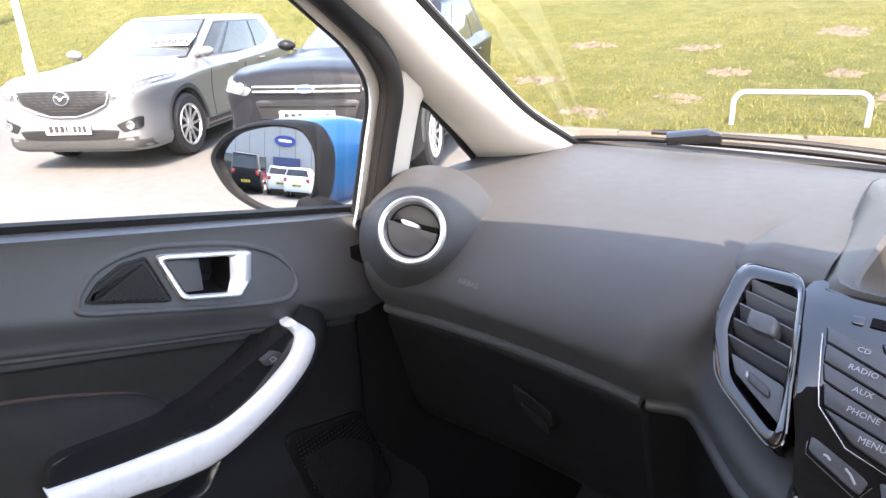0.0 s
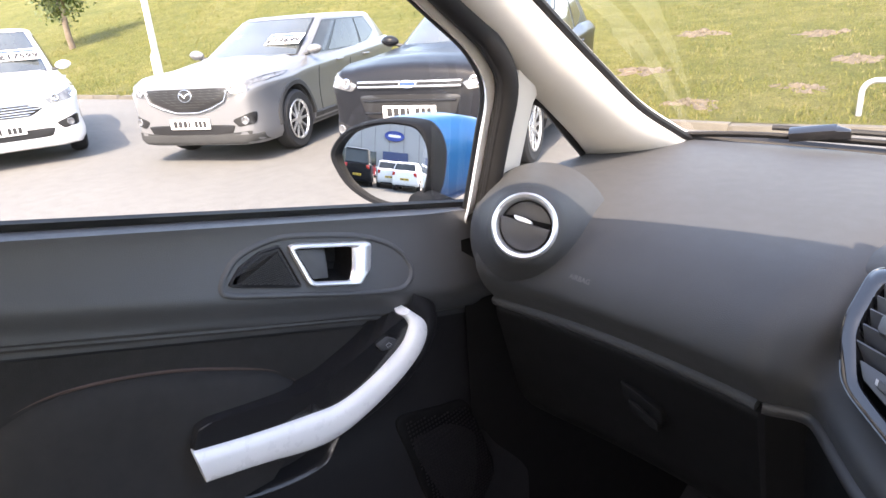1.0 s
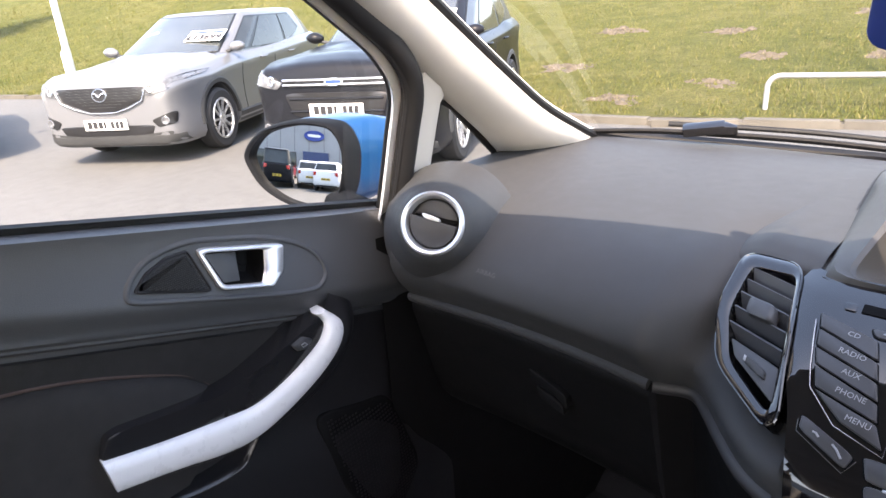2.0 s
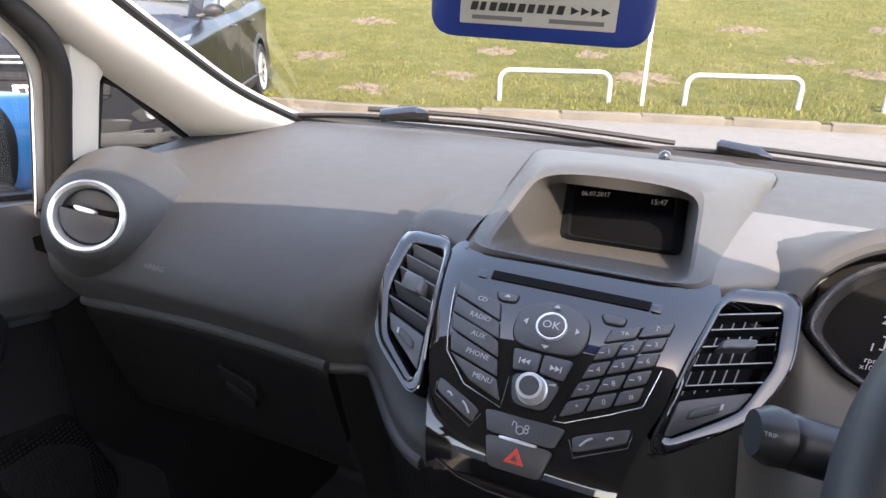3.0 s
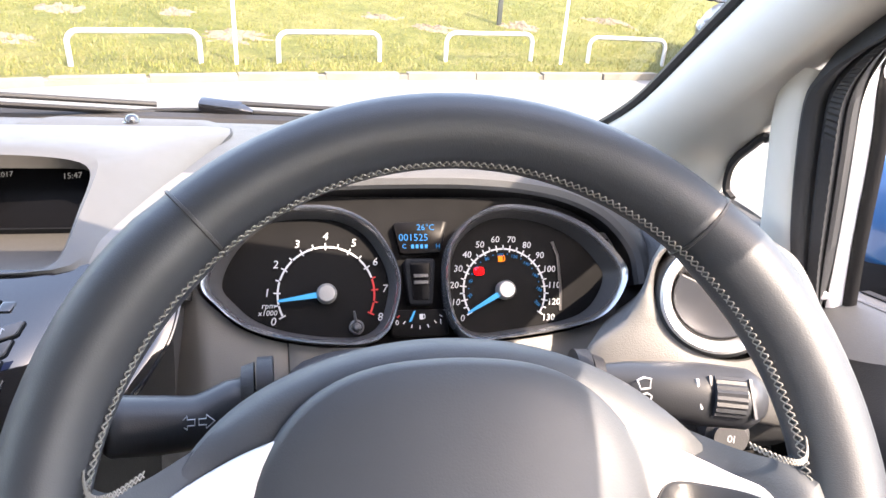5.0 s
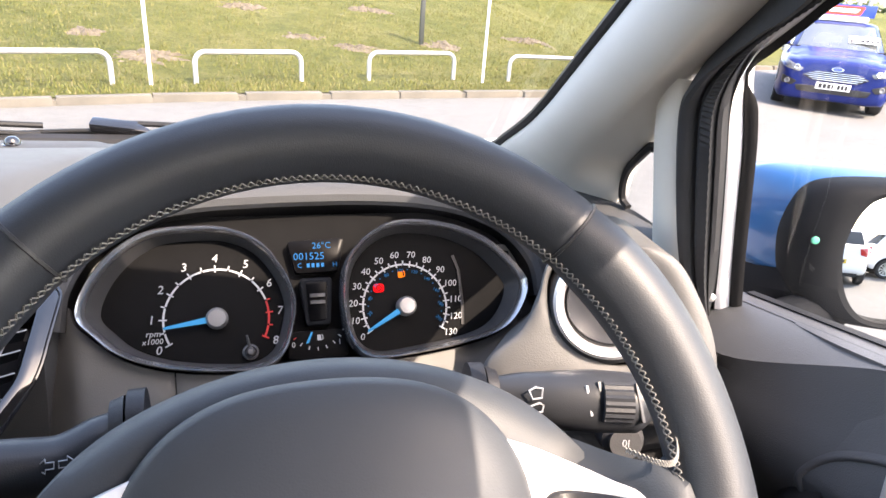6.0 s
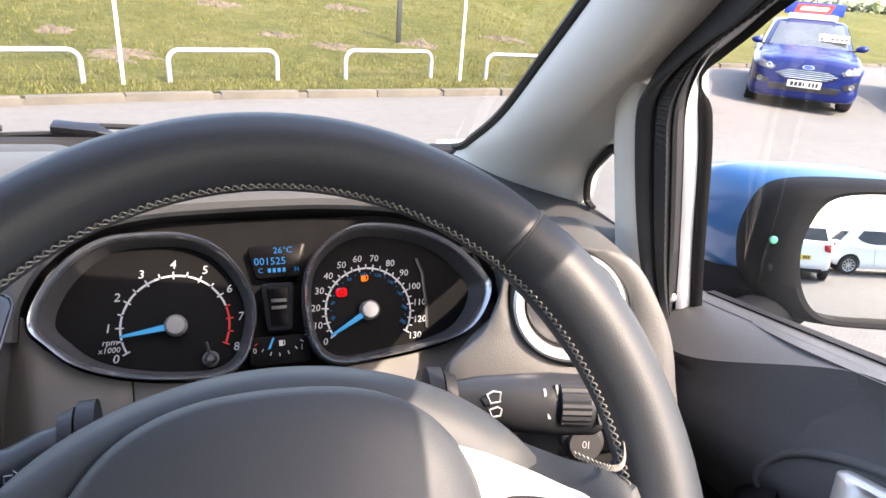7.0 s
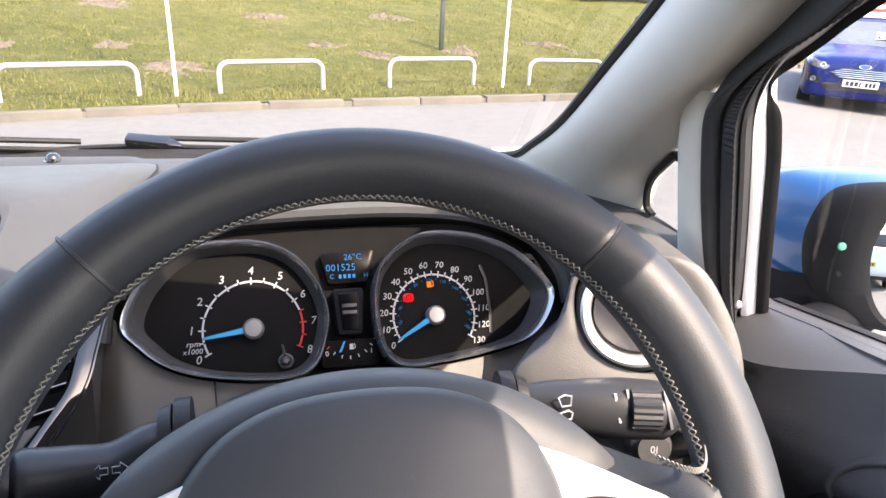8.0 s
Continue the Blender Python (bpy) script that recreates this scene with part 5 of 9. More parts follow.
        loop = spline([on_dish(s * x, y, h) for x, y, h in ((0.1585, 0.034, 0.004), (0.1580, 0.022, 0.008), (0.1530, 0.0145, 0.011), (0.144, 0.0145, 0.013), (0.132, 0.0195, 0.0130))], 7)
        for i in range(len(loop) - 1):
            for d in (1, -1):
                tube(bm, [loop[i] + SW_U * 0.0014 * d, loop[i + 1] - SW_U * 0.0014 * d], 0.00045, 4)
        part("stitching", bm, M_STITCH, root, "pale stitching at the spoke")
    # hub: airbag cover
    bm = bmesh.new()
    out = [(p.x, p.y) for p in spline([(0, 0.059, 0), (0.042, 0.054, 0), (0.071, 0.036, 0), (0.086, 0.004, 0), (0.084, -0.05, 0), (0.055, -0.105, 0), (0, -0.118, 0), (-0.055, -0.105, 0), (-0.084, -0.05, 0), (-0.086, 0.004, 0), (-0.071, 0.036, 0), (-0.042, 0.054, 0)], 6, True)]
    rings = []
    for k, h in ((1.0, -0.004), (1.0, 0.016), (0.985, 0.0215), (0.95, 0.0255), (0.82, 0.030), (0.6, 0.0345), (0.35, 0.038), (0.1, 0.0395)):
        rings.append([on_dish(a * k, -0.02 + (b + 0.02) * k, h) for a, b in out])
    sheet(bm, rings, close_u=True, caps=True)
    part("airbag_cover", bm, M_HUB, root, "black grained airbag cover")
    # moulded collar above the hub
    bm = bmesh.new()
    rows = []
    for k, h in ((1.04, -0.035), (1.03, -0.010), (1.0, 0.004), (0.96, 0.010), (0.90, 0.0145), (0.82, 0.016), (0.70, 0.014)):
        rows.append([on_dish(0.135 * k * math.sin(q), -0.030 + 0.097 * k * math.cos(q), h) for q in [radians(-62 + 124 * i / 40) for i in range(41)]])
    sheet(bm, rows)
    part("hub_collar", bm, M_HUB, root)


def build_column():
    root = thing("steering_column", "dark plastic steering column shroud", "steering column", (0.37, 0.45, 1.15))
    bm = bmesh.new()
    rows = []
    for y, w, zt, zb in ((0.36, 0.060, 1.212, 1.13), (0.40, 0.086, 1.228, 1.12), (0.44, 0.104, 1.236, 1.11), (0.48, 0.112, 1.222, 1.11), (0.53, 0.112, 1.196, 1.10), (0.58, 0.105, 1.160, 1.09)):
        row = []
        for i in range(36):
            q = 2 * math.pi * i / 36
            ce, se = math.cos(q), math.sin(q)
            e = (abs(ce) ** 3 + abs(se) ** 3) ** (-1 / 3)
            row.append((0.378 + w * e * ce, y, (zt + zb) / 2 + (zt - zb) / 2 * e * se))
        rows.append(row)
    sheet(bm, rows, close_u=True, caps=True)
    part("shroud", bm, M_DARK, root, "smooth dark column shroud")
    for s, x in ((-1, 0.270), (1, 0.476)):
        bm = bmesh.new()
        tube(bm, [(x, 0.442, 1.222), (x + s * 0.010, 0.441, 1.222)], [0.0225, 0.0225], 20)
        tube(bm, [(x + s * 0.012, 0.441, 1.222), (x + s * 0.020, 0.440, 1.222)], [0.0195, 0.017], 20)
        part("stalk_collar", bm, M_DOORLOW, root)
    # ignition lock
    bm = bmesh.new()
    turned(bm, [(0.016, -0.02), (0.016, 0.004), (0.012, 0.008), (0.012, 0.012), (0, 0.012)], frame_of((0.600, 0.432, 1.176), (-0.25, -0.9, 0.35), (0, 0, 1)), 24)
    lock = part("ignition_lock", bm, M_DARK, root, "black round switch below the stalk")
    lettering("lock_mark", "0I", 0.008, frame_of((0.600, 0.432, 1.176), (-0.25, -0.9, 0.35), (0, 0, 1)) @ Matrix.Translation((0, 0, 0.0125)), M_LEGEND, lock)


def stalk(s):
    name = "wiper_stalk" if s > 0 else "indicator_stalk"
    root = thing(name, "black plastic wiper stalk with a ribbed thumb wheel" if s > 0 else "black plastic indicator stalk on the column", "stalk", (0.37 + s * 0.1, 0.44, 1.2))
    pts = [(0.492, 0.440, 1.222), (0.512, 0.434, 1.223), (0.535, 0.424, 1.225), (0.558, 0.416, 1.227), (0.586, 0.408, 1.228), (0.597, 0.405, 1.228)] if s > 0 else \
          [(0.258, 0.440, 1.222), (0.246, 0.434, 1.219), (0.226, 0.425, 1.213), (0.205, 0.418, 1.216), (0.180, 0.411, 1.222), (0.172, 0.408, 1.224)]
    rad = [0.012, 0.0165, 0.0200, 0.0215, 0.0205, 0.012] if s > 0 else [0.012, 0.0155, 0.0165, 0.0180, 0.0185, 0.012]
    bm = bmesh.new()
    path = spline(pts, 5)
    rr = [rad[min(5, i // 5)] + (rad[min(5, i // 5 + 1)] - rad[min(5, i // 5)]) * (i % 5) / 5 for i in range(len(path))]
    tube(bm, path, rr, 20)
    part("lever", bm, M_STALK, root)
    n = Vector((0.0, -0.82, 0.57))
    if s < 0:
        m = frame_of(Vector((0.228, 0.425, 1.2135)) + n * 0.0186, n, (0, 0, 1)) @ Matrix.Rotation(radians(3), 4, "Z")
        for d in (-1, 1):
            bm = bmesh.new()
            o = [(d * 0.0012, 0.0018), (d * 0.0055, 0.0018), (d * 0.0055, 0.0040), (d * 0.0105, 0.0), (d * 0.0055, -0.0040), (d * 0.0055, -0.0018), (d * 0.0012, -0.0018)]
            tube(bm, [m @ Vector((a, b, 0.0008)) for a, b in o], 0.00045, 4, True)
            part("arrow_mark", bm, M_LEGEND, root)
        bm = bmesh.new()
        tube(bm, [(0.174, 0.409, 1.224), (0.166, 0.406, 1.226), (0.156, 0.403, 1.227)], [0.0190, 0.0195, 0.015], 18)
        tip = part("stalk_tip", bm, M_STALK, root)
        lettering("tip_mark", "TRIP", 0.004, frame_of((0.165, 0.3895, 1.2375), n, (0, 0, 1)), M_LEGEND, tip)
        return
    m = frame_of(Vector((0.519, 0.431, 1.223)) + n * 0.0203, n, (0, 0, 1)) @ Matrix.Rotation(radians(3), 4, "Z")
    bm = bmesh.new()
    tube(bm, [m @ Vector(p) for p in ((-0.008, 0.006, 0), (-0.003, 0.0075, 0), (0.002, 0.006, 0), (0.0005, 0.000, 0), (-0.0065, 0.000, 0))], 0.0008, 4, True)
    part("wiper_mark", bm, M_LEGEND, root)
    for b in (0.0015, 0.0055):
        bm = bmesh.new()
        slab(bm, [(0.0065, b - 0.0015), (0.0125, b - 0.0015), (0.0095, b + 0.0018)], lambda a, b2, h: m @ Vector((a, b2, h)), -0.001, 0.0006, 0.0002)
        part("wiper_mark", bm, M_LEGEND, root)
    bm = bmesh.new()
    tube(bm, [m @ Vector(p) for p in ((-0.008, -0.004, 0), (-0.002, -0.003, 0), (0.001, -0.005, 0), (-0.001, -0.009, 0), (-0.007, -0.009, 0))], 0.0008, 4, True)
    part("wiper_mark", bm, M_LEGEND, root)
    c = Vector((0.568, 0.413, 1.2275)) + n * 0.013
    ax = Vector((1, -0.3, 0.06)).normalized()
    bm = bmesh.new()
    wm = frame_of(c, ax, (0, 0, 1))
    ring = []
    for h in (-0.0095, 0.0095):
        ring.append([wm @ Vector(((0.0135 + 0.0011 * (i % 2)) * math.cos(2 * math.pi * i / 40), (0.0135 + 0.0011 * (i % 2)) * math.sin(2 * math.pi * i / 40), h)) for i in range(40)])
    sheet(bm, ring, close_u=True, caps=True)
    part("thumb_wheel", bm, M_STALK, root, "ribbed black thumb wheel", smooth=0)
    for d, w in ((-0.0125, 0.0012), (0.0125, 0.0012), (-0.021, 0.0010)):
        bm = bmesh.new()
        block(bm, (w * 2, 0.026 if abs(d) < 0.02 else 0.020, 0.003), frame_of(Vector((0.568, 0.413, 1.2275)) + n * 0.0195 + ax * d, n, (0, 0, 1)) @ Matrix.Rotation(radians(3), 4, "Z"), 0.0006)
        part("wheel_frame", bm, M_LEGEND if abs(d) > 0.02 else M_BUTTON, root)


build_wheel()
build_column()
stalk(1)
stalk(-1)


# ---- cabin shell: doors, pillars, glass, roof ----
def side_map(s, off=0.085):
    """Lays a point given for the passenger side (x < 0) to that side, or mirrors it to the driver's side."""
    return (lambda x, y, z: Vector((x, y, z))) if s < 0 else (lambda x, y, z: Vector((-x + off, y, z + 0.015)))


def sill_z(y):
    return 1.226 + 0.198 * (0.49 - y)


def build_door(s):
    P = side_map(s)
    root = thing("front_door", "dark grey car door panel with white armrest trim" if s < 0 else "dark grey car door panel with satin handle", "car door", tuple(P(-0.68, 0, 0.6)))

    def depth(y, z):
        """How far the panel stands out from the door, at a place on it."""
        d = sill_z(y) - z
        line = 1.2230 - 0.28 * y - z
        upper = 0.036 * soft(d, 0.0, 0.13)
        insert = (-0.016 * soft(line, -0.036, 0.0) - 0.018 * soft(line, 0.0, 0.014)) * (1 - 0.5 * soft(line, 0.16, 0.24))
        low = 0.012 * soft(line, 0.20, 0.34)
        front = -0.012 * soft(y, 0.40, 0.52)
        return upper + insert + low + front

    bm = bmesh.new()
    ys = [-1.15 + 0.05 * i for i in range(20)] + [-0.15 + 0.0125 * i for i in range(28)] + [0.20 + 0.004 * i for i in range(38)] + [0.3525 + 0.0125 * i for i in range(24)]
    grip = [(0.2185, 1.2500), (0.2945, 1.2315), (0.2860, 1.2080), (0.2770, 1.1955), (0.2300, 1.2085)]      # the handle's opening
    inside = lambda y, z, o: sum(((o[k][1] > z) != (o[k - 1][1] > z)) and y < (o[k - 1][0] - o[k][0]) * (z - o[k][1]) / (o[k - 1][1] - o[k][1] + 1e-12) + o[k][0] for k in range(len(o))) % 2 == 1
    rows, lower = [], []
    for y in ys:
        zs, zl = sill_z(y), 1.2230 - 0.28 * y - 0.021
        zl = min(zl, zs - 0.02)
        row = [P(-0.715, y, zs - 0.004), P(-0.700, y, zs + 0.002), P(-0.680, y, zs + 0.001)]
        rows.append(row + [P(-0.672 + depth(y, z), y, z) for z in [zs + (zl - zs) * k / 36 for k in range(37)]])
        lower.append([P(-0.672 + depth(y, z), y, z) for z in [zl - 0.66 * (k / 36) ** 1.2 for k in range(37)]])
    sheet(bm, rows)
    dy, dz = (0.0, 0.0) if s < 0 else (0.013, -0.019)
    bmesh.ops.delete(bm, geom=[f for f in bm.faces if any(inside(v.co.y - dy, v.co.z - dz, grip) for v in f.verts)], context="FACES")
    part("door_panel", bm, M_DOOR, root, "dark grey moulded door panel")
    bm = bmesh.new()
    sheet(bm, lower)
    part("lower_panel", bm, M_DOORLOW, root, "black lower door panel")

    if s > 0:
        # the panel's front corner swells inboard to meet the dash end
        bm = bmesh.new()
        rows = []
        for k in range(21):
            y = 0.33 + 0.27 * k / 20
            w, zs = soft(y, 0.345, 0.49), sill_z(y)
            rise = 0.006 * soft(y, 0.36, 0.48)
            rows.append([P(-0.684, y, zs + 0.0015)] + [P(-0.684 + (0.010 + 0.046 * w) * j / 9, y, zs + 0.0015 + rise * math.sin(math.pi * min(1, j / 7) * 0.5) - 0.040 * w * (j / 9) ** 1.15) for j in range(1, 10)]
                        + [P(-0.672 + depth(y, zs - d) - 0.004 + 0.040 * w * (1 - soft(d, 0.05, 0.19)), y, zs - d) for d in (0.046, 0.06, 0.08, 0.10, 0.13, 0.17, 0.21, 0.25)])
        sheet(bm, rows)
        part("front_corner", bm, M_DOOR, root, "dark grey swelling at the door panel's front")

    def on_panel(y, z, h=0.0):
        if s > 0:
            y, z = y + 0.013, z - 0.034
        return P(-0.672 + depth(y, z) + h, y, z)
    # cloth insert
    bm = bmesh.new()
    rows = []
    for i in range(40):
        y = -1.1 + 1.44 * i / 39
        top, low = 1.2230 - 0.28 * y - 0.022, 1.2230 - 0.28 * y - 0.12 - 0.05 * (1 - i / 39)
        rows.append([on_panel(y, top + (low - top) * k / 8, 0.004 + 0.006 * math.sin(math.pi * k / 8)) for k in range(9)])
    sheet(bm, rows)
    part("insert", bm, M_CLOTH, root, "black cloth door insert")
    bm = bmesh.new()
    tube(bm, [on_panel(y, 1.2230 - 0.28 * y - 0.008, 0.002) for y in [-1.1 + 1.5 * i / 30 for i in range(31)]], 0.004, 8)
    part("moulding_line", bm, M_DARK, root)
    # padded elbow rest: a soft cushion under a curved seam
    seam = spline([(0, y, z) for y, z in ((-0.128, 1.020), (-0.127, 1.100), (-0.121, 1.140), (-0.100, 1.166), (-0.047, 1.177), (0.047, 1.160), (0.143, 1.123), (0.177, 1.101), (0.198, 1.074), (0.205, 1.040))], 6)
    bm = bmesh.new()
    rows = []
    for p in seam:
        c = Vector((0, 0.02 + (p.y - 0.02) * 0.6, 0.99))
        rows.append([on_panel(p.y + (c.y - p.y) * k, p.z + (c.z - p.z) * k, h) for k, h in ((0.0, 0.001), (0.015, 0.009), (0.05, 0.016), (0.12, 0.022), (0.25, 0.028), (0.5, 0.032), (1.0, 0.034))])
    sheet(bm, rows)
    part("elbow_rest", bm, M_ELBOW, root, "padded cloth elbow rest", smooth=70)
    bm = bmesh.new()
    tube(bm, [on_panel(p.y, p.z, 0.0080) for p in seam[6:]], 0.0020, 6)
    part("elbow_seam", bm, M_SEAM, root)

    def inset(o, d):
        """An outline moved inwards by d."""
        out, n = [], len(o)
        area = sum(o[k][0] * o[(k + 1) % n][1] - o[(k + 1) % n][0] * o[k][1] for k in range(n))
        for k in range(n):
            tx, ty = o[(k + 1) % n][0] - o[k - 1][0], o[(k + 1) % n][1] - o[k - 1][1]
            l = math.hypot(tx, ty) or 1
            g = d if area > 0 else -d
            out.append((o[k][0] - ty / l * g, o[k][1] + tx / l * g))
        return out
    # long oval surround with the speaker and the handle in it
    oval = [(0.1235, 1.2315), (0.134, 1.2470), (0.158, 1.2615), (0.203, 1.2665), (0.256, 1.2560), (0.313, 1.2390), (0.357, 1.2130), (0.373, 1.1830), (0.361, 1.1650), (0.334, 1.1635), (0.264, 1.1820), (0.172, 1.2100), (0.132, 1.2230)]
    oval = [(p.x, p.y) for p in spline([(a, b, 0) for a, b in oval], 5, True)]
    bm = bmesh.new()
    sheet(bm, [[on_panel(a, b, h) for a, b in inset(oval, d)] for d, h in ((-0.0035, -0.001), (-0.0015, 0.0022), (0.0008, 0.0030), (0.003, 0.0022), (0.0048, -0.0012), (0.0060, -0.0030))], close_u=True)
    part("oval_rim", bm, M_DOOR, root, smooth=70)
    ob = rounded([(0.2110, 1.2575), (0.3225, 1.2300), (0.3100, 1.2000), (0.2900, 1.1870), (0.2235, 1.2055)], 0.12, 4)
    ib = rounded([(0.2185, 1.2500), (0.2945, 1.2315), (0.2860, 1.2080), (0.2770, 1.1955), (0.2300, 1.2085)], 0.12, 4)
    bm = bmesh.new()
    mixd = lambda k: [(a * (1 - k) + c * k, b * (1 - k) + d * k) for (a, b), (c, d) in zip(ob, ib)]
    sheet(bm, [[on_panel(a, b, h) for a, b in mixd(k)] for k, h in ((0.0, -0.004), (0.0, 0.0045), (0.12, 0.0068), (0.5, 0.0078), (0.85, 0.0062), (1.0, 0.0030), (1.0, 0.0))], close_u=True)
    hnd = part("handle_bezel", bm, M_SATIN, root, "satin silver door handle frame")
    bm = bmesh.new()
    mid = (sum(a for a, _ in ib) / len(ib), sum(b for _, b in ib) / len(ib))
    sheet(bm, [[on_panel(a, b, h) for a, b in o] for o, h in ((ib, 0.0015), (inset(ib, 0.001), -0.020), (inset(ib, 0.006), -0.030), ([(mid[0] + 0.02 * (a - mid[0]), mid[1] + 0.02 * (b - mid[1])) for a, b in ib], -0.030))], close_u=True)
    part("handle_well", bm, M_DARKER, hnd)
    bm = bmesh.new()
    slab(bm, rounded([(0.2200, 1.2480), (0.2605, 1.2380), (0.2530, 1.2045), (0.2310, 1.2105)], 0.06), lambda a, b, h: on_panel(a, b, h + 0.001 - max(0.0, a - 0.226) * 0.20), -0.004, 0.002, 0.001)
    part("pull_lever", bm, M_DOOR, hnd, "dark grey pull lever")
    bm = bmesh.new()
    tube(bm, [on_panel(0.2740 + 0.0085 * math.cos(q), 1.2215 + 0.0095 * math.sin(q), -0.0235) for q in [math.pi * (0.55 + 1.0 * k / 12) for k in range(13)]], 0.0008, 5)
    part("lock_tab", bm, M_DIAL, hnd)
    tw = rounded([(0.1325, 1.2335), (0.1500, 1.2475), (0.1770, 1.2570), (0.2030, 1.2570), (0.2150, 1.2070)], 0.10, 4)
    bm = bmesh.new()
    sheet(bm, [[on_panel(a, b, h) for a, b in inset(tw, d)] for d, h in ((-0.0012, -0.001), (-0.0008, 0.0022), (0.0004, 0.0028), (0.0014, 0.0018), (0.0020, 0.0008), (0.0060, 0.0008))], close_u=True, caps=True)
    tws = part("tweeter_grille", bm, M_DOORLOW, root, "fine black speaker mesh")
    lim = inset(tw, 0.0034)
    bm = bmesh.new()
    for i in range(34):
        for j in range(26):
            y, z = 0.132 + 0.0025 * i + (j % 2) * 0.00125, 1.2050 + 0.0021 * j
            if inside(y, z, lim):
                block(bm, (0.0010, 0.0015, 0.0013), Matrix.Translation(on_panel(y, z, 0.0046)))
    tagged(part("mesh_dots", bm, M_DARK, tws, smooth=0), kind="stuff")
    # white curved armrest trim
    up = spline([(0, y, z) for y, z in ((0.0512, 1.0757), (0.1181, 1.0639), (0.1859, 1.0554), (0.2273, 1.0528), (0.2702, 1.0644), (0.3174, 1.0876), (0.3387, 1.1080), (0.3415, 1.1210), (0.3342, 1.1335))], 8)
    lo = spline([(0, y, z) for y, z in ((0.0570, 1.0330), (0.1210, 1.0220), (0.1770, 1.0095), (0.2170, 1.0080), (0.2610, 1.0195), (0.3200, 1.0475), (0.3600, 1.0790), (0.3720, 1.1080), (0.3490, 1.1360))], 8)
    bm = bmesh.new()
    rows = []
    for i, (a, b) in enumerate(zip(up, lo)):
        h = -0.618 - 0.010 * soft(i / (len(up) - 1), 0.7, 1.0)
        rows.append([P(h + d, a.y + (b.y - a.y) * k, a.z + (b.z - a.z) * k) for k, d in ((0.0, -0.014), (0.0, -0.007), (0.04, -0.003), (0.14, 0.0005), (0.30, 0.0028), (0.60, 0.0026), (0.86, 0.0006), (0.96, -0.003), (1.0, -0.008), (1.0, -0.045))])
    sheet(bm, rows, caps=True)
    part("armrest_trim", bm, M_WHITE, root, "gloss white curved armrest trim", smooth=50)
    # rounded shoulder that carries the trim
    bm = bmesh.new()
    rows = []
    for i, b in enumerate(lo):
        t = (lo[min(len(lo) - 1, i + 1)] - lo[max(0, min(i, len(lo) - 1) - 1)]).normalized()
        ny, nz = t.z, -t.y
        w = 0.35 + 0.65 * soft(i / len(lo), 0.40, 0.62)
        h = -0.623 - 0.010 * soft(i / len(lo), 0.7, 1.0)
        rows.append([P(h + d, b.y + ny * u * w, b.z + nz * u * w) for u, d in ((-0.004, -0.010), (0.001, -0.004), (0.010, -0.003), (0.020, -0.008), (0.032, -0.020), (0.046, -0.042), (0.056, -0.062))])
    sheet(bm, rows)
    part("armrest_side", bm, M_DOORLOW, root, "black shoulder round the armrest trim", smooth=70)
    # glossy dark plate with two hollows, above the trim
    plate = lambda a, b, h: P(-0.626 + h, a, b)
    tray = rounded([(0.0500, 1.0690), (0.0610, 1.0965), (0.0760, 1.1000), (0.1330, 1.0930), (0.1880, 1.0850), (0.2140, 1.0880), (0.2740, 1.1080), (0.3200, 1.1260), (0.3360, 1.1320), (0.3440, 1.1180), (0.3330, 1.0960), (0.2750, 1.0610), (0.2280, 1.0480), (0.1860, 1.0500), (0.1100, 1.0590)], 0.22, 3)
    bm = bmesh.new()
    slab(bm, tray, plate, -0.060, 0.0, 0.003)
    tr = part("grip_tray", bm, M_GLOSSDARK, root, "glossy dark hollow grip tray")
    holes = [rounded([(0.0600, 1.0700), (0.0680, 1.0900), (0.0800, 1.0930), (0.1340, 1.0865), (0.1840, 1.0785), (0.1960, 1.0740), (0.1860, 1.0500), (0.1100, 1.0570)], 0.2, 3), rounded([(0.2010, 1.0580), (0.2170, 1.0770), (0.2450, 1.0890), (0.2740, 1.0970), (0.2920, 1.0960), (0.2900, 1.0830), (0.2600, 1.0640), (0.2200, 1.0530)], 0.2, 3)]
    cut = []
    for o in holes:
        cb = bmesh.new()
        sheet(cb, [[plate(a, b, h) for a, b in inset(o, d)] for d, h in ((-0.0012, 0.010), (-0.0012, 0.0005), (0.001, -0.003), (0.005, -0.022), (0.008, -0.032))], close_u=True, caps=True)
        c = finish("tmp_cut", cb, M_GLOSSDARK)
        md = tr.modifiers.new("hollow", "BOOLEAN")
        md.operation, md.object, md.solver = "DIFFERENCE", c, "EXACT"
        cut.append(c)
    bpy.context.view_layer.update()
    me = bpy.data.meshes.new_from_object(tr.evaluated_get(bpy.context.evaluated_depsgraph_get()))
    tr.modifiers.clear()
    tr.data = me
    me.materials.clear()
    me.materials.append(M_GLOSSDARK)
    me.polygons.foreach_set("material_index", [0] * len(me.polygons))
    me.set_sharp_from_angle(angle=radians(30))
    for c in cut:
        bpy.data.objects.remove(c)
    bm = bmesh.new()
    tube(bm, [plate(a, b, -0.010) for a, b in ((0.070, 1.078), (0.078, 1.086), (0.134, 1.079), (0.184, 1.070))], 0.0016, 6)
    part("tray_ridge", bm, M_GLOSSDARK, tr)
    bm = bmesh.new()
    slab(bm, rounded([(0.2890, 1.1095), (0.3060, 1.1150), (0.3190, 1.1070), (0.3100, 1.0975), (0.2950, 1.0995)], 0.18), plate, -0.004, 0.0065, 0.002)
    part("window_switch", bm, M_BUTTON, tr, "black window switch")
    bm = bmesh.new()
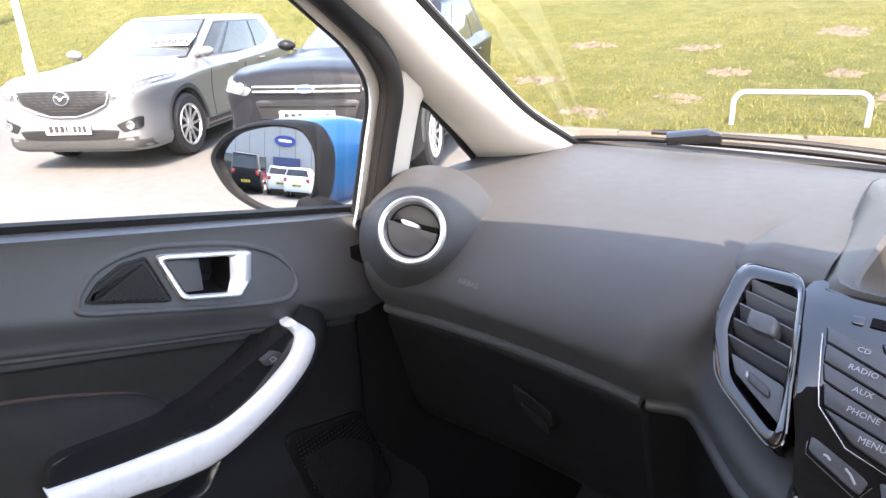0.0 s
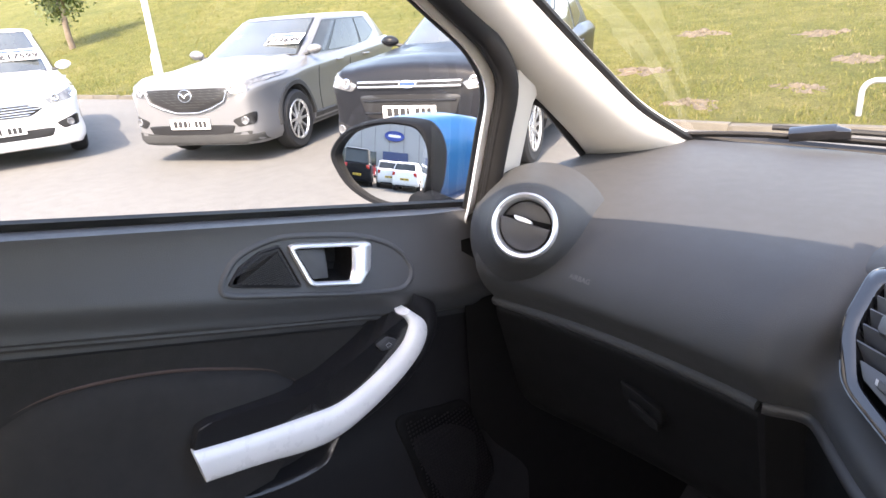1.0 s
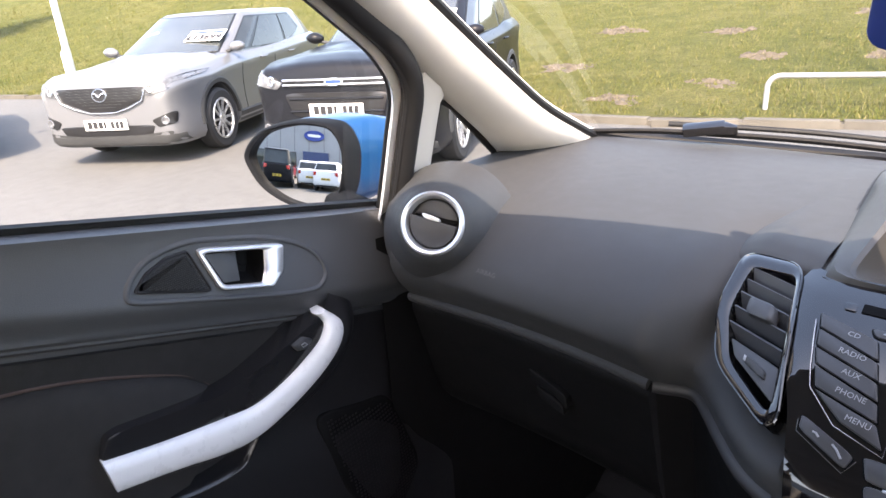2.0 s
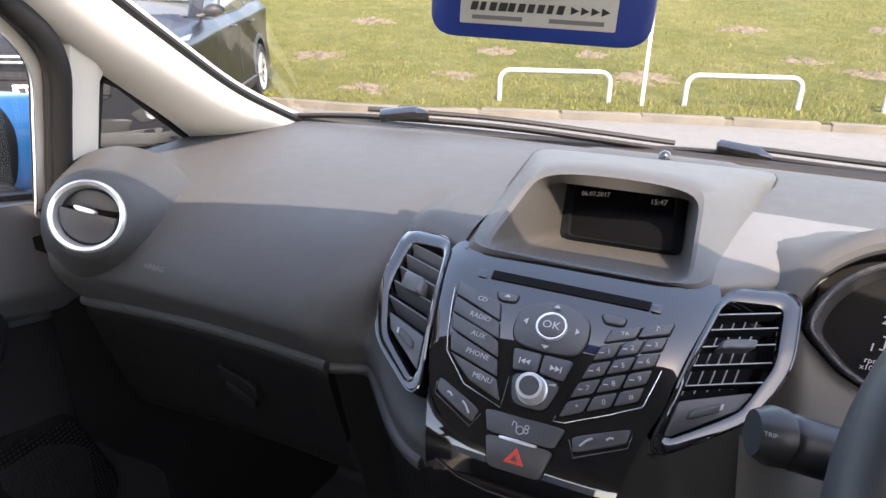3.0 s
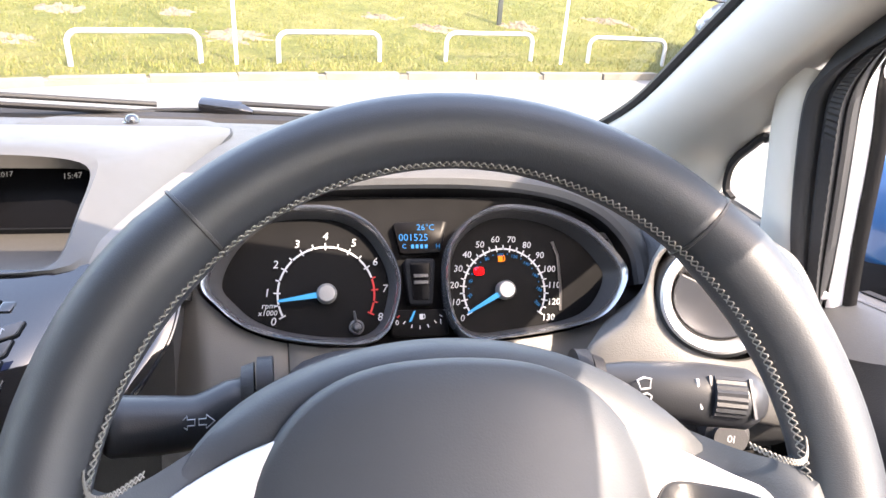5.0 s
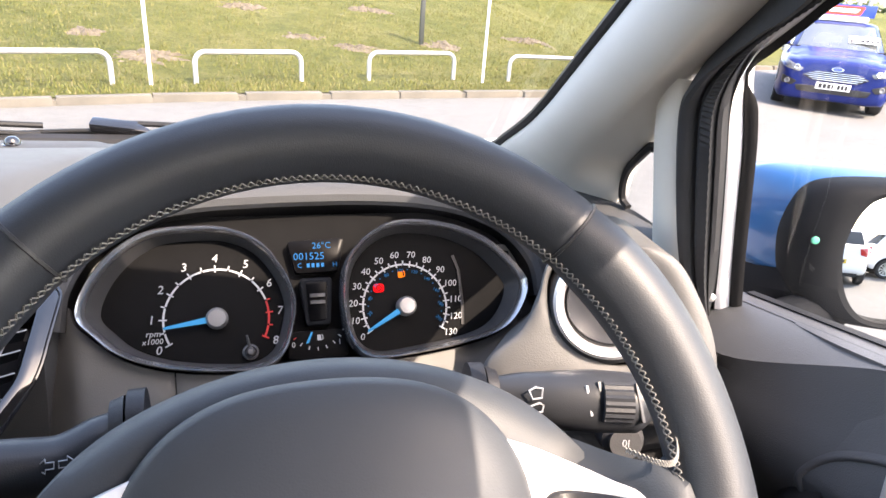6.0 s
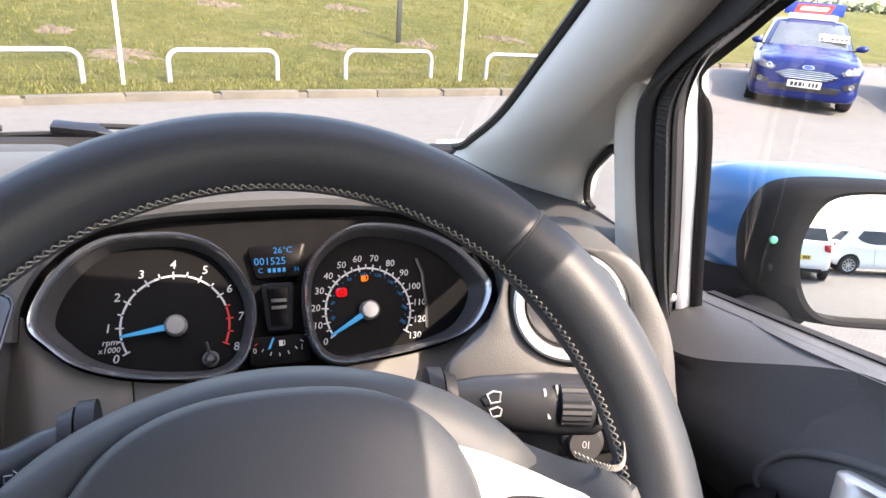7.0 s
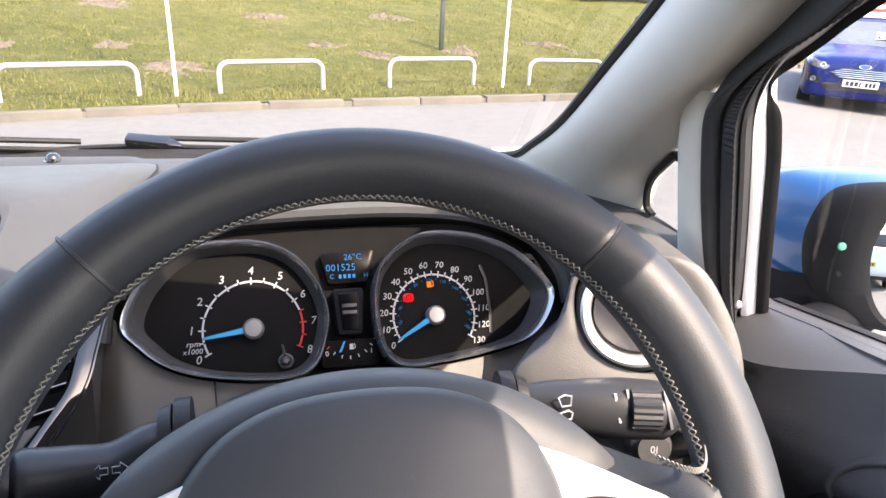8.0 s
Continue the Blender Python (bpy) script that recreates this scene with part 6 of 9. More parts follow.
    tube(bm, [plate(a, b, 0.0068) for a, b in ((0.3005, 1.1070), (0.3055, 1.1085), (0.3095, 1.1045), (0.3030, 1.1025))], 0.0006, 4, True)
    part("switch_mark", bm, M_LEGEND, tr)
    # map pocket mouth under the trim
    bm = bmesh.new()
    under = [(p.x, p.y) for p in spline([(a, b, 0) for a, b in ((0.058, 1.030), (0.070, 1.006), (0.086, 0.984), (0.104, 0.973), (0.156, 0.964), (0.200, 0.966), (0.220, 0.984), (0.2300, 1.012), (0.150, 1.020))], 4, True)]
    sheet(bm, [[P(x, a, b) for a, b in inset(under, d)] for d, x in ((-0.006, -0.668), (-0.003, -0.640), (0.0, -0.6365), (0.003, -0.638), (0.006, -0.646), (0.012, -0.664), (0.024, -0.668))], close_u=True, caps=True)
    part("pocket_mouth", bm, M_GLOSSDARK, root, "glossy dark pocket mouth under the armrest", smooth=60)
    # door bin speaker
    bm = bmesh.new()
    spk = rounded([(0.325, 0.962), (0.470, 0.925), (0.505, 0.78), (0.420, 0.70), (0.350, 0.82)], 0.18, 5)
    slab(bm, spk, on_panel, -0.004, 0.006, 0.004)
    sp = part("speaker_grille", bm, M_DARKER, root, "black perforated speaker grille")
    bm = bmesh.new()
    for i in range(32):
        for j in range(46):
            y, z = 0.325 + 0.0062 * i, 0.70 + 0.006 * j
            if inside(y, z, inset(spk, 0.009)):
                block(bm, (0.0012, 0.0030, 0.0030), Matrix.Translation(on_panel(y, z, 0.0100)))
    tagged(part("grille_bars", bm, M_DOORLOW, sp, smooth=0), kind="stuff")
    # window seal, glass, frame
    bm = bmesh.new()
    hi, lead = (0.012, 0.53) if s < 0 else (0.0045, 0.545)
    rows = [[P(-0.700, y, sill_z(y) + 0.001), P(-0.698, y, sill_z(y) + hi * 0.8), P(-0.706, y, sill_z(y) + hi), P(-0.712, y, sill_z(y))] for y in [-1.15 + (lead + 1.15) * i / 30 for i in range(31)]]
    sheet(bm, rows)
    part("window_seal", bm, M_RUBBER, root)
    bm = bmesh.new()
    bm.faces.new([bm.verts.new(P(-0.7085 + 0.26 * (z - 1.2), y, z)) for y, z in ((0.505, 1.18), (0.500, 1.43), (0.40, 1.50), (0.20, 1.62), (0.0, 1.66), (-0.5, 1.68), (-1.1, 1.66), (-1.1, 1.45))])
    g = part("window_glass", bm, M_GLASS, root, "clear side window", smooth=0)
    g.visible_shadow = False
    # outer skin
    bm = bmesh.new()
    sheet(bm, [[P(-0.735, y, sill_z(y) - 0.01), P(-0.775, y, sill_z(y) - 0.05), P(-0.80, y, sill_z(y) - 0.25), P(-0.80, y, 0.6), P(-0.76, y, 0.32)] for y in (-1.15, -0.6, 0, 0.3, 0.56)])
    part("door_skin", bm, M_BODYWHITE, root, "white painted outer door skin")
    return root


def build_mirror(s):
    o = Vector((-0.866, 0.498, 1.266)) if s < 0 else Vector((0.932, 0.528, 1.268))
    n = Vector((0.41, -0.90, 0.13)) if s < 0 else Vector((-0.335, -0.92, 0.137))
    m = frame_of(o, n, (0, 0, 1))
    root = thing("door_mirror", "blue-capped black door mirror with convex glass", "wing mirror", tuple(o))
    if s < 0:
        out = [(-0.100, 0.014), (-0.085, 0.036), (-0.060, 0.052), (-0.014, 0.0615), (0.026, 0.061), (0.051, 0.054), (0.066, 0.030), (0.067, 0.0), (0.059, -0.035), (0.040, -0.054), (0.008, -0.0615), (-0.035, -0.054), (-0.072, -0.034), (-0.093, -0.008)]
    else:
        out = [(-0.0555, -0.004), (-0.0560, 0.022), (-0.0460, 0.050), (-0.028, 0.062), (0.010, 0.067), (0.06, 0.066), (0.105, 0.050), (0.118, 0.005), (0.105, -0.040), (0.070, -0.058), (0.030, -0.0615), (-0.012, -0.0615), (-0.032, -0.053), (-0.047, -0.033)]
    grow = 1.06 if s < 0 else 1.0
    out = [(p.x * grow, p.y * grow) for p in spline([(a, b, 0) for a, b in out], 5, True)]
    R = 1.4
    bm = bmesh.new()
    rings = [[m @ Vector((a * k, b * k, 0.004 - ((a * k) ** 2 + (b * k) ** 2) / (2 * R))) for a, b in out] for k in [1.0 - i / 12 for i in range(12)]]
    vs = sheet(bm, rings, close_u=True)
    c = bm.verts.new(m @ Vector((0, 0, 0.004)))
    for i in range(len(vs[-1])):
        bm.faces.new((vs[-1][i], vs[-1][(i + 1) % len(vs[-1])], c))
    part("mirror_glass", bm, M_MIRROR, root, "convex mirror glass", smooth=180)
    bm = bmesh.new()
    # the shell is wider towards the door on the driver's side
    reach = 0.0 if s < 0 else 0.036
    ring = lambda k, h, dx, dz=0.0, f=1.0: [m @ Vector((a * k + dx - reach * f * soft(-a, -0.03, 0.05), b * k + dz, h)) for a, b in out]
    rings = [ring(k, h, dx, 0.0, f) for k, h, dx, f in ((0.995, 0.0, 0, 0.0), (1.0, 0.010, 0, 0.0), (1.05, 0.013, 0, 0.12), (1.09, 0.010, 0, 0.4), (1.12, 0.002, 0, 0.75), (1.15, -0.012, 0, 1.0), (1.15, -0.032, 0.002 * -s, 1.0))]
    sheet(bm, rings, close_u=True)
    part("housing", bm, M_HOUSING, root, "black mirror housing")
    bm = bmesh.new()
    rings = [ring(k, h, dx, dz) for k, h, dx, dz in ((1.148, -0.030, 0, 0), (1.17, -0.05, -0.010 * s, 0.002), (1.17, -0.085, -0.028 * s, 0.005), (1.04, -0.125, -0.045 * s, 0.008), (0.7, -0.155, -0.05 * s, 0.01), (0.1, -0.168, -0.05 * s, 0.01))]
    sheet(bm, rings, close_u=True, caps=True)
    part("cap", bm, M_BLUECAP, root, "bright blue painted mirror cap")
    if s > 0:
        bm = bmesh.new()
        sheet(bm, [[m @ Vector((x, z, h)) for x, z, h in ((-0.088, -0.024, -0.020), (-0.110, -0.030, -0.05), (-0.135, -0.030, -0.085), (-0.155, -0.030, -0.12))], [m @ Vector((x, z, h)) for x, z, h in ((-0.086, -0.045, -0.012), (-0.112, -0.050, -0.035), (-0.138, -0.050, -0.075), (-0.16, -0.050, -0.11))], [m @ Vector((x, z, h)) for x, z, h in ((-0.066, -0.064, -0.012), (-0.10, -0.074, -0.03), (-0.138, -0.085, -0.07), (-0.17, -0.09, -0.11))], [m @ Vector((x, z, h)) for x, z, h in ((-0.03, -0.070, -0.04), (-0.06, -0.090, -0.06), (-0.11, -0.105, -0.10), (-0.16, -0.11, -0.13))]])
        part("lower_shell", bm, M_HOUSING, root, "black lower mirror shell")
    # foot that joins the door
    bm = bmesh.new()
    fx = -0.725 if s < 0 else 0.81
    a, b = m @ Vector((0, -0.045, -0.05)), Vector((fx, 0.50 if s < 0 else 0.54, 1.205 if s < 0 else 1.19))
    tube(bm, [a, (a * 0.6 + b * 0.4) + Vector((0, 0, -0.006)), b], [0.022, 0.024, 0.028], 14)
    part("foot", bm, M_HOUSING, root)
    if s > 0:
        bm = bmesh.new()
        disc(bm, 0.0038, 0.002, frame_of(m @ Vector((-0.0850, 0.014, 0.009)), n, (0, 0, 1)), 20, 0.0006)
        part("sticker", bm, grained("green_sticker", (0.03, 0.26, 0.18), 0.5), root, "small green round sticker")


def build_pillar():
    s = -1
    P, Q, U = side_map(s, 0.055), side_map(s, 0.037), side_map(s, 0.058 if s > 0 else 0.078)
    side = lambda z: -0.652 + 0.34 * (z - 1.25)
    root = thing("a_pillar", "pale cloth-trimmed windscreen pillar with rubber door seal", "pillar", tuple(P(-0.62, 0.6, 1.2)), kind="structure")
    # edge along the windscreen and edge along the quarter light and door
    ws = spline([(-0.575, 1.02, 1.232), (-0.600, 0.955, 1.250), (-0.592, 0.87, 1.285), (-0.583, 0.76, 1.339), (-0.570, 0.64, 1.415), (-0.556, 0.513, 1.500), (-0.52, 0.33, 1.615), (-0.48, 0.20, 1.69)], 6)
    dl = spline([(-0.690, 0.835, 1.222), (-0.672, 0.765, 1.252), (side(1.30), 0.685, 1.302), (side(1.355), 0.605, 1.356), (side(1.40), 0.540, 1.400), (side(1.450), 0.455, 1.460), (-0.545, 0.26, 1.590), (-0.52, 0.15, 1.66)], 6)
    if s > 0:
        dl = [p + Vector((0, -0.022, 0.012)) for p in dl]
    bm = bmesh.new()
    rows = []
    for a, b in zip(ws, dl):
        mid = (a + b) / 2
        out = Vector((0.9, -0.25, -0.1))
        row = [P(*(a + Vector((-0.02, 0.03, 0.01)))), P(*a)]
        for k in range(1, 8):
            q = a.lerp(b, k / 8) + out * 0.030 * math.sin(math.pi * k / 8) ** 0.7
            row.append(P(*q))
        row += [P(*b), P(*(b + Vector((-0.02, 0.01, 0.0))))]
        rows.append(row)
    sheet(bm, rows)
    part("pillar_trim", bm, M_PILLAR, root, "pale cloth pillar trim")
    bm = bmesh.new()
    tube(bm, [P(p.x - 0.002, p.y + 0.007, p.z + 0.003) for p in ws], 0.0065, 8)
    part("glass_edge", bm, M_RUBBER, root, "black windscreen edge")
    # upright post between quarter light and door
    bm = bmesh.new()
    rows = []
    for k in range(9):
        z = 1.21 + (1.43 - 1.21) * k / 8
        x = side(z)
        lean = -0.03 * (z - 1.25)
        w = 0.052 + (0.03 * soft(z, 1.37, 1.43) if s < 0 else 0.0)
        rows.append([U(x - 0.04, 0.512 + lean, z), U(x, 0.512 + lean, z), U(x + 0.010, 0.520 + lean, z), U(x + 0.012, 0.512 + w * 0.6 + lean, z), U(x + 0.004, 0.512 + w + lean, z), U(x - 0.03, 0.512 + w + 0.01 + lean, z)])
    sheet(bm, rows)
    part("post_trim", bm, M_PILLAR, root, "pale post trim")
    # rubber seal round the door opening
    path = spline(([(side(1.222), 0.496, 1.222), (side(1.25) + 0.006, 0.492, 1.25)] if s < 0 else [(side(1.222), 0.491, 1.222), (side(1.26) + 0.006, 0.491, 1.26)]) + [(side(1.34) + 0.006, 0.490, 1.34), (side(1.41) + 0.006, 0.484, 1.405), (side(1.445) + 0.006, 0.455, 1.450), (side(1.48), 0.405, 1.492), (-0.548, 0.25, 1.590), (-0.50, 0.05, 1.65), (-0.49, -0.3, 1.68)], 6)
    bm = bmesh.new()
    S = (lambda x, y, z: Vector((x + 0.006, y + 0.010, z))) if s < 0 else side_map(s, 0.050)
    tube(bm, [S(*p) for p in path], 0.0150, 10)
    part("door_seal", bm, M_RUBBER, root, "black rubber door seal")
    bm = bmesh.new()
    tube(bm, [S(p.x + 0.002, p.y - 0.011, p.z - 0.004) for p in path], 0.005, 8)
    part("seal_lip", bm, M_RUBBER, root)
    # white door frame outside the seal, then the black glass run
    bm = bmesh.new()
    rows = []
    f0, f1 = ((0.009, 0.034) if s < 0 else (0.0, 0.066))
    for p in path:
        rows.append([Q(*(p + Vector((-0.006, 0.02 + f0, 0.012)))), Q(*(p + Vector((-0.012, -0.020 + f0, -0.006)))), Q(*(p + Vector((-0.6 * f1 + 0.014 if s < 0 else -0.022, -0.022 + f0, -0.010)))), Q(*(p + Vector((-f1, 0.008 + f0 * 0.6, -0.004)))), Q(*(p + Vector((-f1 - 0.009, 0.03 + f0, 0.0))))])
    sheet(bm, rows)
    part("door_frame", bm, M_BODYWHITE, root, "white painted door frame")
    bm = bmesh.new()
    tube(bm, [Q(p.x - f1, p.y + 0.002 + f0 * 0.6, p.z - 0.008) for p in path], 0.0055 if s < 0 else 0.0065, 8)
    part("glass_run", bm, M_RUBBER, root, "black glass channel")
    # quarter light
    bm = bmesh.new()
    tri = [(0.565, 1.19), (0.565, 1.385), (0.60, 1.372), (0.70, 1.30), (0.79, 1.235), (0.80, 1.19)]
    vs = [bm.verts.new(P(side(z) - 0.03 - 0.12 * max(0, y - 0.6), y, z)) for y, z in tri]
    bm.faces.new(vs)
    g = part("quarter_light", bm, M_GLASS, root, "small triangular window", smooth=0)
    g.visible_shadow = False
    bm = bmesh.new()
    edge = [(0.572, 1.245), (0.572, 1.368), (0.578, 1.374), (0.60, 1.364), (0.685, 1.304), (0.745, 1.262), (0.752, 1.250), (0.748, 1.225)]
    tube(bm, [P(side(z) - 0.012 - 0.10 * max(0, y - 0.6), y, z) for y, z in edge], 0.0055, 6)
    part("quarter_seal", bm, M_RUBBER, root)
    bm = bmesh.new()
    rows = [[P(-0.60, 0.90, 1.215), P(-0.60, 0.95, 1.232)], [P(-0.66, 0.78, 1.225), P(-0.67, 0.80, 1.240)], [P(-0.70, 0.74, 1.215), P(-0.71, 0.78, 1.235)]]
    sheet(bm, rows)
    part("corner_cover", bm, M_DARK, root)


def build_driver_pillar():
    """The driver's windscreen pillar, with the quarter light, the post, the ribbed door seal and the door's window frame."""
    root = thing("a_pillar", "pale cloth-trimmed windscreen pillar with ribbed rubber door seal", "pillar", (0.68, 0.6, 1.2), kind="structure")
    P = side_map(1, 0.055)
    ws = [P(*p) for p in spline([(-0.575, 1.02, 1.232), (-0.600, 0.955, 1.250), (-0.592, 0.87, 1.285), (-0.583, 0.76, 1.339), (-0.570, 0.64, 1.415), (-0.556, 0.513, 1.500), (-0.52, 0.33, 1.615), (-0.48, 0.20, 1.69)], 8)]
    crease = spline([(0.700, 0.880, 1.222), (0.690, 0.800, 1.258), (0.677, 0.730, 1.304), (0.662, 0.665, 1.348), (0.640, 0.560, 1.411), (0.619, 0.462, 1.475), (0.600, 0.300, 1.590), (0.560, 0.12, 1.665)], 8)
    edge = spline([(0.745, 0.760, 1.215), (0.735, 0.722, 1.268), (0.722, 0.690, 1.316), (0.706, 0.634, 1.356), (0.672, 0.566, 1.410), (0.644, 0.468, 1.470), (0.616, 0.310, 1.572), (0.575, 0.12, 1.650)], 8)
    bm = bmesh.new()
    rows = []
    for a, b, c in zip(ws, crease, edge):
        row = [a + Vector((0.02, 0.03, 0.01)), a]
        out = Vector((-0.72, -0.62, 0.10))
        row += [a.lerp(b, k / 9) + out * 0.017 * math.sin(math.pi * k / 9) ** 0.75 for k in range(1, 9)]
        row += [b, b.lerp(c, 0.08) + out * 0.0012, b.lerp(c, 0.25) + out * 0.004, b.lerp(c, 0.6) + out * 0.005, b.lerp(c, 0.9) + out * 0.003, c, c + Vector((0.018, 0.012, 0.0))]
        rows.append(row)
    sheet(bm, rows)
    part("pillar_trim", bm, M_PILLAR, root, "pale cloth pillar trim", smooth=60)
    bm = bmesh.new()
    tube(bm, [p + Vector((0.002, 0.007, 0.003)) for p in ws], 0.0065, 8)
    part("glass_edge", bm, M_RUBBER, root, "black windscreen edge")
    # lines up the door opening: the post's front edge, both edges of the seal, both edges of the glass channel
    roofward = [(0.606, 0.30, 1.565), (0.575, 0.15, 1.635), (0.55, -0.05, 1.668), (0.54, -0.30, 1.69)]
    s0 = spline([(0.728, 0.540, 1.205), (0.713, 0.553, 1.262), (0.694, 0.551, 1.320), (0.673, 0.541, 1.382), (0.661, 0.530, 1.417), (0.653, 0.512, 1.437), (0.646, 0.482, 1.459), (0.639, 0.446, 1.481), (0.630, 0.405, 1.503)] + roofward, 14)
    s1 = spline([(0.741, 0.536, 1.212), (0.726, 0.527, 1.262), (0.708, 0.517, 1.318), (0.690, 0.508, 1.372), (0.675, 0.499, 1.413), (0.665, 0.484, 1.440), (0.655, 0.456, 1.468), (0.649, 0.420, 1.490), (0.640, 0.376, 1.515)] + [(x + 0.006, y - 0.03, z + 0.003) for x, y, z in roofward], 14)
    # pale post between the quarter light and the seal
    bm = bmesh.new()
    rows = []
    for k in range(15):
        v = k / 14
        a = Vector((0.735 - 0.077 * v, 0.625 - 0.050 * v - 0.030 * max(0, v - 0.75), 1.205 + 0.225 * v))
        b = s0[int(4 + v * 62)]
        out = Vector((-0.80, -0.58, 0.0))
        rows.append([a + Vector((0.03, 0.03, 0)), a + Vector((0.004, 0.006, 0))] + [a.lerp(b, q / 8) + out * 0.008 * math.sin(math.pi * q / 8) ** 0.6 for q in range(9)] + [b + Vector((0.02, 0.0, 0.0))])
    sheet(bm, rows)
    part("post_trim", bm, M_PILLAR, root, "pale post trim", smooth=60)
    # rubber seal: a smooth lobe, a groove, then a ribbed lobe with a lip
    bm = bmesh.new()
    rows = []
    for k, (a, b) in enumerate(zip(s0, s1)):
        w = b - a
        t = (s0[min(k + 1, len(s0) - 1)] - s0[max(0, k - 1)]).normalized()
        out = w.cross(t).normalized()
        out = out if out.x < 0 else -out
        rib = 0.0011 if k % 2 else 0.0
        rows.append([a + w * u + out * h for u, h in ((-0.02, -0.018), (0.0, 0.0), (0.05, 0.009), (0.15, 0.013), (0.30, 0.013), (0.42, 0.010), (0.48, 0.005), (0.54, 0.0075), (0.60, 0.0085 + rib), (0.84, 0.0075 + rib), (0.88, 0.003), (0.93, 0.0045), (0.99, 0.002), (1.0, -0.02))])
    sheet(bm, rows)
    part("door_seal", bm, M_SEAL, root, "ribbed black rubber door seal")
    # white painted door frame behind the seal
    f1 = spline([(0.762, 0.530, 1.205), (0.752, 0.529, 1.244), (0.739, 0.523, 1.282), (0.726, 0.516, 1.320), (0.706, 0.507, 1.386), (0.685, 0.499, 1.437), (0.673, 0.484, 1.4515), (0.667, 0.462, 1.4640), (0.661, 0.4345, 1.4800), (0.653, 0.4045, 1.4970), (0.643, 0.355, 1.521)] + [(x + 0.014, y - 0.045, z - 0.006) for x, y, z in roofward], 14)
    bm = bmesh.new()
    rows = []
    for k in range(len(f1)):
        a, b = s1[min(len(s1) - 1, int(k * (len(s1) - 1) / (len(f1) - 1)))], f1[k]
        rows.append([a + Vector((0.012, 0.014, 0.0)), a + Vector((0.006, 0.002, 0.0)), a.lerp(b, 0.35) + Vector((0.003, -0.001, 0)), a.lerp(b, 0.8) + Vector((0.0, -0.0005, 0)), b, b + Vector((0.012, 0.006, 0))])
    sheet(bm, rows)
    part("door_frame", bm, M_BODYWHITE, root, "white painted door frame", smooth=60)
    bm = bmesh.new()
    rows = []
    for k, b in enumerate(f1):
        d = Vector((0.004, -0.0085, 0.003)).lerp(Vector((0.003, -0.001, -0.0055)), soft(k, 62, 72))
        g = 1 - soft(k, 62, 72)
        rows.append([b + Vector((0.006, 0.004, 0)), b + Vector((-0.0025 * g, 0.0005, 0)), b + d * 0.35 + Vector((-0.004 * g, -0.001 * g, 0)), b + d * 0.75 + Vector((-0.003 * g, -0.001 * g, 0)), b + d, b + d + Vector((0.006, 0.012, 0))])
    sheet(bm, rows)
    part("glass_run", bm, M_RUBBER, root, "black glass channel", smooth=60)
    bm = bmesh.new()
    turned(bm, [(0.004, 0), (0.004, 0.0015), (0.0025, 0.0028), (0, 0.003)], frame_of((0.7335, 0.532, 1.2375), (-0.6, -0.75, 0.3), (0, 0, 1)), 14)
    part("frame_clip", bm, M_SATIN, root)
    # quarter light, its seal and the dark corner cover at its foot
    edge = [(0.733, 0.640, 1.250), (0.708, 0.626, 1.350), (0.7055, 0.630, 1.3535), (0.711, 0.656, 1.336), (0.719, 0.686, 1.314), (0.7255, 0.702, 1.294), (0.732, 0.708, 1.273), (0.7345, 0.697, 1.266), (0.733, 0.644, 1.272)]
    bm = bmesh.new()
    bm.faces.new([bm.verts.new(Vector(p) + Vector((0.012, 0.006, 0))) for p in ((0.740, 0.60, 1.21), (0.700, 0.60, 1.375), (0.703, 0.64, 1.362), (0.722, 0.71, 1.30), (0.735, 0.73, 1.26), (0.740, 0.73, 1.21))])
    g = part("quarter_light", bm, M_GLASS, root, "small triangular window", smooth=0)
    g.visible_shadow = False
    bm = bmesh.new()
    tube(bm, spline(edge[1:8], 5), 0.0045, 6)
    part("quarter_seal", bm, M_RUBBER, root)
    bm = bmesh.new()
    rows = [spline([(0.640 + 0.02 * k, 0.830 - 0.03 * k, 1.236), (0.690 + 0.008 * k, 0.752 - 0.028 * k, 1.252 - 0.004 * k), (0.728 + 0.004 * k, 0.716 - 0.025 * k, 1.265 - 0.005 * k), (0.742, 0.65 - 0.02 * k, 1.262 - 0.01 * k), (0.745, 0.58 - 0.01 * k, 1.25 - 0.02 * k)], 4) for k in range(4)]
    sheet(bm, rows)
    part("corner_cover", bm, M_DASH, root)


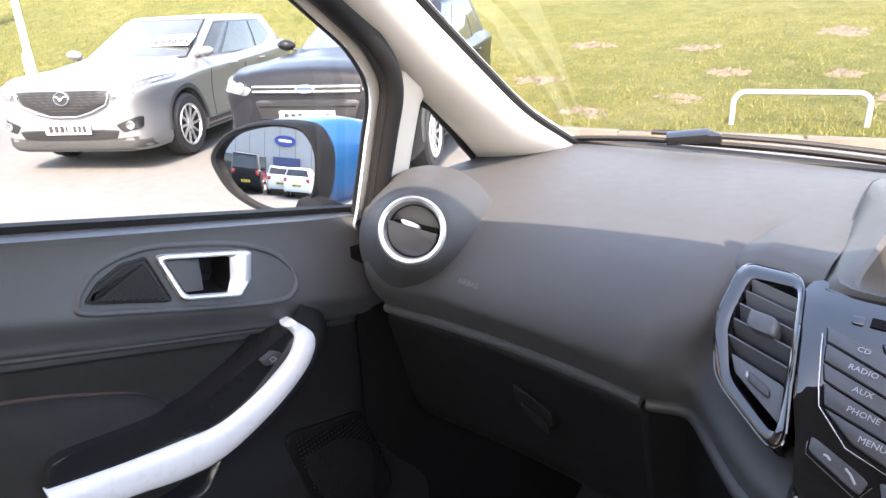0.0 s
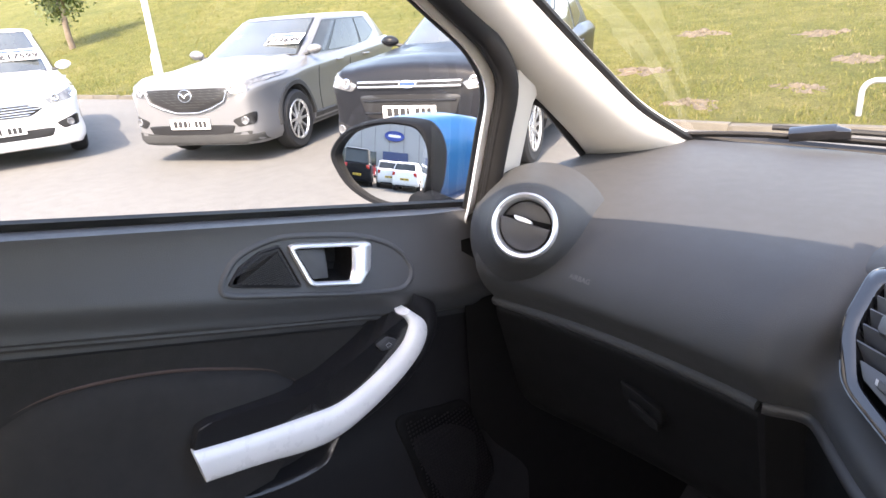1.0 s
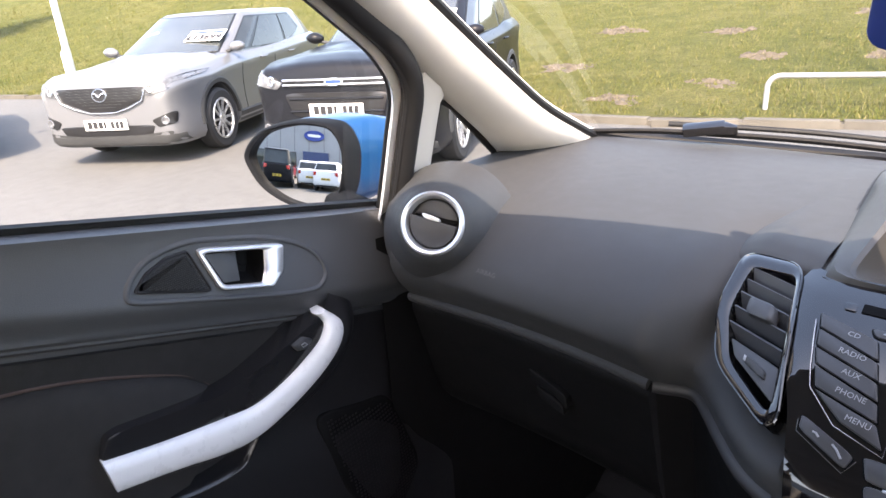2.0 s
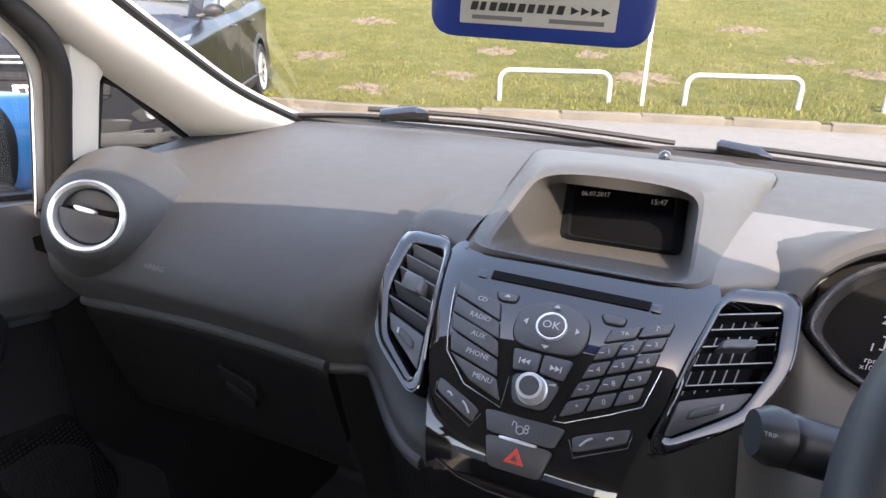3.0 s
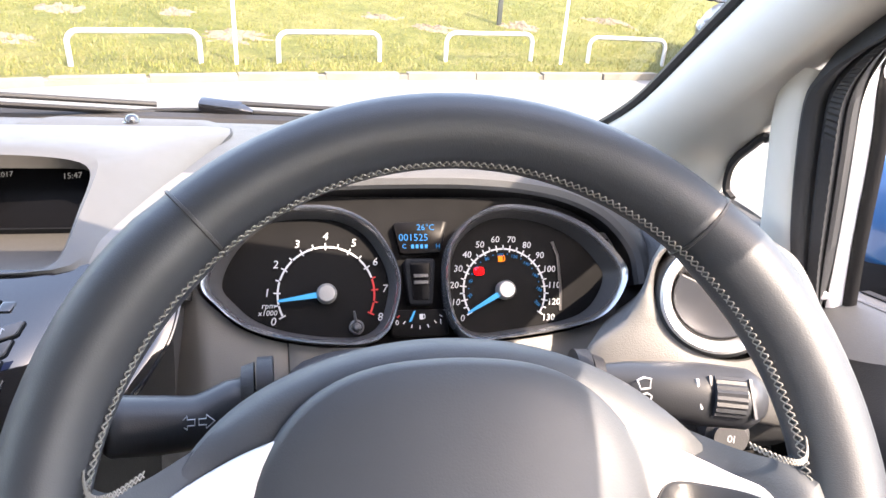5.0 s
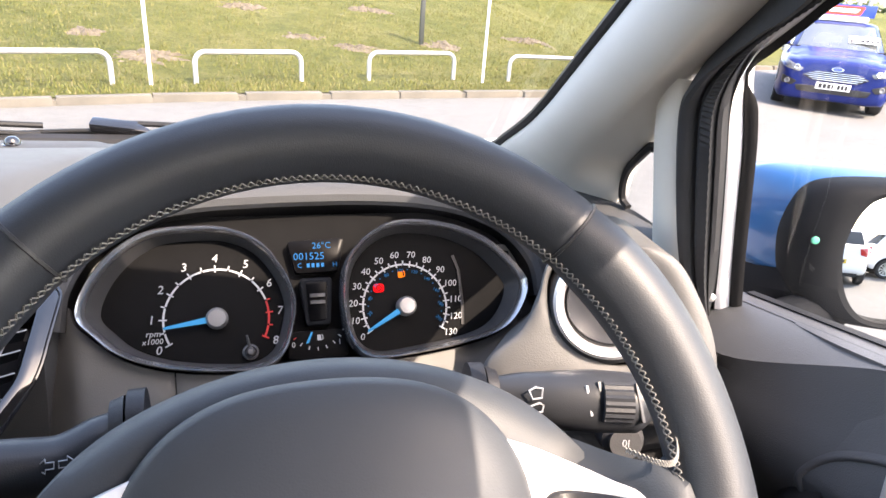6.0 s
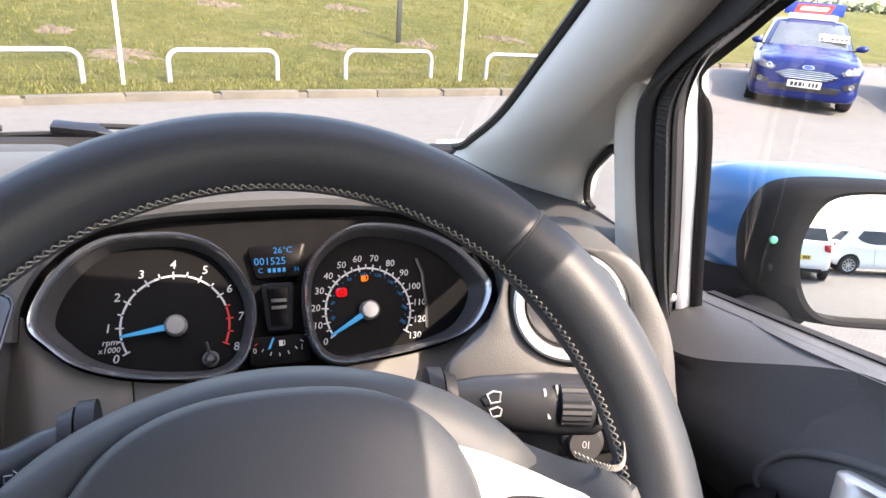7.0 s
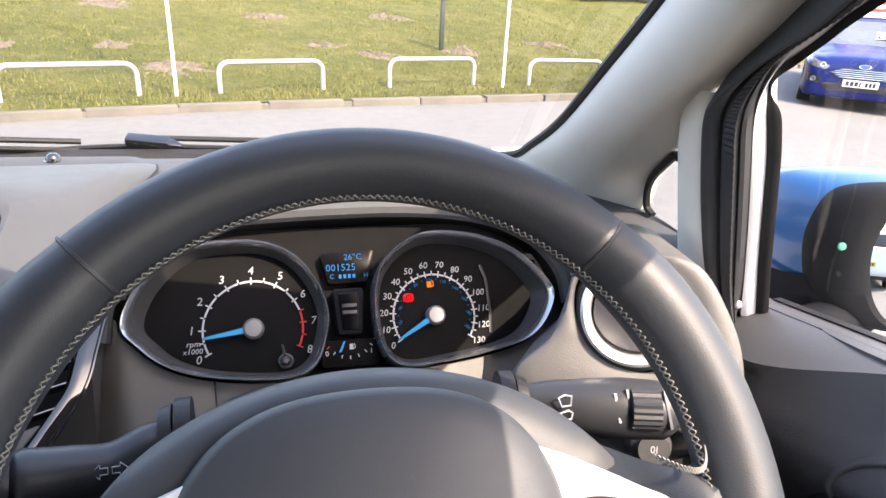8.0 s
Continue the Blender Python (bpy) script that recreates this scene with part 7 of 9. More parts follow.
def build_glass_and_roof():
    bm = bmesh.new()
    rows = []
    for k in range(9):
        v = k / 8
        row = []
        for i in range(13):
            u = i / 12 * 2 - 1
            xb, xt = 0.042 + 0.665 * u, 0.042 + 0.545 * u
            yb, yt = 1.145 - 0.165 * u * u, 0.30 - 0.06 * u * u
            zb, zt = 1.215 + 0.035 * u * u, 1.665 - 0.03 * u * u
            row.append((xb * (1 - v) + xt * v, yb * (1 - v) + yt * v, zb * (1 - v) + zt * v + 0.05 * math.sin(math.pi * v)))
        rows.append(row)
    sheet(bm, rows)
    w = solid("windscreen", bm, M_GLASS, "clear curved windscreen", "windscreen", "structure")
    w.visible_shadow = False
    bm = bmesh.new()
    tube(bm, [(0.042 + 0.645 * u, 1.118 - 0.160 * u * u, 1.224 + 0.030 * u * u) for u in [i / 16 - 1 for i in range(33)]], 0.016, 8)
    solid("windscreen_seal", bm, M_RUBBER, "black seal at the foot of the windscreen", "seal", "structure")
    # headliner, roof skin, rear wall, floor, bulkhead
    bm = bmesh.new()
    rows = [[(0.035 + 0.53 * u, y + (0.07 * u if y > 0.1 else 0) - 0.06 * u * u * (1 if y > 0 else 0), z - 0.04 * u * u) for u in [i / 6 - 1 for i in range(13)]] for y, z in ((0.330, 1.645), (0.20, 1.675), (-0.1, 1.70), (-0.6, 1.71), (-1.3, 1.68), (-1.75, 1.60))]
    sheet(bm, rows)
    solid("ceiling", bm, M_HEADLINER, "pale cloth headliner of the cabin", "headliner", "structure")
    bm = bmesh.new()
    rows = [[(0.035 + (0.55 if y > 0.1 else 0.64) * u, y + (0.07 * u if y > 0.1 else 0) - 0.06 * u * u * (1 if y > 0 else 0), z - 0.05 * u * u) for u in [i / 6 - 1 for i in range(13)]] for y, z in ((0.335, 1.655), (0.20, 1.695), (-0.1, 1.73), (-0.6, 1.74), (-1.3, 1.71), (-1.85, 1.62))]
    sheet(bm, rows)
    solid("roof", bm, M_BODYWHITE, "white painted car roof", "roof", "structure")
    bm = bmesh.new()
    sheet(bm, [[(-0.76, -1.8, 0.4), (0.85, -1.8, 0.4)], [(-0.76, -1.8, 1.15), (0.85, -1.8, 1.15)], [(-0.70, -1.8, 1.22), (0.78, -1.8, 1.22)]])
    sheet(bm, [[(-0.52, -1.76, 1.56), (0.60, -1.76, 1.56)], [(-0.50, -1.74, 1.63), (0.58, -1.74, 1.63)]])
    solid("wall_rear", bm, M_DARK, "dark rear end of the cabin", "wall", "structure", smooth=0)
    bm = bmesh.new()
    sheet(bm, [[(-0.78, -1.8, 0.40), (0.86, -1.8, 0.40)], [(-0.78, 1.0, 0.40), (0.86, 1.0, 0.40)], [(-0.78, 1.22, 0.62), (0.86, 1.22, 0.62)], [(-0.78, 1.24, 1.20), (0.86, 1.24, 1.20)]])
    solid("floor", bm, grained("floor_carpet", (0.008, 0.008, 0.009), 0.95, grain=0.8, gscale=300), "black carpet floor and bulkhead", "floor", "structure", smooth=0)
    for s in (-1, 1):
        P = side_map(s)
        bm = bmesh.new()
        sheet(bm, [[P(-0.70, y, z) for y in (-1.8, -0.62)] for z in (0.4, 1.24)])
        sheet(bm, [[P(-0.63, y, 1.58) for y in (-1.8, -0.62)], [P(-0.585, y, 1.69) for y in (-1.8, -0.62)]])
        sheet(bm, [[P(-0.69, y, z) for y in (-0.95, -0.80)] for z in (1.4, 1.45)] + [[P(-0.60, y, 1.69) for y in (-0.95, -0.85)]])
        solid("wall_left" if s < 0 else "wall_right", bm, M_HEADLINER, "pale trimmed rear side of the cabin", "wall", "structure", smooth=0)
        bm = bmesh.new()
        sheet(bm, [[P(-0.665, 0.47, z), P(-0.64, 0.7, z), P(-0.60, 1.21, z)] for z in (0.4, 0.9, 1.19)])
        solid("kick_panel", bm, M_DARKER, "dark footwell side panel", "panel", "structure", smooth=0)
        bm = bmesh.new()
        sheet(bm, [[P(-0.74, 0.56, z), P(-0.76, 1.2, z)] for z in (0.3, 0.9)] + [[P(-0.70, 0.56, 1.225), P(-0.62, 1.2, 1.18)]])
        solid("wing_left" if s < 0 else "wing_right", bm, M_BODYWHITE, "white painted front wing", "car body", "structure", smooth=0)
    bm = bmesh.new()
    sheet(bm, [[(0.042 + w * u, y - 0.10 * u * u, z - 0.05 * u * u) for u in [i / 6 - 1 for i in range(13)]] for y, w, z in ((1.21, 0.70, 1.180), (1.26, 0.72, 1.165), (1.6, 0.72, 1.06), (2.0, 0.66, 0.93), (2.15, 0.6, 0.75))])
    solid("bonnet", bm, M_BODYWHITE, "white painted bonnet ahead of the windscreen", "bonnet", "structure")


def build_wiper(pts, joint, label):
    root = thing("windscreen_wiper", label, "wiper", pts[0], "windscreen wipers")
    path = spline(pts, 8)
    bm = bmesh.new()
    tube(bm, path, 0.0040, 8, flat=1.5)
    part("blade", bm, M_RUBBER, root)
    bm = bmesh.new()
    tube(bm, [p + Vector((0, 0.016, 0.010)) for p in path[len(path) // 2 - 3:]], 0.0045, 8)
    part("arm", bm, M_RUBBER, root)
    bm = bmesh.new()
    d = (Vector(pts[-1]) - Vector(pts[0])).normalized()
    jm = frame_of(Vector(joint) + Vector((0.02, 0, 0.005)), (0, -0.4, 0.9), d.cross(Vector((0, 0, 1))) * -1)
    block(bm, (0.066, 0.020, 0.017), jm, 0.004)
    slab(bm, [(0.030, 0.009), (0.050, 0.003), (0.050, -0.003), (0.030, -0.009)], lambda a, b, h: jm @ Vector((a, b, h - 0.30 * max(0.0, a - 0.030))), -0.008, 0.006, 0.001)
    part("joint", bm, M_PIANO, root, "glossy black wiper joint")


def build_tag():
    root = thing("key_tag", "blue plastic key tag with a printed grey label", "key tag", (0.0, 0.40, 1.5))
    o, n = Vector((-0.004, 0.395, 1.513)), Vector((0.05, -1.0, 0.06))
    m = frame_of(o, n, (0, 0, 1)) @ Matrix.Rotation(radians(-1.5), 4, "Z")
    pl = lambda a, b, h: m @ Vector((a, b, h))
    bm = bmesh.new()
    slab(bm, rounded([(-0.066, 0.062), (0.066, 0.062), (0.066, -0.051), (-0.066, -0.051)], 0.13, 6), pl, -0.0025, 0.0015, 0.001)
    part("card", bm, M_TAGBLUE, root, "blue plastic card")
    bm = bmesh.new()
    slab(bm, rounded([(-0.0465, 0.055), (0.0465, 0.055), (0.0465, -0.0430), (-0.0465, -0.0430)], 0.01, 2), pl, 0.001, 0.0021, 0.0002)
    label = part("label", bm, M_TAGPAPER, root, "grey printed paper label")
    lettering("number", "115", 0.052, m @ Matrix.Translation((0.0, -0.0060, 0.0024)), M_INK, label, "bold black number", fat=0.0011)
    for k, w in enumerate((0.0052, 0.0044, 0.0052, 0.0060, 0.0050, 0.0052, 0.0050, 0.0050, 0.0044, 0.0050)):
        bm = bmesh.new()
        a = -0.0400 + k * 0.0058
        slab(bm, [(a + 0.0011, -0.0306), (a + w, -0.0306), (a + w - 0.0011, -0.0354), (a, -0.0354)], pl, 0.002, 0.0026, 0.0001)
        part("mark", bm, M_INK, label, smooth=0)
    for k in range(4):
        bm = bmesh.new()
        a = 0.0205 + k * 0.0058
        slab(bm, [(a, -0.0308), (a + 0.0048, -0.0330), (a, -0.0352)], pl, 0.002, 0.0026, 0.0001)
        part("arrow_mark", bm, M_INK, label, smooth=0)
    for a0, a1 in ((-0.0385, -0.0075), (0.0085, 0.0400)):
        bm = bmesh.new()
        slab(bm, [(a0, -0.0380), (a1, -0.0380), (a1, -0.0404), (a0, -0.0404)], pl, 0.002, 0.0026, 0.0001)
        part("small_print", bm, grained("grey_ink", (0.16, 0.16, 0.17), 0.6), label, smooth=0)
    bm = bmesh.new()
    tube(bm, [pl(0, 0.058, 0), pl(0.002, 0.09, 0.0), (0.0, 0.36, 1.665)], 0.0012, 6)
    part("cord", bm, M_DARK, root)


for _s in (-1, 1):
    build_door(_s)
    build_mirror(_s)
build_pillar()
build_driver_pillar()
build_glass_and_roof()
build_wiper([(-0.61, 0.935, 1.268), (-0.53, 0.958, 1.272), (-0.444, 0.983, 1.272), (-0.25, 1.05, 1.262), (0.02, 1.128, 1.236)], (-0.440, 0.981, 1.276), "black windscreen wiper parked on the glass")
build_wiper([(-0.02, 1.142, 1.233), (0.05, 1.140, 1.238), (0.12, 1.135, 1.240), (0.30, 1.115, 1.240), (0.52, 1.06, 1.250)], (0.100, 1.128, 1.244), "black windscreen wiper parked at the glass edge")
build_tag()


# ---- parked cars ----
def paint(name, c, metal=0.35, coat=0.6):
    return grained(name, c, 0.32, metal=metal, coat=coat, vary=0.03, vscale=1.0, spec=0.5 if coat > 0.3 else 0.12)


M_CARGLASS = grained("tinted_car_glass", (0.040, 0.045, 0.046), 0.05, spec=0.45, vary=0.3, vscale=1.5)
M_SHIELD = grained("reflecting_windscreen", (0.06, 0.068, 0.07), 0.06, coat=0.5, spec=0.8, vary=0.35, vscale=1.2)
M_LENS = grained("headlamp_lens", (0.13, 0.135, 0.145), 0.12, metal=0.2, coat=0.25, vary=0.5, vscale=18)
M_REDLENS = grained("red_lamp_lens", (0.45, 0.02, 0.02), 0.12, coat=1.0)
M_PLATEW = grained("white_plate", (0.80, 0.80, 0.78), 0.35, vary=0.02)
M_PLATEY = grained("yellow_plate", (0.72, 0.48, 0.05), 0.35, vary=0.02)
M_GRILLE = grained("black_grille", (0.012, 0.012, 0.013), 0.35, vary=0.2)
M_CLAD = grained("grey_cladding", (0.035, 0.036, 0.037), 0.6, grain=0.4, gscale=120)
M_ALLOY = grained("alloy_wheel", (0.62, 0.63, 0.64), 0.28, metal=0.8, vary=0.06)


def local_part(name, bm, mat, parent, label="", smooth=38):
    ob = finish(name, bm, mat, smooth)
    ob.parent = parent
    return tagged(ob, label)


def make_car(label, colour, W=1.82, H=1.48, WB=2.65, FO=0.86, RO=0.74, nose=0.86, bonnet=0.98, belt=1.0, R=0.33, clad=False, grille="bars", sign="", roofbox=False, price="", spokes=10, van=False, name="parked_car", group="cars parked outside"):
    """A car that stands at the origin, its front axle over it, and looks along +x."""
    from mathutils.bvhtree import BVHTree
    root = thing(name, label, "car", group=group)
    hw = W / 2
    rear = -(WB + RO)
    st = [(FO, 0.66, 0.34, nose - 0.30, nose - 0.26), (FO - 0.02, 0.80, 0.25, nose - 0.15, nose - 0.10), (FO - 0.07, 0.885, 0.215, nose - 0.07, nose - 0.02), (FO - 0.20, 0.95, 0.20, nose - 0.035, nose + 0.02), (FO - 0.42, 0.985, 0.20, nose - 0.015, nose + 0.055), (0.1, 1.0, 0.20, nose + 0.0, bonnet - 0.03),
          (-0.25, 1.0, 0.20, belt - 0.06, bonnet + 0.01), (-0.55, 0.995, 0.20, belt - 0.04, belt + 0.02), (-1.3, 0.99, 0.20, belt - 0.01, belt + 0.02), (-2.2, 0.995, 0.20, belt + 0.03, belt + 0.05), (-WB, 1.0, 0.21, belt + 0.06, belt + 0.07),
          (rear + 0.25, 0.97, 0.26, belt + 0.07, belt + 0.08), (rear + 0.08, 0.92, 0.30, belt + 0.05, belt + 0.06), (rear, 0.84, 0.40, belt - 0.02, belt + 0.0)]
    cols = [[p.x for p in spline([(v, 0, 0) for v in c], 4)] for c in zip(*st)]
    rings = []
    for x, w, zl, zb, zt in zip(*cols):
        w *= hw
        sh = zb - 0.10                                   # shoulder crease, with the flank hollowed under it
        dome = 0.35 if x > -0.3 else 0.75
        half = [(0, zl), (0.75 * w, zl), (0.93 * w, zl + 0.02), (0.985 * w, zl + 0.09), (0.995 * w, zl + 0.18), (0.975 * w, zl + (sh - zl) * 0.48), (0.972 * w, zl + (sh - zl) * 0.68), (0.985 * w, zl + (sh - zl) * 0.88), (0.998 * w, sh - 0.012), (0.985 * w, sh + 0.014), (0.945 * w, sh + 0.055), (0.905 * w, zb - 0.012), (0.86 * w, zb + (zt - zb) * 0.30), (0.72 * w, zb + (zt - zb) * dome), (0.66 * w, zb + (zt - zb) * (dome + 0.28)), (0.42 * w, zt), (0, zt + 0.012)]
        rings.append([(x, y, z) for y, z in half] + [(x, -y, z) for y, z in half[-2:0:-1]])
    bm = bmesh.new()
    sheet(bm, rings, close_u=True, caps=True)
    bmesh.ops.recalc_face_normals(bm, faces=bm.faces)
    tree = BVHTree.FromBMesh(bm)
    body = local_part("body", bm, colour, root)
    # wheel arches cut out of the body
    cutters = []
    for x in (0, -WB):
        cb = bmesh.new()
        bmesh.ops.create_cone(cb, cap_ends=True, segments=40, radius1=R + 0.055, radius2=R + 0.055, depth=W + 0.4, matrix=Matrix.Translation((x, 0, R + 0.01)) @ Matrix.Rotation(math.pi / 2, 4, "X"))
        c = finish("tmp_cut", cb, colour)
        md = body.modifiers.new("arch", "BOOLEAN")
        md.operation, md.object, md.solver = "DIFFERENCE", c, "EXACT"
        cutters.append(c)
    bpy.context.view_layer.update()
    cut = bpy.data.meshes.new_from_object(body.evaluated_get(bpy.context.evaluated_depsgraph_get()))
    body.modifiers.clear()
    body.data = cut
    cut.materials.clear()
    cut.materials.append(colour)
    cut.polygons.foreach_set("material_index", [0] * len(cut.polygons))
    cut.set_sharp_from_angle(angle=radians(38))
    for c in cutters:
        bpy.data.objects.remove(c)
    bm = bmesh.new()
    block(bm, (WB + 1.0, W * 0.70, 0.45), Matrix.Translation((-WB / 2, 0, 0.46)))
    local_part("underside", bm, M_RUBBER, root, smooth=0)

    def front(y, z, h=0.0):
        hit, nr, _, _ = tree.ray_cast(Vector((3, y, z)), Vector((-1, 0, 0)))
        if hit is None:
            hit, nr = Vector((FO, y, z)), Vector((1, 0, 0))
        return hit + Vector((max(0.35, nr.x), nr.y, nr.z)).normalized() * h

    def back(y, z, h=0.0):
        hit, nr, _, _ = tree.ray_cast(Vector((-9, y, z)), Vector((1, 0, 0)))
        if hit is None:
            hit, nr = Vector((rear, y, z)), Vector((-1, 0, 0))
        return hit + Vector((-1, 0, 0)) * h

    def flank(s):
        def f(x, z, h=0.0):
            hit, nr, _, _ = tree.ray_cast(Vector((x, s * 3, z)), Vector((0, -s, 0)))
            return (hit if hit is not None else Vector((x, s * hw, z))) + Vector((0, s, 0)) * h
        return f

    def patch(pname, outline, on, mat, parent, h0=-0.01, h1=0.012, label="", rad=0.14):
        o = rounded(outline, rad, 3)
        ca, cb = sum(p[0] for p in o) / len(o), sum(p[1] for p in o) / len(o)
        fine = []
        for i in range(len(o)):
            a, b = o[i], o[(i + 1) % len(o)]
            n = max(1, int(math.hypot(b[0] - a[0], b[1] - a[1]) / 0.06))
            fine += [(a[0] + (b[0] - a[0]) * k / n, a[1] + (b[1] - a[1]) * k / n) for k in range(n)]
        bm = bmesh.new()
        rr = [[on(a, b, h0) for a, b in fine]] + [[on(ca + (a - ca) * k, cb + (b - cb) * k, h) for a, b in fine] for k, h in ((1.0, h1 * 0.8), (0.985, h1), (0.7, h1), (0.4, h1), (0.1, h1))]
        sheet(bm, rr, close_u=True, caps=True)
        return local_part(pname, bm, mat, parent, label)
    # cabin
    xa, xb, xc, xd = -0.40, -1.28, rear + 0.50, rear + 0.13
    if van:
        xa, xb, xc, xd = -0.25, -0.8, rear + 0.2, rear + 0.05
    zb0, zr = belt - 0.02, H - 0.05
    wb, wr = hw * 0.90, hw * (0.735 if not van else 0.82)

    def ring(v):
        e = v - 0.06 * math.sin(math.pi * v)
        x0, x1 = xd + (xc - xd) * max(0, v) ** 1.25, xa + (xb - xa) * max(0, v)
        w, z = wb + (wr - wb) * max(0, v) ** 1.15, zb0 + (zr - zb0) * v
        return [(x0, -w * 0.86, z), (x0 + 0.10, -w * 0.97, z), (x0 + 0.35, -w, z), ((x0 + x1) / 2, -w, z), (x1 - 0.45, -w * 0.985, z), (x1 - 0.16, -w * 0.93, z), (x1 - 0.04, -w * 0.80, z), (x1 + 0.03 * (1 - v), -w * 0.4, z), (x1 + 0.05 * (1 - v), 0, z)]

    def full(v):
        r = ring(v)
        return r + [(x, -y, z) for x, y, z in r[-2::-1]]
    bm = bmesh.new()
    rows = [full(v) for v in (-0.08, 0.0, 0.25, 0.5, 0.75, 0.92, 1.0)]
    top = full(1.0)
    cx = (xb + xc) / 2
    for k, dz in ((0.93, 0.028), (0.75, 0.045), (0.45, 0.052), (0.1, 0.055)):
        rows.append([(cx + (x - cx) * k, y * k, z + dz) for x, y, z in top])
    sheet(bm, rows, close_u=True, caps=True)
    local_part("roof", bm, colour, root)
    # windscreen and windows stand a little proud of the cabin
    def pane(pname, pts, label, mat=M_CARGLASS, out=(0, 0, 0)):
        bm = bmesh.new()
        sheet(bm, [[Vector(p) + Vector(out) for p in row] for row in pts])
        return local_part(pname, bm, mat, root, label)
    f = lambda v, i: Vector(full(v)[i])
    V = (0.03, 0.2, 0.4, 0.6, 0.8, 0.96)
    inset = lambda a, b, k: a + (b - a) * k
    ws = pane("windscreen", [[inset(f(v, 6), f(v, 5), 0.25), f(v, 6), f(v, 7), f(v, 8), f(v, 9), f(v, 10), inset(f(v, 10), f(v, 11), 0.25)] for v in V], "reflecting windscreen", M_SHIELD, out=(0.012, 0, 0.008))
    pane("windscreen_border", [[inset(f(v, 6), f(v, 5), 0.38), f(v, 6), f(v, 7), f(v, 8), f(v, 9), f(v, 10), inset(f(v, 10), f(v, 11), 0.38)] for v in (0.0, 0.2, 0.4, 0.6, 0.8, 0.99)], "black windscreen border", M_GRILLE, out=(0.007, 0, 0.004))
    pane("rear_window", [[f(v, 0), f(v, 16)] for v in (0.12, 0.5, 0.88)], "dark rear window", out=(-0.012, 0, 0.006))
    for s, idx in ((-1, (2, 3, 4, 5)), (1, (14, 13, 12, 11))):
        A = lambda v, t: (f(v, idx[0]).lerp(f(v, idx[1]), t * 3) if t < 1 / 3 else f(v, idx[1]).lerp(f(v, idx[2]), t * 3 - 1) if t < 2 / 3 else f(v, idx[2]).lerp(f(v, idx[3]), t * 3 - 2))
        foot = lambda t: 0.05 + 0.50 * max(0.0, 1 - t / 0.30) ** 1.6          # the waistline kicks up towards the tail
        band = lambda t0, t1, v1, grow: [[A(foot(t) + (v1 - foot(t)) * k + grow * (2 * k - 1), t) for t in [t0 + (t1 - t0) * q / 10 for q in range(11)]] for k in (0.0, 0.25, 0.5, 0.75, 1.0)]
        pane("window_surround", band(0.035, 0.965, 0.90, 0.025), "black window surround", M_GRILLE, out=(0, s * 0.006, 0.001))
        for t0, t1 in ((0.055, 0.245), (0.27, 0.585), (0.62, 0.945)):
            pane("side_window", band(t0, t1, 0.88, 0.0), "dark side window", out=(0, s * 0.011, 0.002))
        # door lines, handles, mirror
        fl = flank(s)
        for x0, z0, z1 in ((-0.62, 0.30, belt - 0.08), (-1.62, 0.30, belt - 0.05)):
            bm = bmesh.new()
            tube(bm, [fl(x0 - 0.06 * k / 8, z0 + (z1 - z0) * k / 8, 0.001) for k in range(9)], 0.005, 5)
            local_part("door_gap", bm, M_GRILLE, root)
        for x0 in (-1.42, -2.35):
            bm = bmesh.new()
            tube(bm, [fl(x0 + 0.22 * k / 6, belt - 0.13, 0.004 + 0.03 * math.sin(math.pi * k / 6)) for k in range(7)], 0.012, 8)
            local_part("door_handle", bm, colour, root)
        mb = bmesh.new()
        c = f(0.10, 11 if s > 0 else 5) + Vector((0.05, s * 0.14, 0.02))
        rr = []
        for q in range(9):
            k = math.sin(math.pi * (q + 0.4) / 8.8) ** 0.6
            rr.append([c + Vector((0.03 * k * math.cos(p) - 0.0, s * (-0.09 + 0.2 * q / 8), 0.062 * k * math.sin(p) + 0.012 * q / 8)) + Vector((0.05 * k * max(0, math.cos(p)), 0, 0)) for p in [2 * math.pi * i / 14 for i in range(14)]])
        sheet(mb, rr, close_u=True, caps=True)
        m = local_part("door_mirror", mb, colour, root)
        mb = bmesh.new()
        tube(mb, [c + Vector((0, -s * 0.16, -0.055)), c + Vector((0, -s * 0.05, -0.03))], 0.02, 8)
        local_part("mirror_arm", mb, M_CLAD, m)
    # headlamps, grille, bumper
    gz = nose - 0.20
    for s in (-1, 1):
        lamp = patch("headlamp", [(s * hw * 0.56, gz + 0.040), (s * hw * 0.72, gz + 0.095), (s * hw * 0.94, gz + 0.165), (s * hw * 0.965, gz + 0.125), (s * hw * 0.86, gz + 0.020), (s * hw * 0.62, gz - 0.020)], front, M_LENS, root, label="clear headlamp")
        bm = bmesh.new()
        turned(bm, [(0.045, -0.02), (0.048, 0.008), (0.036, 0.012), (0.02, 0.004), (0, 0.002)], frame_of(front(s * hw * 0.68, gz + 0.05, 0.008), (1, s * 0.3, 0.2), (0, 0, 1)), 20)
        local_part("reflector", bm, M_CHROME, lamp)
        fog = patch("fog_panel", [(s * hw * 0.62, 0.505), (s * hw * 0.90, 0.590), (s * hw * 0.89, 0.455), (s * hw * 0.70, 0.425)], front, M_GRILLE, root, h1=0.008, rad=0.2)
        bm = bmesh.new()
        turned(bm, [(0.045, -0.02), (0.045, 0.006), (0.038, 0.010), (0.025, 0.004), (0, 0.004)], frame_of(front(s * hw * 0.79, 0.495, 0.010), (1, s * 0.25, 0), (0, 0, 1)), 20)
        local_part("fog_lamp", bm, M_LENS, fog)
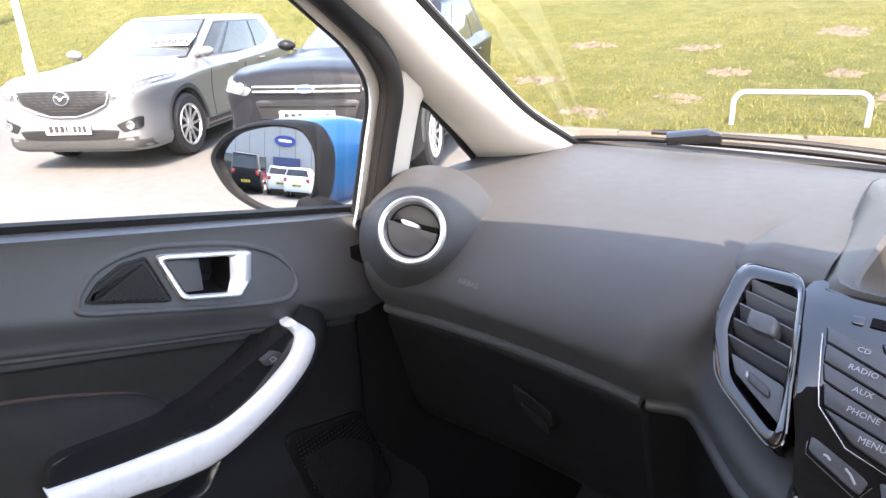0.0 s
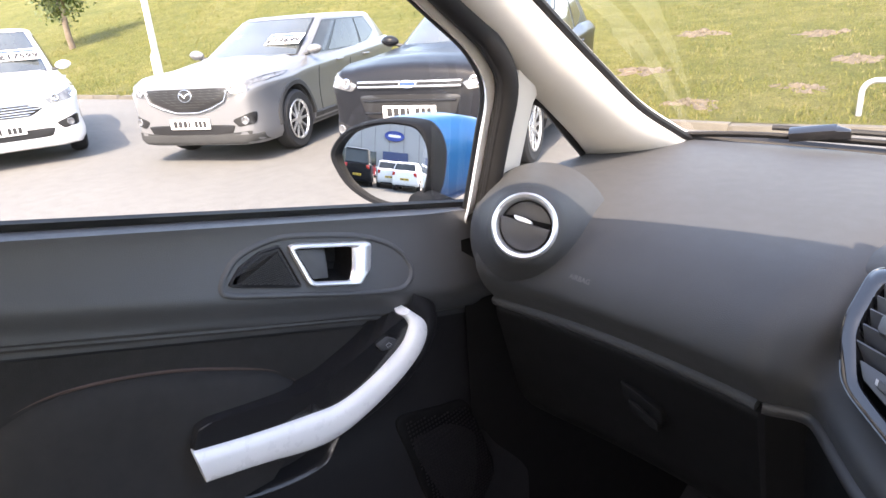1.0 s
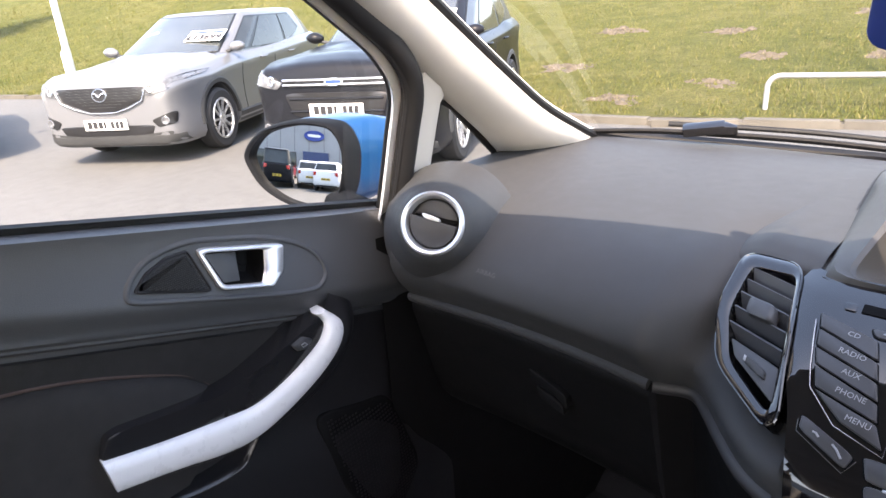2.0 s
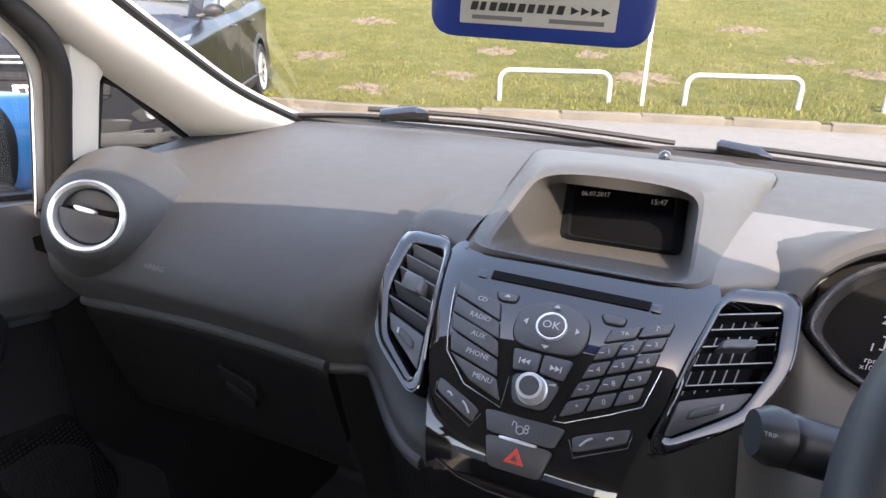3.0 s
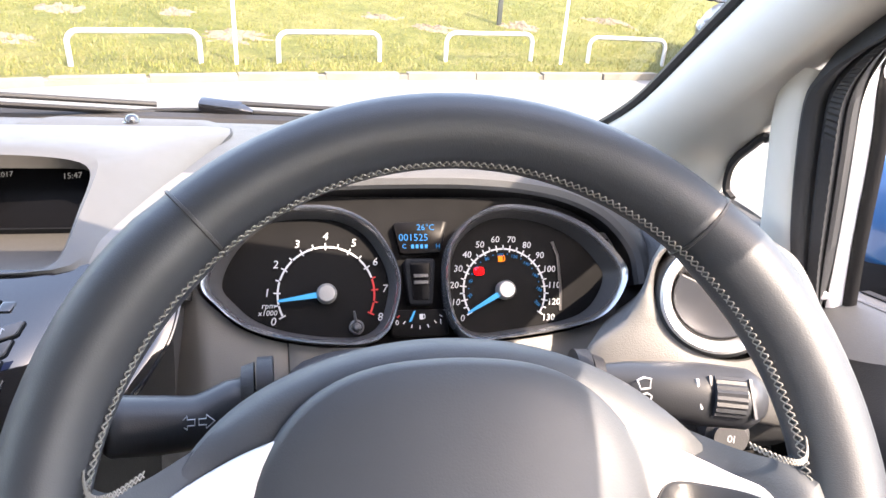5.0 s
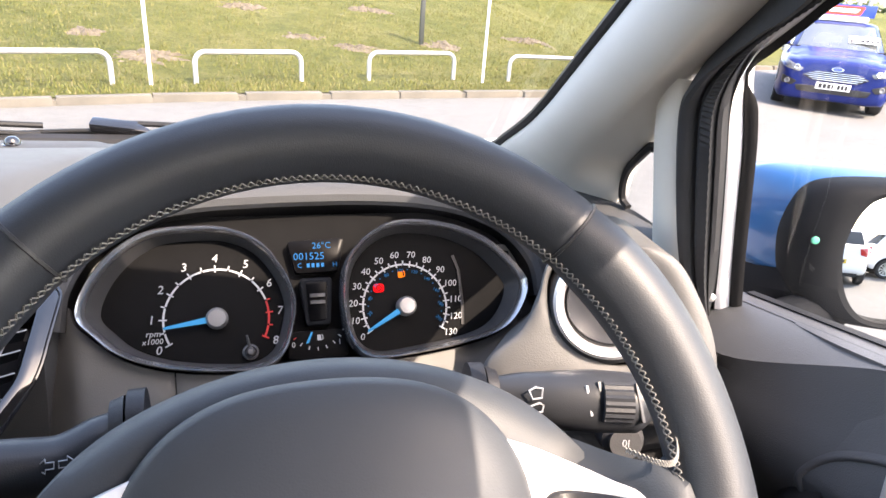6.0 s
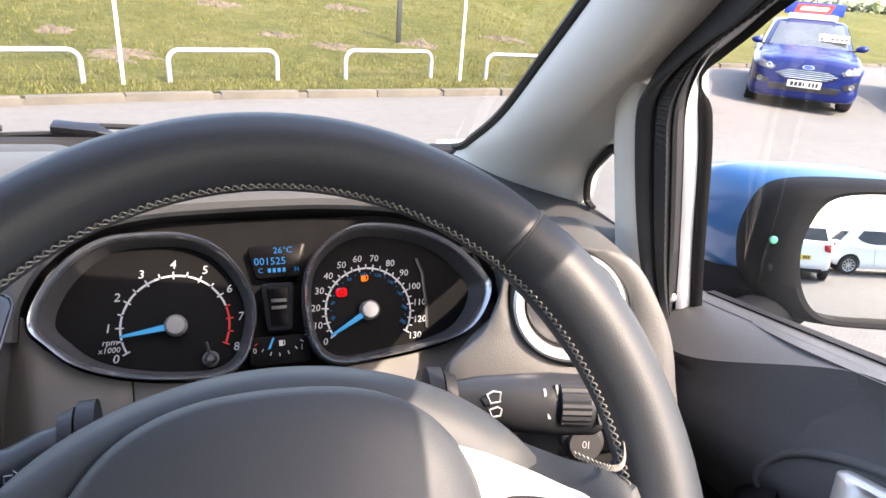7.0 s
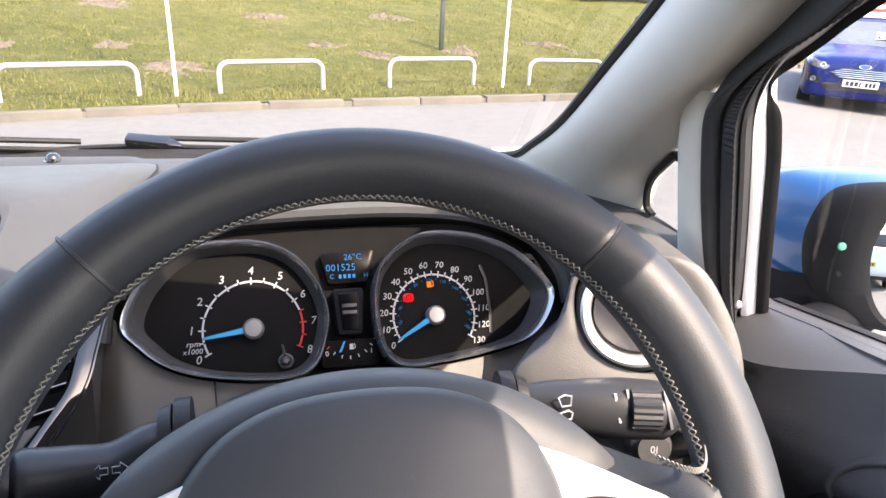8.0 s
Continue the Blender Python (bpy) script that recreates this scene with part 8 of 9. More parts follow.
    if grille == "mesh":
        o = [(-0.53, gz + 0.075), (0.53, gz + 0.075), (0.47, gz - 0.06), (0.16, gz - 0.175), (-0.16, gz - 0.175), (-0.47, gz - 0.06)]
        g = patch("grille", o, front, M_GRILLE, root, h1=0.010, label="black honeycomb grille", rad=0.1)
        for r in range(7):
            bm = bmesh.new()
            z = gz + 0.045 - 0.029 * r
            wlim = 0.46 if r < 3 else 0.46 - (r - 2) * 0.075
            tube(bm, [front(-wlim + 2 * wlim * k / 16, z + 0.008 * (k % 2), 0.014) for k in range(17)], 0.004, 4)
            local_part("grille_bar", bm, M_CLAD, g)
        bm = bmesh.new()
        tube(bm, [front(y, z, 0.016) for y, z in ((-0.545, gz + 0.05), (-0.485, gz - 0.07), (-0.32, gz - 0.14), (-0.15, gz - 0.183), (0, gz - 0.188), (0.15, gz - 0.183), (0.32, gz - 0.14), (0.485, gz - 0.07), (0.545, gz + 0.05))], 0.009, 8)
        local_part("grille_trim", bm, M_CHROMEDARK, g, "chrome wing under the grille")
    elif grille == "twin":
        g = patch("grille", [(-0.52, gz + 0.075), (0.52, gz + 0.075), (0.49, gz + 0.0), (-0.49, gz + 0.0)], front, M_GRILLE, root, h1=0.008)
        for z in (gz + 0.058, gz + 0.018):
            bm = bmesh.new()
            tube(bm, [front(-0.50 + k / 12, z, 0.014) for k in range(13)], 0.012, 8)
            local_part("grille_bar", bm, M_CHROME, g, "chrome grille bar")
        g = patch("lower_grille", [(-0.50, gz - 0.05), (0.50, gz - 0.05), (0.42, gz - 0.26), (-0.42, gz - 0.26)], front, M_GRILLE, root, h1=0.008)
        for z in (gz - 0.10, gz - 0.21):
            bm = bmesh.new()
            tube(bm, [front(-0.45 + 0.9 * k / 12, z, 0.012) for k in range(13)], 0.010, 6)
            local_part("grille_bar", bm, colour, g)
    else:
        g = patch("grille", [(-0.30, gz + 0.02), (0.30, gz + 0.02), (0.50, gz - 0.055), (0.34, gz - 0.135), (-0.34, gz - 0.135), (-0.50, gz - 0.055)], front, M_GRILLE, root, h1=0.010, label="hexagonal grille with chrome bars", rad=0.1)
        for r in range(5):
            bm = bmesh.new()
            z = gz + 0.005 - 0.030 * r
            wl = (0.33, 0.41, 0.46, 0.40, 0.34)[r]
            tube(bm, [front(-wl + 2 * wl * k / 12, z, 0.015) for k in range(13)], 0.0045, 6)
            local_part("grille_bar", bm, M_CHROME, g)
    badge_z = gz + (0.0 if grille == "mesh" else 0.038 if grille == "twin" else 0.065)
    bm = bmesh.new()
    bmw = frame_of(front(0, badge_z, 0.018), (1, 0, 0.15), (0, 0, 1))
    bh = 0.072 if grille == "mesh" else 0.036
    oval = lambda k, h: [bmw @ Vector((k * 0.090 * math.cos(q), k * bh * math.sin(q), h)) for q in [2 * math.pi * i / 32 for i in range(32)]]
    sheet(bm, [oval(1.0, -0.02), oval(1.0, 0.006), oval(0.95, 0.010), oval(0.86, 0.010), oval(0.82, 0.004)], close_u=True)
    badge = local_part("badge", bm, M_CHROME, root, "chrome oval badge")
    bm = bmesh.new()
    sheet(bm, [oval(0.84, 0.004), oval(0.4, 0.0045), oval(0.05, 0.005)], close_u=True, caps=True)
    local_part("badge_field", bm, M_GRILLE if grille == "mesh" else M_TAGBLUE, badge)
    if grille == "mesh":
        bm = bmesh.new()
        tube(bm, [bmw @ Vector(p) for p in ((-0.068, 0.022, 0.008), (-0.034, 0.016, 0.010), (0.0, -0.020, 0.010), (0.034, 0.016, 0.010), (0.068, 0.022, 0.008))], 0.010, 8)
        local_part("badge_mark", bm, M_CHROME, badge)
    patch("lower_intake", [(-0.58, 0.455), (0.58, 0.455), (0.52, 0.345), (-0.52, 0.345)], front, M_GRILLE, root, h1=0.006)
    pz = 0.47 if grille != "twin" else 0.66
    for on, d, mat, n in ((front, 1, M_PLATEW, "front_plate"), (back, -1, M_PLATEY, "rear_plate")):
        z = pz if d > 0 else 0.62
        p = on(0, z, 0.03)
        xx = max(on(y, z, 0.012).x * d for y in (-0.2, 0, 0.2)) * d
        bm = bmesh.new()
        block(bm, (0.012, 0.52, 0.112), Matrix.Translation((xx + d * 0.006, 0, z)), 0.003)
        pl = local_part(n, bm, mat, root, "number plate")
        for y0, y1 in ((-0.215, -0.165), (-0.15, -0.10), (-0.085, -0.035), (-0.02, 0.005), (0.065, 0.105), (0.12, 0.16), (0.175, 0.215)):
            bm = bmesh.new()
            block(bm, (0.003, y1 - y0, 0.072), Matrix.Translation((xx + d * 0.0135, (y0 + y1) / 2, z)))
            local_part("plate_bar", bm, M_INK, pl, smooth=0)
    if clad:
        bm = bmesh.new()
        sheet(bm, [[front(hw * 0.93 * (k / 12 - 1), z, h) for k in range(25)] for z, h in ((0.345, -0.004), (0.340, 0.010), (0.30, 0.014), (0.26, 0.012), (0.235, -0.01))])
        local_part("front_skirt", bm, M_CLAD, root, "grey plastic skirt under the bumper")
        for s in (-1, 1):
            fl = flank(s)
            for x0 in (0, -WB):
                bm = bmesh.new()
                arc = [math.pi * k / 20 for k in range(21)]
                sheet(bm, [[fl(x0 + (R + a) * math.cos(q), R + 0.01 + (R + a) * math.sin(q), h) for q in arc] for a, h in ((0.052, -0.03), (0.052, 0.012), (0.10, 0.012), (0.115, 0.0))])
                local_part("arch_trim", bm, M_CLAD, root)
            bm = bmesh.new()
            sheet(bm, [[fl(-R - 0.06 - (WB - 2 * R - 0.12) * k / 8, z, h) for k in range(9)] for z, h in ((0.24, 0.0), (0.25, 0.012), (0.36, 0.012), (0.38, 0.0))])
            local_part("sill_trim", bm, M_CLAD, root)
        patch("bumper_skirt", [(-hw * 0.86, 0.385), (-hw * 0.5, 0.345), (hw * 0.5, 0.345), (hw * 0.86, 0.385), (hw * 0.78, 0.235), (-hw * 0.78, 0.235)], front, M_CLAD, root, h1=0.010)
    # tail
    for s in (-1, 1):
        patch("tail_lamp", [(s * hw * 0.62, belt - 0.02), (s * hw * 0.84, belt - 0.0), (s * hw * 0.86, belt - 0.22), (s * hw * 0.66, belt - 0.18)], back, M_REDLENS, root, label="red tail lamp")
    # wheels
    for x in (0, -WB):
        for s in (-1, 1):
            m = Matrix.Translation((x, s * (hw - 0.115), R)) @ Matrix.Rotation(-s * math.pi / 2, 4, "X")
            bm = bmesh.new()
            turned(bm, [(R * 0.66, -0.10), (R * 0.90, -0.105), (R * 0.985, -0.08), (R, -0.05), (R, 0.05), (R * 0.985, 0.08), (R * 0.90, 0.104), (R * 0.70, 0.10), (R * 0.66, 0.085)], m, 40)
            w = local_part("wheel", bm, M_TYRE, root, "black tyre")
            bm = bmesh.new()
            turned(bm, [(R * 0.68, 0.098), (R * 0.66, 0.104), (R * 0.62, 0.098), (R * 0.60, 0.03), (0, 0.02)], m, 36)
            rim = local_part("rim", bm, M_CLAD, w)
            for k in range(spokes):
                bm = bmesh.new()
                q = 2 * math.pi * k / spokes
                sm = m @ Matrix.Rotation(q, 4, "Z")
                rows = [[sm @ Vector((r, -wd, h - 0.02)), sm @ Vector((r, -wd * 0.8, h)), sm @ Vector((r, wd * 0.8, h)), sm @ Vector((r, wd, h - 0.02))] for r, wd, h in ((R * 0.10, 0.016, 0.085), (R * 0.35, 0.014, 0.088), (R * 0.62, 0.017, 0.096))]
                sheet(bm, rows)
                local_part("spoke", bm, M_ALLOY, w)
            bm = bmesh.new()
            turned(bm, [(R * 0.68, 0.096), (R * 0.665, 0.106), (R * 0.62, 0.103), (R * 0.60, 0.085)], m, 36)
            turned(bm, [(R * 0.17, 0.07), (R * 0.16, 0.092), (0, 0.095)], m, 16)
            local_part("rim_edge", bm, M_ALLOY, w)
    # things behind the windscreen
    if price:
        a, b = f(0.42, 9), f(0.42, 10)
        o = a.lerp(b, 0.35) + Vector((0.035, 0, 0.02))
        n = (f(0.6, 8) - f(0.4, 8)).cross(Vector((0, 1, 0)))
        n = n if n.x > 0 else -n
        m = frame_of(o, n, (0, 0, 1))
        bm = bmesh.new()
        block(bm, (0.50, 0.27, 0.004), m, 0.001)
        card = local_part("price_card", bm, M_PLATEW, root, "white price card in the windscreen")
        wd = lettering("price", price, 0.158, m @ Matrix.Translation((0, -0.050, 0.008)), M_INK, card, fat=0.0055)
        wd.matrix_parent_inverse = Matrix.Identity(4)
        bm = bmesh.new()
        block(bm, (0.46, 0.045, 0.003), m @ Matrix.Translation((0, 0.080, 0.003)))
        local_part("card_band", bm, M_TAGBLUE, card, smooth=0)
        bm = bmesh.new()
        block(bm, (0.44, 0.018, 0.003), m @ Matrix.Translation((0, -0.122, 0.003)))
        local_part("card_line", bm, M_CLAD, card, smooth=0)
    for y0 in (-0.36, 0.36):
        bm = bmesh.new()
        tube(bm, [f(0.03, 8) + Vector((0.03, y0 + 0.34 * k, 0.012)) - Vector((0.10 * abs(y0 + 0.34 * k) ** 2, 0, 0)) for k in (-1, -0.5, 0, 0.5, 1)], 0.010, 6)
        local_part("wiper", bm, M_RUBBER, root)
    if roofbox:
        bm = bmesh.new()
        block(bm, (0.30, 0.86, 0.10), Matrix.Translation((xb - 0.30, 0, H + 0.055)), 0.02)
        base = local_part("sign_base", bm, M_PLATEW, root, "white roof sign base")
        bm = bmesh.new()
        block(bm, (0.05, 1.05, 0.22), Matrix.Translation((xb - 0.30, 0, H + 0.205)), 0.01)
        local_part("sign_board", bm, M_TAGBLUE, root, "blue roof sign board")
        bm = bmesh.new()
        slab(bm, rounded([(-0.30, 0.080), (0.34, 0.080), (0.28, -0.080), (-0.36, -0.080)], 0.08), lambda a, b, h: Vector((xb - 0.275 + h, a, H + 0.205 + b)), 0.0, 0.012, 0.004)
        plate = local_part("sign_plate", bm, M_HAZARD, root, "red slanted plate")
        bm = bmesh.new()
        slab(bm, rounded([(-0.22, 0.036), (0.26, 0.036), (0.21, -0.036), (-0.27, -0.036)], 0.1), lambda a, b, h: Vector((xb - 0.263 + h, a, H + 0.205 + b)), 0.0, 0.006, 0.002)
        local_part("sign_bar", bm, M_PLATEW, plate)
    return root


def park(car, x, y, heading):
    """Stands a car with its front axle's middle at x, y, looking along heading (degrees, from +x)."""
    car.matrix_basis = Matrix.Translation((x, y, ground_z(x, y))) @ Matrix.Rotation(radians(heading), 4, "Z")


P_SILVER, P_BLACK, P_WHITE, P_BLUE, P_DARK, P_RED = paint("silver_paint", (0.155, 0.160, 0.170), 0.22), paint("black_paint", (0.010, 0.011, 0.014), 0.0, 0.12), paint("white_paint", (0.80, 0.80, 0.80), 0.0), paint("blue_paint", (0.006, 0.015, 0.10), 0.0, 0.3), paint("charcoal_paint", (0.03, 0.031, 0.033), 0.1, 0.25), paint("red_paint", (0.35, 0.02, 0.02), 0.2)

CAR_SILVER = make_car("silver estate SUV with a black honeycomb grille", P_SILVER, 1.76, 1.555, 2.70, 0.92, 0.92, 0.98, 1.07, 1.08, 0.355, True, "mesh", price="\u00a313699", name="parked_suv")
park(CAR_SILVER, -8.02, 2.95, -55)
CAR_BLACK = make_car("black SUV with twin chrome grille bars", P_BLACK, 1.82, 1.66, 2.69, 0.92, 0.90, 1.06, 1.15, 1.14, 0.355, True, "twin", price="\u00a319799", name="parked_suv")
park(CAR_BLACK, -5.15, 4.06, -61)
CAR_WHITE = make_car("white people carrier with chrome-barred grille", P_WHITE, 1.90, 1.66, 2.85, 0.98, 0.95, 0.95, 1.07, 1.06, 0.34, False, "bars", price="\u00a317599", name="parked_people_carrier")
park(CAR_WHITE, -10.33, 0.62, -5)
CAR_BLUE = make_car("deep blue hatchback with a roof sign", P_BLUE, 1.78, 1.46, 2.65, 0.90, 0.80, 0.88, 0.99, 1.0, 0.325, False, "bars", price="\u00a314999", roofbox=True, name="parked_hatchback")
park(CAR_BLUE, 10.05, 9.80, -131)
CAR_DARK = make_car("charcoal SUV with pale headlamps", P_DARK, 1.70, 1.62, 2.67, 0.90, 0.85, 0.97, 1.08, 1.1, 0.345, True, "twin", name="parked_suv")
park(CAR_DARK, 5.80, 8.36, -125.5)
CAR_HATCH = make_car("small white hatchback with red tail lamps", P_WHITE, 1.68, 1.48, 2.40, 0.72, 0.55, 0.84, 0.96, 0.98, 0.30, False, "bars", name="parked_hatchback")
park(CAR_HATCH, 12.7, 8.3, -128)
CAR_B1 = copy_thing(CAR_HATCH, Matrix.Translation((-2.9, -10.9, 0)) @ Matrix.Rotation(radians(-100), 4, "Z"))
park(CAR_B1, -3.15, -16.6, -98)
CAR_B2 = copy_thing(CAR_HATCH, Matrix.Translation((-1.2, -15.5, 0)) @ Matrix.Rotation(radians(-80), 4, "Z"))
CAR_B3 = copy_thing(CAR_HATCH, Matrix.Translation((1.12, -11.6, 0)) @ Matrix.Rotation(radians(-94), 4, "Z"))
CAR_B4 = copy_thing(CAR_HATCH, Matrix.Translation((5.25, -12.2, 0)) @ Matrix.Rotation(radians(-6), 4, "Z"))
CAR_VAN = make_car("black van seen from behind", P_BLACK, 1.90, 1.95, 2.93, 0.9, 0.9, 1.05, 1.2, 1.15, 0.33, False, "bars", van=True, name="parked_van")
park(CAR_VAN, -5.3, -16.6, -100)
CAR_RED = make_car("red hatchback far off by the building", P_RED, 1.75, 1.48, 2.5, 0.8, 0.6, 0.86, 0.98, 0.99, 0.31, False, "bars", name="parked_hatchback")
park(CAR_RED, -6.3, -23.5, -90)
CAR_FAR = copy_thing(CAR_SILVER, Matrix.Translation((12.6, 23.0, 1.28)) @ Matrix.Rotation(radians(15), 4, "Z"))
tagged(CAR_FAR, "silver SUV standing up behind the grass bank")


# ---- grass, molehills, trees, building ----
def build_molehills():
    spots = [(-6.9, 11.6, 0.5), (-4.75, 11.7, 0.45), (-3.73, 8.7, 0.40), (-4.63, 7.6, 0.42), (-3.67, 10.2, 0.42), (-6.4, 9.0, 0.45), (-2.22, 10.6, 0.42), (-1.24, 9.65, 0.50), (0.85, 11.5, 0.36), (1.75, 11.0, 0.42), (3.27, 11.6, 0.5),
             (-0.2, 13.4, 0.5), (-8.4, 9.9, 0.4), (5.2, 12.6, 0.4), (-2.9, 13.5, 0.5), (-10.2, 11.5, 0.6), (2.3, 14.2, 0.5)]
    for n, (x, y, r) in enumerate(spots):
        bm = bmesh.new()
        rng = np.random.default_rng(50 + n)
        rows = []
        turn, long = rng.uniform(0, 3), rng.uniform(1.1, 1.7)
        for k in range(12):
            t = k / 11
            ring = []
            for i in range(44):
                q = 2 * math.pi * i / 44
                w = 0.72 + 0.55 * noise.noise((math.cos(q) * 1.4 + x, math.sin(q) * 1.4 + y, 0)) + 0.30 * noise.noise((math.cos(q) * 4 + x, math.sin(q) * 4, 1)) + 0.18 * noise.noise((math.cos(q) * 11 + x, math.sin(q) * 11, 4))
                rr = r * (1 - t) * w
                px, py = x + long * rr * math.cos(q), y + rr * math.sin(q)
                lump = noise.noise((px * 7, py * 7, 3)) + 0.6 * noise.noise((px * 19, py * 19, 8))
                ring.append((px, py, bank_z(px, py) - 0.02 + 0.20 * r * math.sin(math.pi / 2 * t) * (0.55 + 0.75 * lump) + (0 if k == 0 else 0.03 * noise.noise((px * 32, py * 32, 7)))))
            rows.append(ring)
        sheet(bm, rows, close_u=True, caps=True)
        solid("molehill", bm, M_SOIL, "low crumbled mound of dry bare soil in the grass", "molehill", group="molehills on the bank", smooth=20)


def build_tufts():
    """Blades of grass on the near part of the bank, in one mesh."""
    rng = np.random.default_rng(4)
    verts, faces = [], []
    n = 0
    while n < 90000:
        x, far = (rng.uniform(-13, 10), 8.5) if n % 3 else (rng.uniform(-34, -13), 16.0)
        d = far * rng.random() ** 1.5 + 0.10
        y = kerb_y(x) + d
        if noise.noise((x * 0.9, y * 0.9, 5)) + 0.6 * noise.noise((x * 3, y * 3, 2)) < rng.uniform(-0.75, 0.25):
            continue
        z = bank_z(x, y)
        big = 1.0 if x > -13 else 1.5
        h, w, q = rng.uniform(0.02, 0.065) * big, rng.uniform(0.004, 0.010) * big, rng.uniform(0, 6.283)
        lx, ly = rng.normal(0, 0.35) * h, rng.normal(0, 0.35) * h
        k = len(verts)
        verts += [(x - w * math.cos(q), y - w * math.sin(q), z - 0.01), (x + w * math.cos(q), y + w * math.sin(q), z - 0.01), (x + lx, y + ly, z + h)]
        faces.append((k, k + 1, k + 2))
        n += 1
    me = bpy.data.meshes.new("grass_tufts")
    me.from_pydata(verts, [], faces)
    m, nt, b = nodes_of("grass_blades")
    g = nt.nodes.new("ShaderNodeNewGeometry")
    nt.links.new(ramp(nt, g.outputs["Random Per Island"], [(0.0, (0.062, 0.078, 0.018)), (0.4, (0.098, 0.104, 0.026)), (0.8, (0.135, 0.125, 0.040)), (1.0, (0.19, 0.16, 0.08))]), b.inputs["Base Color"])
    b.inputs["Roughness"].default_value, b.inputs["Specular IOR Level"].default_value = 0.7, 0.2
    me.materials.append(m)
    tagged(new("grass_tufts", me), "short dry and green grass blades on the bank", "grass", kind="stuff")


M_BARK = grained("tree_bark", (0.13, 0.10, 0.075), 0.9, grain=1.0, gscale=30, vary=0.25, vscale=6)


def build_tree(x, y, h, seed, label):
    rng = np.random.default_rng(seed)
    z0 = bank_z(x, y)
    root = thing("tree", label, "tree", (x, y, z0), "young trees on the bank")
    bm = bmesh.new()
    trunk = [Vector((x + 0.05 * math.sin(k), y + 0.04 * math.cos(2 * k), z0 - 0.1 + h * 0.62 * k / 6)) for k in range(7)]
    tube(bm, trunk, [0.12 - 0.011 * k for k in range(7)], 10)
    part("trunk", bm, M_BARK, root)
    tips = []
    for k in range(13):
        q = 2.4 * k
        s = trunk[3 + k % 4]
        e = s + Vector((math.cos(q), math.sin(q), 0)) * rng.uniform(0.5, 1.0) * h * 0.24 + Vector((0, 0, rng.uniform(0.02, 0.25) * h))
        bm = bmesh.new()
        tube(bm, [s, (s + e) / 2 + Vector((0, 0, 0.08)), e], [0.05, 0.03, 0.012], 7)
        part("limb", bm, M_BARK, root)
        tips += [s.lerp(e, t) for t in (0.45, 0.7, 0.9, 1.05)]
    verts, faces = [], []
    for tp in tips:
        for i in range(120):
            c = tp + Vector(rng.normal(0, 0.26 * h / 4.5, 3))
            r = rng.uniform(0.04, 0.085)
            a = Vector(rng.normal(0, 1, 3)).normalized() * r
            b = a.orthogonal().normalized() * r * 0.55
            k = len(verts)
            verts += [c - a, c + b, c + a, c - b]
            faces.append((k, k + 1, k + 2, k + 3))
    me = bpy.data.meshes.new("crown")
    me.from_pydata([tuple(v) for v in verts], [], faces)
    me.materials.append(M_LEAF)
    ob = new("crown", me)
    ob.parent = root
    ob.matrix_parent_inverse = Matrix.Translation(root.location).inverted()


def leaf_mat():
    m, nt, b = nodes_of("green_leaves")
    g = nt.nodes.new("ShaderNodeNewGeometry")
    nt.links.new(ramp(nt, g.outputs["Random Per Island"], [(0.0, (0.03, 0.055, 0.012)), (0.5, (0.055, 0.085, 0.02)), (1.0, (0.11, 0.13, 0.035))]), b.inputs["Base Color"])
    b.inputs["Roughness"].default_value = 0.55
    return m


M_LEAF = leaf_mat()


